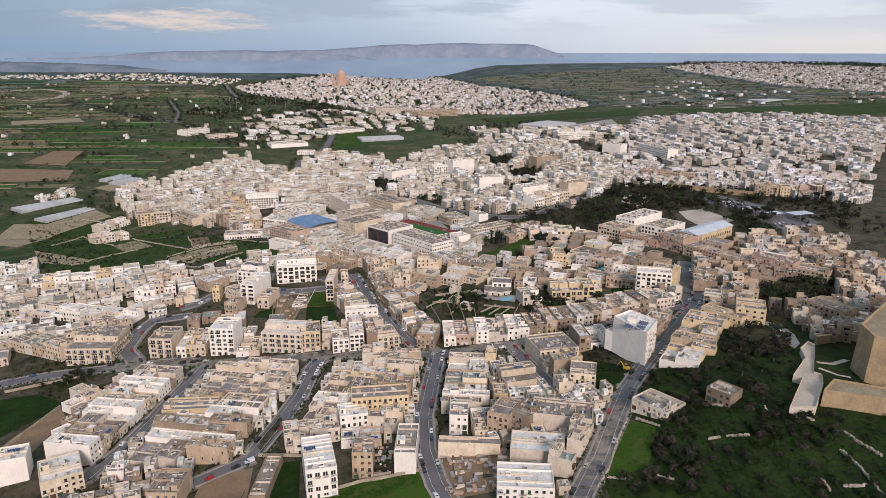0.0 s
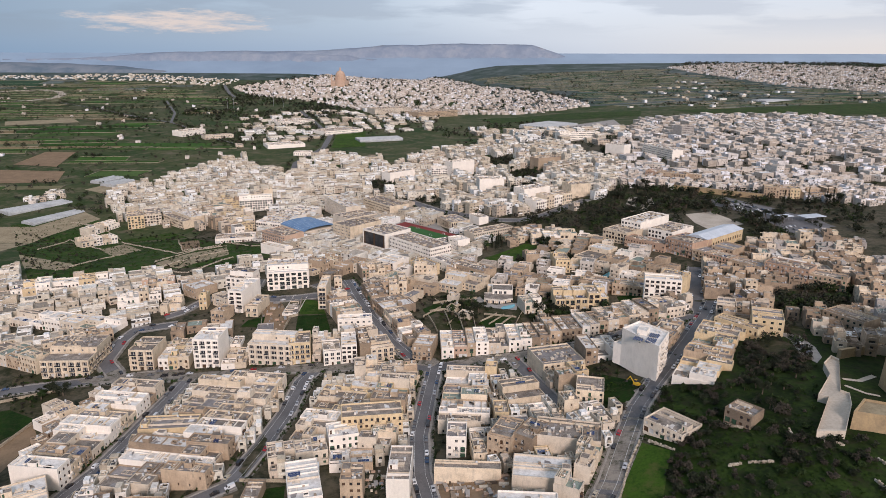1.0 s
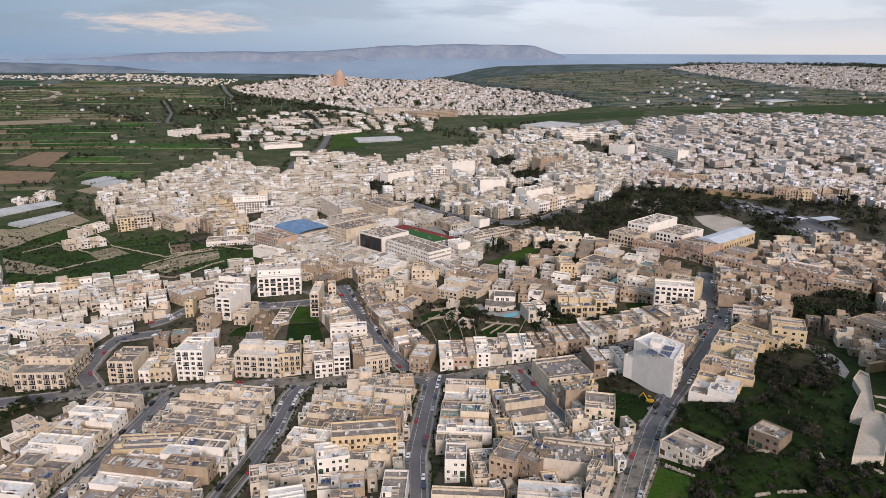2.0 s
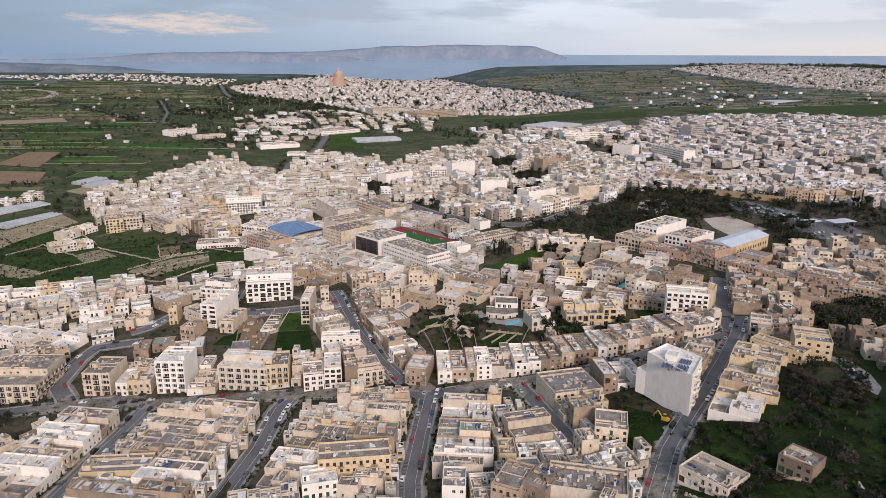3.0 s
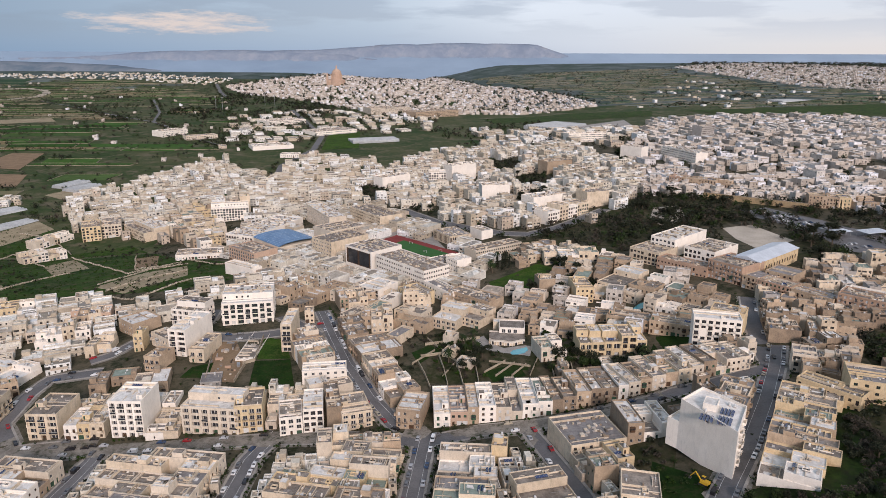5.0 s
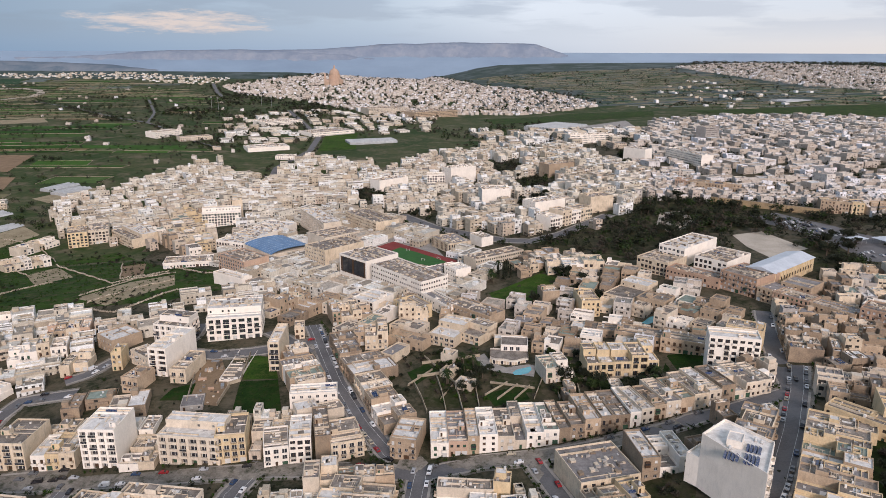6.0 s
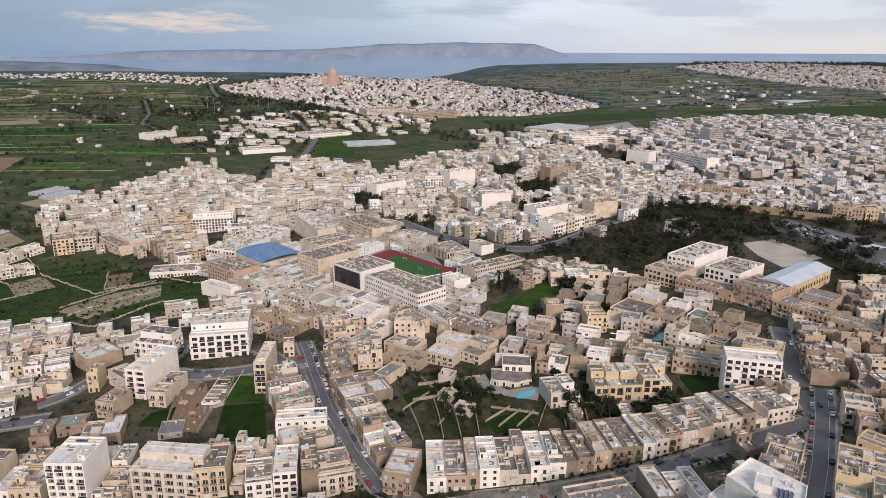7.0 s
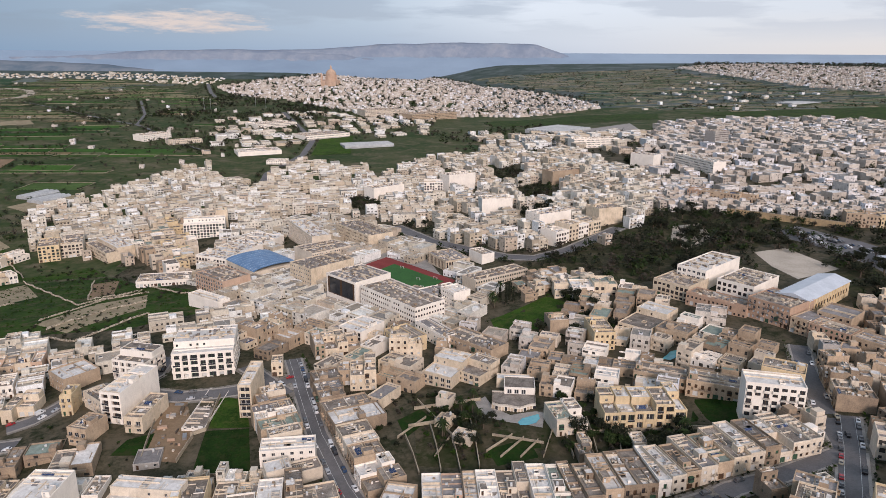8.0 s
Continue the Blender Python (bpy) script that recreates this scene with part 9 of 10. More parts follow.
grove([(106.0, 312.6), (136.3, 310.4), (140.3, 272.9), (178.0, 314.9), (161.3, 344.3), (136.2, 326.0)], 14, ('olive', 'broad'), 310, size=(0.79, 1.32))
grove([(-257.1, 396.8), (-230.1, 397.5), (-213.1, 362.6), (-230.8, 351.4)], 8, ('olive', 'broad'), 311, size=(1.05, 1.7))
grove([(-132.7, 932.1), (-110.9, 954.2), (-95.6, 849.2), (-119.3, 855.8)], 3, ('cypress',), 312, size=(1.05, 1.7))
grove([(-41.5, 917.6), (-7.3, 924.4), (-2.8, 838.5), (-30.9, 834.2)], 5, ('broad',), 313, size=(1.05, 1.7))
shrubs([[(87.1, 316.3), (110.2, 317.2), (136.3, 310.4), (177.3, 351.9), (192.7, 332.3), (156.6, 259.3), (222.4, 253.7), (174.5, 185.6), (54.6, 209.3), (73.7, 262.7), (97.4, 281.5)]], 221.0, 321, size=(1.09, 2.72), sprays=90)
shrubs([[(91.5, 269.2), (114.5, 263.7), (100.5, 222.4), (78.6, 229.4)], [(140.3, 272.9), (170.3, 257.5), (162.7, 234.3), (129.7, 241.2)], [(107.7, 318.6), (133.7, 319.1), (124.8, 278.6), (108.6, 276.0)], [(155.8, 345.9), (208.9, 376.1), (182.0, 322.9), (143.6, 307.5)]], 380.0, 322, size=(1.36, 3.13), sprays=90)
shrubs([[(-4.8, 494.9), (29.1, 497.9), (36.6, 454.5), (55.1, 445.5), (34.6, 432.5), (-3.1, 447.0)], [(65.5, 496.3), (93.2, 496.0), (85.5, 443.2), (55.1, 445.5)]], 170.0, 323, size=(0.68, 1.9), mats=(LEAF, TWIG, LEAF_DARK))
shrubs([[(-515.1, 814.8), (-419.3, 775.8), (-296.1, 612.5), (-351.0, 571.6)], [(-379.8, 815.1), (-260.1, 773.4), (-185.8, 699.8), (-217.1, 657.1), (-349.6, 764.8)], [(-280.9, 647.2), (-160.8, 614.5), (-190.5, 584.0), (-254.7, 583.6)]], 126.0, 324, size=(0.68, 2.31), open_ground=True)
shrubs([[(-267.9, 406.2), (-228.3, 401.1), (-213.4, 336.8), (-237.8, 352.1)], [(-40.1, 288.9), (-26.3, 290.9), (-24.3, 264.5), (-34.3, 260.7)], [(14.0, 324.9), (24.5, 322.7), (22.3, 286.4), (14.1, 287.8)], [(87.2, 366.9), (101.1, 337.8), (94.7, 312.2), (79.2, 320.2)], [(-61.7, 256.8), (-59.7, 274.5), (-60.1, 248.6)]], 474.0, 325, size=(0.68, 2.18))
shrubs([[(-182.9, 289.8), (-162.7, 402.0), (-102.5, 393.5), (-23.6, 402.9), (-13.1, 314.0), (-81.2, 299.8), (-112.2, 289.0)]], 32.0, 326, size=(0.54, 1.5))
far_trees([[(-669.0, 2453.6), (-377.6, 2190.6), (-281.5, 1991.5), (-300.0, 1752.0), (-373.4, 1917.3), (-464.7, 2129.3), (-647.5, 2038.7), (-715.4, 2196.0)], [(-1165.9, 2187.2), (-1088.9, 2104.7), (-693.0, 1700.1), (-683.0, 1646.2)], [(-724.3, 2035.2), (-549.7, 1969.8), (-505.6, 1724.1), (-674.1, 1820.7)]], 32.0, 331, size=(3.4, 6.8))
far_trees([[(-633.2, 856.5), (-2121.9, 2797.0), (-784.0, 2790.9), (-258.0, 1393.9), (-385.3, 1323.2), (-479.4, 1004.3), (-414.0, 858.5)]], 11.0, 332, size=(1.63, 4.35))
far_trees([[(-55.6, 1655.5), (85.4, 1696.7), (257.1, 1563.6), (425.0, 1615.6), (433.1, 1375.8), (305.2, 1169.4), (67.9, 1335.5)], [(105.6, 1826.9), (243.4, 1814.2), (209.0, 1558.9), (106.1, 1615.7)]], 24.0, 333, size=(2.72, 5.44))
far_trees([[(101.3, 2028.1), (467.4, 2219.0), (875.5, 1868.8), (1301.4, 1691.2), (1910.5, 2468.6), (1110.5, 3266.0), (1127.8, 3643.1), (173.7, 3543.6)]], 2.0, 334, size=(2.72, 6.8))
far_trees([[(130.8, 706.7), (219.8, 847.4), (262.2, 883.9), (312.8, 771.5), (313.5, 690.2), (294.2, 612.8), (298.8, 691.0), (254.5, 720.8), (160.7, 642.9), (124.3, 647.4)], [(100.4, 1081.3), (143.5, 1043.3), (118.2, 859.0), (88.8, 882.9)], [(262.2, 883.9), (326.3, 847.9), (380.7, 782.5), (357.2, 758.3), (317.8, 797.2), (259.0, 833.1)]], 105, 336, size=(2.99, 5.71))
far_trees([[(236.5, 885.7), (357.3, 877.0), (519.0, 818.6), (473.2, 749.3), (376.9, 775.2), (323.7, 797.1), (259.9, 836.0)]], 42.0, 335, size=(2.45, 4.76))
far_trees([[(-401.0, 858.6), (-457.3, 989.8), (-429.1, 1172.8), (-396.4, 1295.2), (-252.7, 1180.5), (-231.7, 1365.3), (-78.4, 1250.9), (-3.5, 1408.9), (215.8, 1315.3), (271.8, 1043.2), (209.0, 854.2), (141.2, 762.3), (87.7, 735.3), (60.1, 665.9), (-5.8, 824.7), (-71.2, 942.2), (-164.0, 984.3), (-217.8, 830.8), (-235.9, 737.9), (-338.4, 833.2)], [(256.3, 958.0), (257.7, 1152.2), (505.4, 1813.3), (810.1, 1881.4), (1071.9, 1652.8), (537.7, 847.0), (431.8, 871.1), (371.0, 909.8), (280.3, 899.6)]], 7.0, 337, size=(2.04, 4.08), label='dark trees in yards and along streets of the town')
far_trees([[(-164.0, 984.3), (-71.2, 942.2), (-5.8, 824.7), (60.1, 665.9), (28.4, 608.5), (-99.6, 626.6), (-175.7, 633.4), (-217.8, 830.8)], [(36.0, 673.6), (98.2, 603.2), (81.1, 498.7), (28.8, 524.9), (-27.1, 510.1), (-66.9, 588.6), (-24.5, 598.9)]], 16.0, 338, size=(1.63, 3.26), label='dark trees round the school and its neighbours')
far_trees([[(248.2, 930.5), (249.7, 1119.3), (487.6, 1752.6), (782.6, 1820.4), (1036.1, 1600.7), (520.7, 823.3), (418.3, 846.7), (359.4, 884.1), (271.4, 873.9)]], 26.0, 343, size=(2.0, 4.6), label='dark trees in courts and along lanes of the old town')
far_trees([[(62.0, 668.0), (64.0, 712.0), (110.0, 745.0), (160.0, 800.0), (200.0, 830.0), (150.0, 740.0), (125.0, 690.0), (131.0, 641.0), (95.0, 672.0)], [(165.0, 655.0), (200.0, 700.0), (250.0, 722.0), (246.0, 672.0), (225.0, 640.0), (190.0, 628.0)], [(375.0, 600.0), (378.0, 690.0), (352.0, 740.0), (345.0, 772.0), (400.0, 772.0), (450.0, 760.0), (430.0, 650.0), (400.0, 590.0)], [(250.0, 560.0), (300.0, 640.0), (316.0, 620.0), (350.0, 612.0), (330.0, 580.0)]], 95.0, 344, size=(2.2, 4.8), label='dark evergreen trees round the public garden and hall')
for i, (gx, gy, gr) in enumerate(((-1250, 1960, 60), (-1120, 1700, 45), (-980, 1500, 40), (-860, 1350, 35), (-1420, 2150, 70), (-760, 1580, 40), (-640, 1250, 30), (-900, 2050, 60), (-1560, 2350, 70), (-600, 1050, 24), (-700, 1400, 30), (-1010, 2300, 70), (-560, 1620, 40), (700, 2150, 60), (950, 2350, 70), (400, 2500, 60), (1250, 2150, 50))):
    far_trees([[(gx - gr * 1.8, gy - gr * 0.3), (gx - gr * 0.2, gy + gr * 0.6), (gx + gr * 1.7, gy + gr * 0.4), (gx + gr * 0.4, gy - gr * 0.5)]], 55.0, 660 + i, size=(2.2, 5.2), label='dark grove among the fields of the plain')
shrubs([[(-192.9, 272.4), (-194.7, 301.3), (-163.7, 394.3), (-80.4, 390.3), (-5.1, 387.3), (40.8, 386.9), (62.5, 308.4), (88.3, 309.1), (53.5, 240.2), (4.0, 244.8), (-12.6, 302.4), (-77.8, 284.2)]], 150.0, 339, size=(0.68, 1.77))
shrubs([[(-192.6, 456.0), (-171.0, 489.1), (-89.6, 505.4), (-69.5, 431.5), (-174.1, 427.2)], [(-57.4, 504.5), (-5.8, 520.0), (40.3, 496.8), (59.2, 441.3), (-8.2, 451.2)]], 68.0, 340, size=(0.68, 1.9))
shrubs([[(-7.9, 501.3), (31.9, 497.6), (33.5, 479.7), (37.8, 454.4), (59.9, 445.2), (57.3, 430.2), (-2.9, 441.6)], [(60.1, 470.2), (88.5, 475.5), (90.1, 442.8), (59.2, 441.3)], [(94.2, 467.4), (115.6, 456.1), (115.3, 434.7), (90.1, 442.8)], [(51.7, 604.0), (89.5, 660.8), (113.1, 628.6), (118.3, 602.0), (95.9, 579.8), (91.9, 559.5), (57.3, 572.8)]], 380.0, 341, size=(0.8, 2.3), sprays=60, mats=(LEAF, TWIG, LEAF_DARK, TUFT))
far_trees([[(62.3, 617.3), (89.5, 660.8), (113.1, 628.6), (118.3, 602.0), (95.9, 579.8), (88.7, 559.8), (84.8, 595.8)], [(91.9, 559.5), (117.3, 556.9), (174.3, 539.3), (163.8, 513.7), (119.0, 528.8)]], 68.0, 342, size=(1.9, 3.54), label='dark garden trees between stone houses')
shrubs([[(80.9, 289.2), (106.8, 305.4), (144.2, 282.3), (189.7, 315.0), (161.6, 250.0), (215.4, 244.0), (174.5, 185.6), (52.6, 209.8)]], 1368.0, 351, size=(0.34, 0.95), sprays=30, mats=(TUFT,), label='rough tufts of grass over the castle slope', leaf=0.3)
shrubs([[(-101.9, 472.9), (-82.4, 474.7), (-72.3, 438.9), (-97.8, 441.4)], [(-135.0, 465.4), (-124.8, 471.0), (-122.6, 454.3), (-137.7, 454.0)], [(127.8, 486.1), (149.6, 485.0), (138.7, 457.9), (115.8, 458.4)]], 1158.0, 352, size=(0.27, 0.68), sprays=26, mats=(TUFT,), label='rough tufts of grass in the yards', leaf=0.27, open_ground=True)
shrubs([[(-528.7, 835.6), (-472.1, 869.4), (-433.4, 858.3), (-366.5, 775.5), (-316.7, 796.7), (-242.1, 724.8), (-173.5, 693.0), (-161.6, 636.8), (-197.8, 604.5), (-252.0, 596.3), (-293.2, 582.4), (-351.0, 571.6)]], 263.0, 353, size=(0.41, 1.22), sprays=22, mats=(TUFT,), label='tussocks and weeds over the green fields', leaf=0.41, open_ground=True)
far_trees([[(217.5, 439.9), (310.6, 446.1), (344.4, 420.4), (304.3, 364.7), (250.2, 364.3), (216.5, 364.5), (217.1, 388.7)], [(248.0, 520.4), (267.2, 476.3), (260.8, 425.8), (234.3, 426.4), (225.4, 466.9)]], 39.0, 361, size=(2.72, 5.44), label='dark trees round the stone houses above the slope')
shrubs([[(94.3, 265.8), (114.9, 261.2), (104.9, 221.0), (77.4, 224.6), (72.7, 242.3)], [(119.7, 298.4), (125.9, 278.1), (116.7, 262.8), (101.7, 269.5)], [(141.9, 283.0), (153.4, 285.4), (144.7, 249.0), (132.0, 252.5)], [(153.7, 357.0), (207.6, 387.6), (186.4, 331.7), (146.0, 306.7), (122.6, 303.1)]], 300.0, 362, size=(1.63, 3.54), sprays=70, mats=(TWIG, LEAF_DARK, TWIG), label='grey thickets of bare bushes on the slope')
far_trees([[(-813.3, 2745.3), (-582.4, 3347.0), (-459.9, 6764.5), (151.0, 3068.7), (419.3, 2549.2), (475.7, 2258.5), (103.1, 2064.7), (-121.9, 1886.6), (-377.6, 2190.6), (-669.0, 2453.6)], [(1185.9, 3829.8), (2789.7, 6780.2), (2410.4, 3448.1), (1593.4, 2284.3), (1272.2, 2624.5), (1150.0, 3383.0)]], 13.0, 363, size=(4.08, 8.16), label='dark trees among the houses of the far villages')
far_trees([[(-418.5, 1364.8), (-525.9, 1837.9), (-447.4, 2051.5), (-228.8, 2064.2), (-6.8, 1922.4), (-29.5, 1618.5), (-248.5, 1460.9)], [(-505.1, 880.8), (-503.2, 1052.4), (-394.6, 858.5), (-441.3, 814.9)], [(-593.2, 1607.7), (-427.9, 1544.0), (-401.8, 1378.7), (-513.8, 1426.6)]], 29.0, 364, size=(2.72, 6.12), label='dark trees between sheds and fields')
far_trees([[(277.9, 670.8), (343.1, 692.8), (286.0, 569.8), (253.9, 571.3), (276.0, 629.9)], [(153.2, 730.7), (188.1, 756.5), (260.8, 737.2), (190.0, 703.0), (143.3, 657.3)]], 68.0, 371, size=(2.72, 5.44), label='dark trees round the courtyard and hall')
shrubs([[(86.0, 352.0), (96.0, 341.0), (105.0, 330.5), (98.7, 319.0), (82.0, 319.5), (81.5, 337.0)]], 900.0, 382, size=(0.5, 1.5), sprays=50, mats=(LEAF, TUFT, LEAF_DARK, LEAF), label='fresh green bushes and weeds round the yellow digger', open_ground=True)
shrubs([[(80.0, 364.0), (97.9, 389.3), (108.3, 384.4), (91.9, 341.3), (104.5, 328.6), (88.8, 309.3), (70.8, 319.5)]], 684.0, 381, size=(0.95, 2.31), sprays=60)
grove([(60.1, 470.2), (88.5, 475.5), (90.1, 442.8), (59.2, 441.3)], 16, ('broad', 'olive'), 391, size=(0.92, 1.58))
grove([(88.4, 464.7), (115.9, 457.3), (116.1, 437.0), (90.1, 442.8)], 10, ('broad', 'palm', 'olive'), 392, size=(0.92, 1.58))
grove([(62.9, 622.6), (93.4, 647.2), (111.0, 618.2), (90.2, 567.9), (63.9, 571.6)], 12, ('broad', 'olive'), 393, size=(1.06, 1.72))
far_trees([[(-338.3, 806.2), (-292.1, 822.3), (-224.2, 783.7), (-181.6, 680.9), (-242.1, 727.2), (-297.5, 744.5)], [(-368.9, 833.7), (-348.3, 859.3), (-320.7, 802.7)], [(-327.5, 673.5), (-289.1, 699.5), (-275.5, 626.1)]], 47.0, 394, size=(1.63, 3.26), label='dark trees along the field edge')
shrubs([[(82.2, 496.2), (93.2, 496.0), (94.3, 478.2), (81.3, 478.4)], [(-57.4, 504.5), (-46.5, 510.1), (-5.1, 501.0), (-3.6, 462.8), (-13.4, 455.5)]], 474.0, 395, size=(0.95, 2.31), sprays=60)
far_trees([[(225.3, 457.3), (247.7, 474.4), (272.7, 483.9), (288.8, 471.3), (260.9, 429.2), (216.5, 424.8)]], 368.0, 401, size=(2.45, 4.62), label='dark trees of a walled garden', open_ground=True)
far_trees([[(181.2, 399.8), (208.3, 415.4), (216.4, 394.4), (199.1, 363.5), (169.9, 342.6)]], 211.0, 402, size=(1.9, 3.81), label='dark trees on the bank below the houses', open_ground=True)
far_trees([[(79.2, 1194.3), (111.2, 1199.6), (119.1, 1105.3), (98.1, 1057.4), (77.6, 1105.0)], [(96.0, 1034.4), (140.0, 1045.7), (132.9, 940.2), (96.4, 925.7)], [(89.7, 893.0), (113.4, 896.1), (112.1, 836.8), (87.4, 837.3)], [(-109.9, 1030.6), (-81.1, 1059.3), (-66.9, 979.5), (-95.1, 966.5)], [(268.7, 1200.6), (317.7, 1215.8), (295.0, 1115.0), (249.5, 1098.0)]], 137.0, 411, size=(2.45, 4.9), label='dark trees between the white flats', open_ground=True)

def front_gardens(points, width, seed):
    """Bushes and small trees in the strips between the pavements and the house fronts."""
    rng = random.Random(seed)
    s = Shape()
    for (ax, ay), (bx, by) in zip(points, points[1:]):
        long = math.hypot(bx - ax, by - ay)
        for side in (-1, 1):
            u = 0.0
            while u < long:
                u += rng.uniform(0.8, 5.0)
                off = side * (width / 2 + rng.uniform(1.7, 3.2))
                x, y = ax + (bx - ax) * u / long - (by - ay) / long * off, ay + (by - ay) * u / long + (bx - ax) / long * off
                if is_free(corners(x - 0.5, y - 0.5, 0, 1, 1), 0.0) and not on_other_road(x, y, points):
                    r = rng.uniform(0.5, 1.5)
                    leaf_cloud(s, rng, (x, y, terrain(x, y) + r * 0.8), (r, r, r), 60, 0.3, rng.choice((LEAF, LEAF_DARK, LEAF, TUFT)), 0.3)
    if s.f:
        single("front_garden_bushes", s, "bushes in narrow front gardens along the street", "bushes", kind="stuff")


for i, (points, width) in enumerate(ROADS[:11]):
    front_gardens(points, width, 600 + i)

def roadside_trees(points, width, seed):
    """Broken lines of dark trees and scrub along a country road."""
    rng = random.Random(seed)
    s = Shape()
    for (ax, ay), (bx, by) in zip(points, points[1:]):
        long = math.hypot(bx - ax, by - ay)
        for side in (-1, 1):
            u = 0.0
            while u < long:
                u += rng.choice((3.0, 4.5, 6.0, 6.0, 30.0))
                off = side * (width / 2 + rng.uniform(3.0, 9.0))
                x, y = ax + (bx - ax) * u / long - (by - ay) / long * off, ay + (by - ay) * u / long + (bx - ax) / long * off
                r = rng.uniform(1.6, 4.2)
                if is_free(corners(x - 1, y - 1, 0, 2, 2), 0.0):
                    leaf_cloud(s, rng, (x, y, terrain(x, y) + r * 0.75), (r * 1.2, r * 1.2, r), 26, r * 0.36, rng.choice((LEAF_DARK, LEAF_DARK, LEAF, TWIG)), 0.3)
    if s.f:
        single("roadside_trees", s, "dark trees and scrub along a country road", "trees", kind="stuff")


for i, (points, width) in enumerate(ROADS[17:]):
    roadside_trees(points, width, 640 + i)

# ---- cars ----
def car_meshes(paint, van):
    body, glass, wheel = Shape(), Shape(), Shape()
    L, W = (4.6, 1.85) if van else (4.1, 1.7)
    if van:
        side = [(0.0, 0.35), (0.0, 0.95), (0.75, 1.15), (1.35, 1.95), (L, 1.95), (L, 0.35)]
    else:
        side = [(0.0, 0.35), (0.05, 0.75), (1.0, 0.92), (1.75, 1.42), (3.2, 1.42), (3.85, 0.95), (L, 0.85), (L, 0.35)]
    n = len(side)
    lean = [0.0 if z < 1.0 else 0.14 for _, z in side]
    pts = [(x, lean[i], z) for i, (x, z) in enumerate(side)] + [(x, W - lean[i], z) for i, (x, z) in enumerate(side)]
    body.solid(pts, [tuple(range(n)), tuple(reversed(range(n, 2 * n)))] + [(i, i + n, (i + 1) % n + n, (i + 1) % n) for i in range(n)], paint)
    a, b = (2, 3)
    for i, j in ((a, b),) if van else ((a, b), (4, 5)):
        p, q = Vector((side[i][0], 0, side[i][1])), Vector((side[j][0], 0, side[j][1]))
        nrm = Vector((-(q - p).z, 0, (q - p).x)).normalized() * 0.012
        u, v = p.lerp(q, 0.1) + nrm, p.lerp(q, 0.92) + nrm
        glass.face([(u.x, 0.2, u.z), (u.x, W - 0.2, u.z), (v.x, W - 0.22, v.z), (v.x, 0.22, v.z)], GLASS)
    for y, s in ((0.0, -1), (W, 1)):
        w0, w1 = (1.25, 2.3) if van else (1.35, 3.5)
        top = 1.8 if van else 1.34
        glass.face([(w0, y + s * 0.01 - s * 0.05, 0.98), (w1, y + s * 0.01 - s * 0.05, 0.98), (w1 - 0.35, y - s * 0.12, top), (w0 + 0.55, y - s * 0.12, top)], GLASS)
    wheel.tube((0, -0.14, 0), (0, 0.14, 0), 0.31, 0.31, TYRE, 10)
    wheel.tube((0, -0.15, 0), (0, 0.15, 0), 0.18, 0.18, STEEL, 6)
    return [s.mesh(k) for s, k in ((body, "body"), (glass, "windows"), (wheel, "wheel"))], L, W, van


CAR_NAMES = ("white", "silver", "black", "dark grey", "red", "dark blue", "beige")
CAR_KIT = []
for i, paint in enumerate(CARS):
    CAR_KIT.append((CAR_NAMES[i], car_meshes(paint, False)))
CAR_KIT += [("white", car_meshes(CARS[0], True)), ("white", car_meshes(CARS[0], False)), ("silver", car_meshes(CARS[1], False)), ("dark grey", car_meshes(CARS[3], False)), ("black", car_meshes(CARS[2], False)), ("dark grey", car_meshes(CARS[3], False)), ("black", car_meshes(CARS[2], True))]
PARKED = []


def car(x, y, rot, rng, z=0.1):
    colour, (meshes, L, W, van) = rng.choice(CAR_KIT)
    c, s = math.cos(rot), math.sin(rot)
    x, y = x - c * L / 2 + s * W / 2, y - s * L / 2 - c * W / 2
    quad = corners(x, y, rot, L, W)
    if any((px - x) ** 2 + (py - y) ** 2 < 40 and overlap(quad, q, 0.0) for px, py, q in PARKED):
        return
    PARKED.append((x, y, quad))
    za, zb = terrain(x, y), terrain(x + c * L, y + s * L)
    m = Matrix.Translation((x, y, za + z)) @ Matrix.Rotation(rot, 4, "Z") @ Matrix.Rotation(-math.atan2(zb - za, L), 4, "Y")
    me = thing("van" if van else "car", m, "%s %s parked at the kerb of the street" % (colour, "delivery van" if van else "small hatchback"), "van" if van else "car", "parked cars")
    part("body", meshes[0], me)
    part("glazing", meshes[1], me)
    for wx in (0.75, L - 0.8):
        for wy in (0.12, W - 0.12):
            part("wheel", meshes[2], me, pose(wx, wy, 0.31))


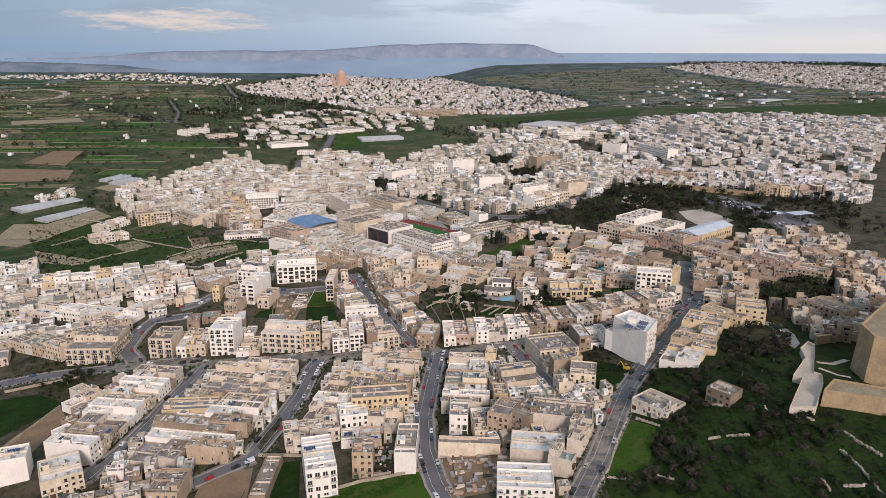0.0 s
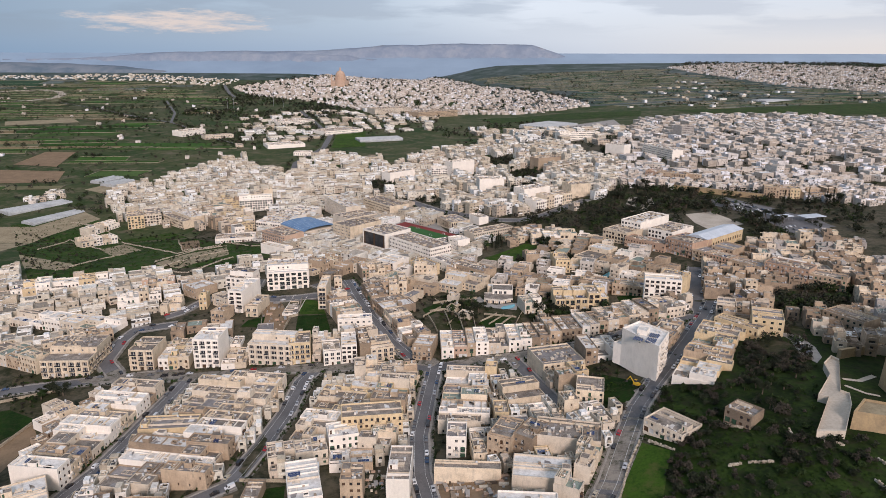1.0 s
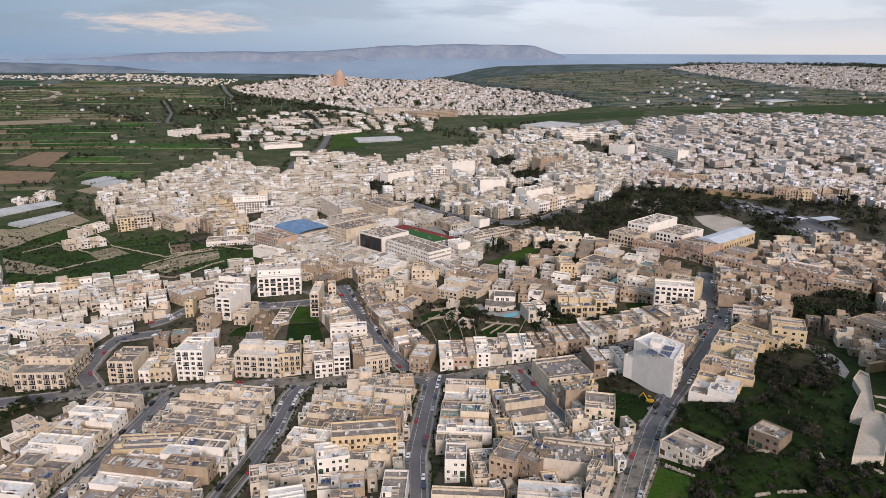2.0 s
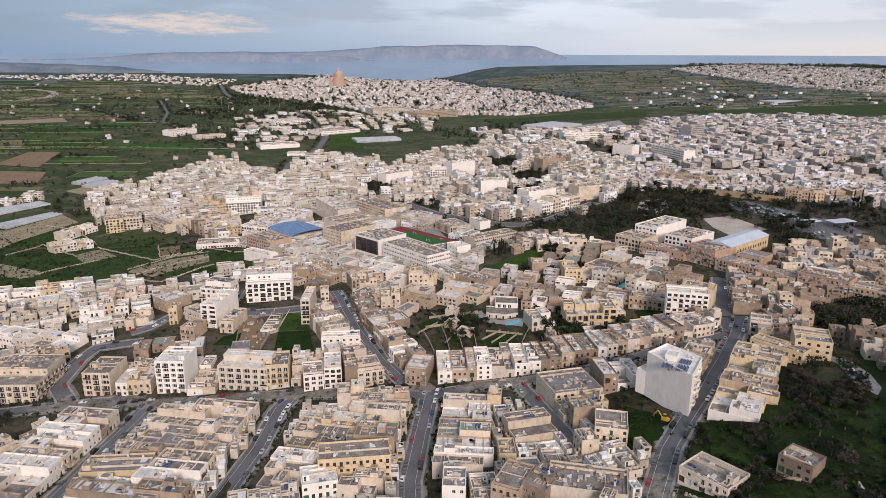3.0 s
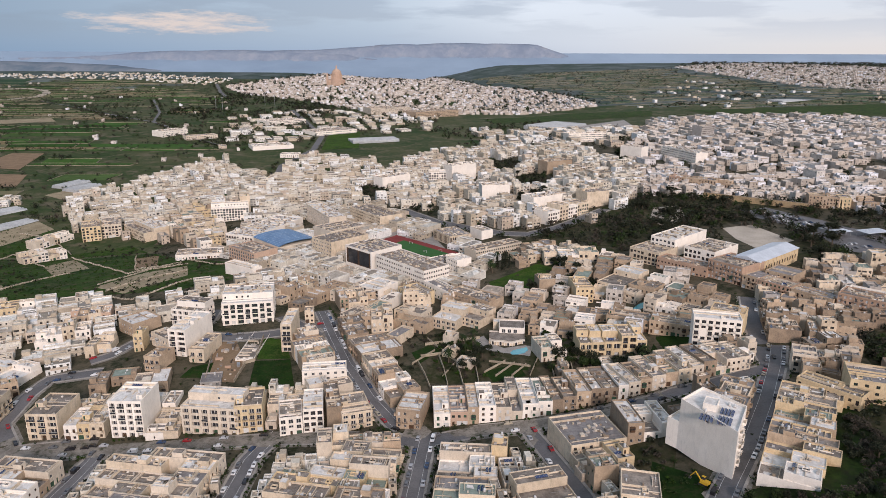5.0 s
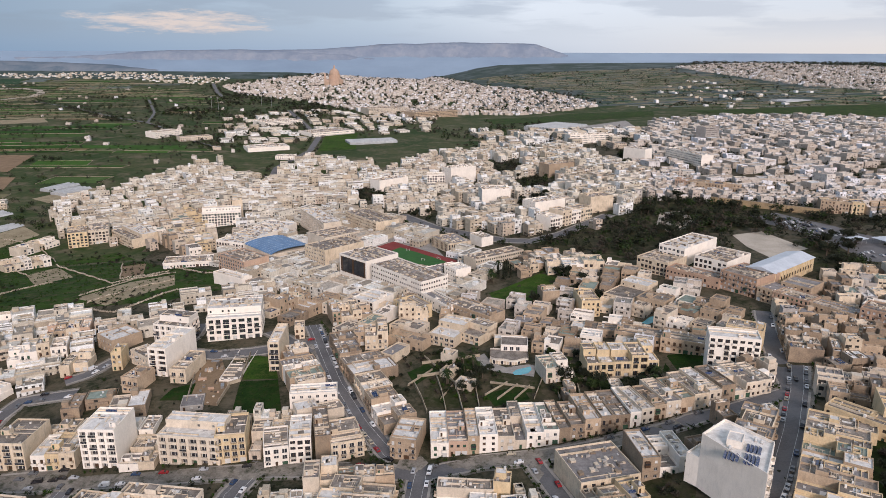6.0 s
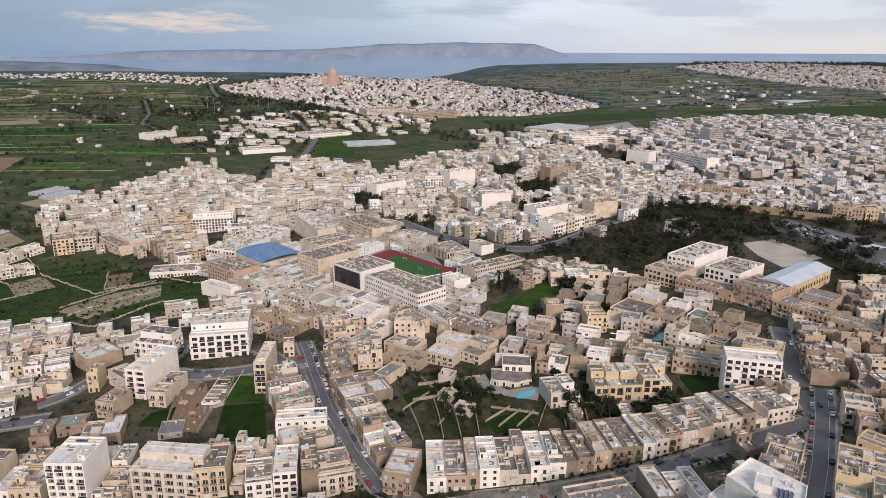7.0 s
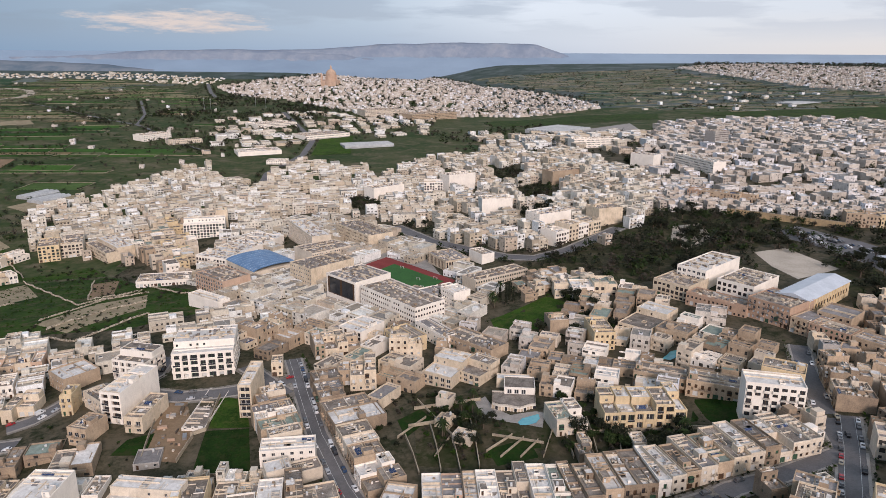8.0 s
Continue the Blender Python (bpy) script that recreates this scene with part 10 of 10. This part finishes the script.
def park_along(points, width, share, seed, gap=5.6, only=(-1, 1)):
    rng = random.Random(seed)
    for side in only:
        for (ax, ay), (bx, by) in zip(points, points[1:]):
            length = math.hypot(bx - ax, by - ay)
            rot = math.atan2(by - ay, bx - ax)
            u = rng.uniform(2, 6)
            while u < length - 2:
                if rng.random() < share:
                    off = side * (width / 2 - 1.0)
                    x, y = ax + math.cos(rot) * u - math.sin(rot) * off, ay + math.sin(rot) * u + math.cos(rot) * off
                    if 200 < y < 640:
                        car(x, y, rot + (math.pi if side > 0 else 0) + rng.uniform(-0.04, 0.04), rng)
                u += gap + rng.uniform(0, 1.5)


for i, (points, width) in enumerate(ROADS[:17]):
    park_along(points, width, (0.62, 0.55, 0.5, 0.22, 0.2, 0.42, 0.3, 0.5)[i] if i < 8 else 0.25, 500 + i)


def far_cars(poly, rot, n, seed):
    """Rows of parked cars far off, joined."""
    rng = random.Random(seed)
    s = Shape()
    c, sn = math.cos(rot), math.sin(rot)
    local = [(c * x + sn * y, -sn * x + c * y) for x, y in poly]
    u0, v0 = min(p[0] for p in local), min(p[1] for p in local)
    u1, v1 = max(p[0] for p in local), max(p[1] for p in local)
    for i in range(int((u1 - u0) / 2.7)):
        for j in range(int((v1 - v0) / 8)):
            u, v = u0 + i * 2.7, v0 + j * 8 + (3 if j % 2 else 0)
            x, y = c * u - sn * v, sn * u + c * v
            if inside(x, y, poly) and rng.random() < 0.5:
                s.m = Matrix.Translation((x + rng.uniform(-0.3, 0.3), y + rng.uniform(-0.8, 0.8), terrain(x, y) + 0.1)) @ Matrix.Rotation(rot, 4, "Z")
                m = rng.choice((CARS[0], CARS[0], CARS[1], CARS[2], CARS[3], CARS[3], CARS[1], CARS[5]))
                s.box(0, 1.7, 0, 4.1, 0.3, 0.85, m)
                s.box(0.1, 1.6, 0.9, 3.3, 0.85, 1.4, m, 0.2)
                s.box(0.08, 1.62, 1.1, 3.1, 0.9, 1.25, GLASS, 0.12)
    s.m = None
    if s.f:
        single("parked_cars", s, "rows of parked cars on the car park", "cars", kind="stuff")


# ---- car parks ----
far_cars([(299.0, 784.0), (327.0, 768.0), (348.0, 716.0), (335.0, 690.0), (315.0, 716.0), (301.0, 752.0)], 0.343, 120, 1)
far_cars([(322.0, 650.0), (340.0, 655.0), (345.0, 622.0), (322.0, 628.0)], 0.343, 40, 2)
far_cars([(134.5, 1518.6), (223.5, 1498.0), (206.4, 1319.3), (125.5, 1357.5)], 0.23, 60, 3)
for i in range(6):
    car(193.5 + i * 1.1, 347.0 + i * 5.2, 0.35, random.Random(700 + i), 0.2)
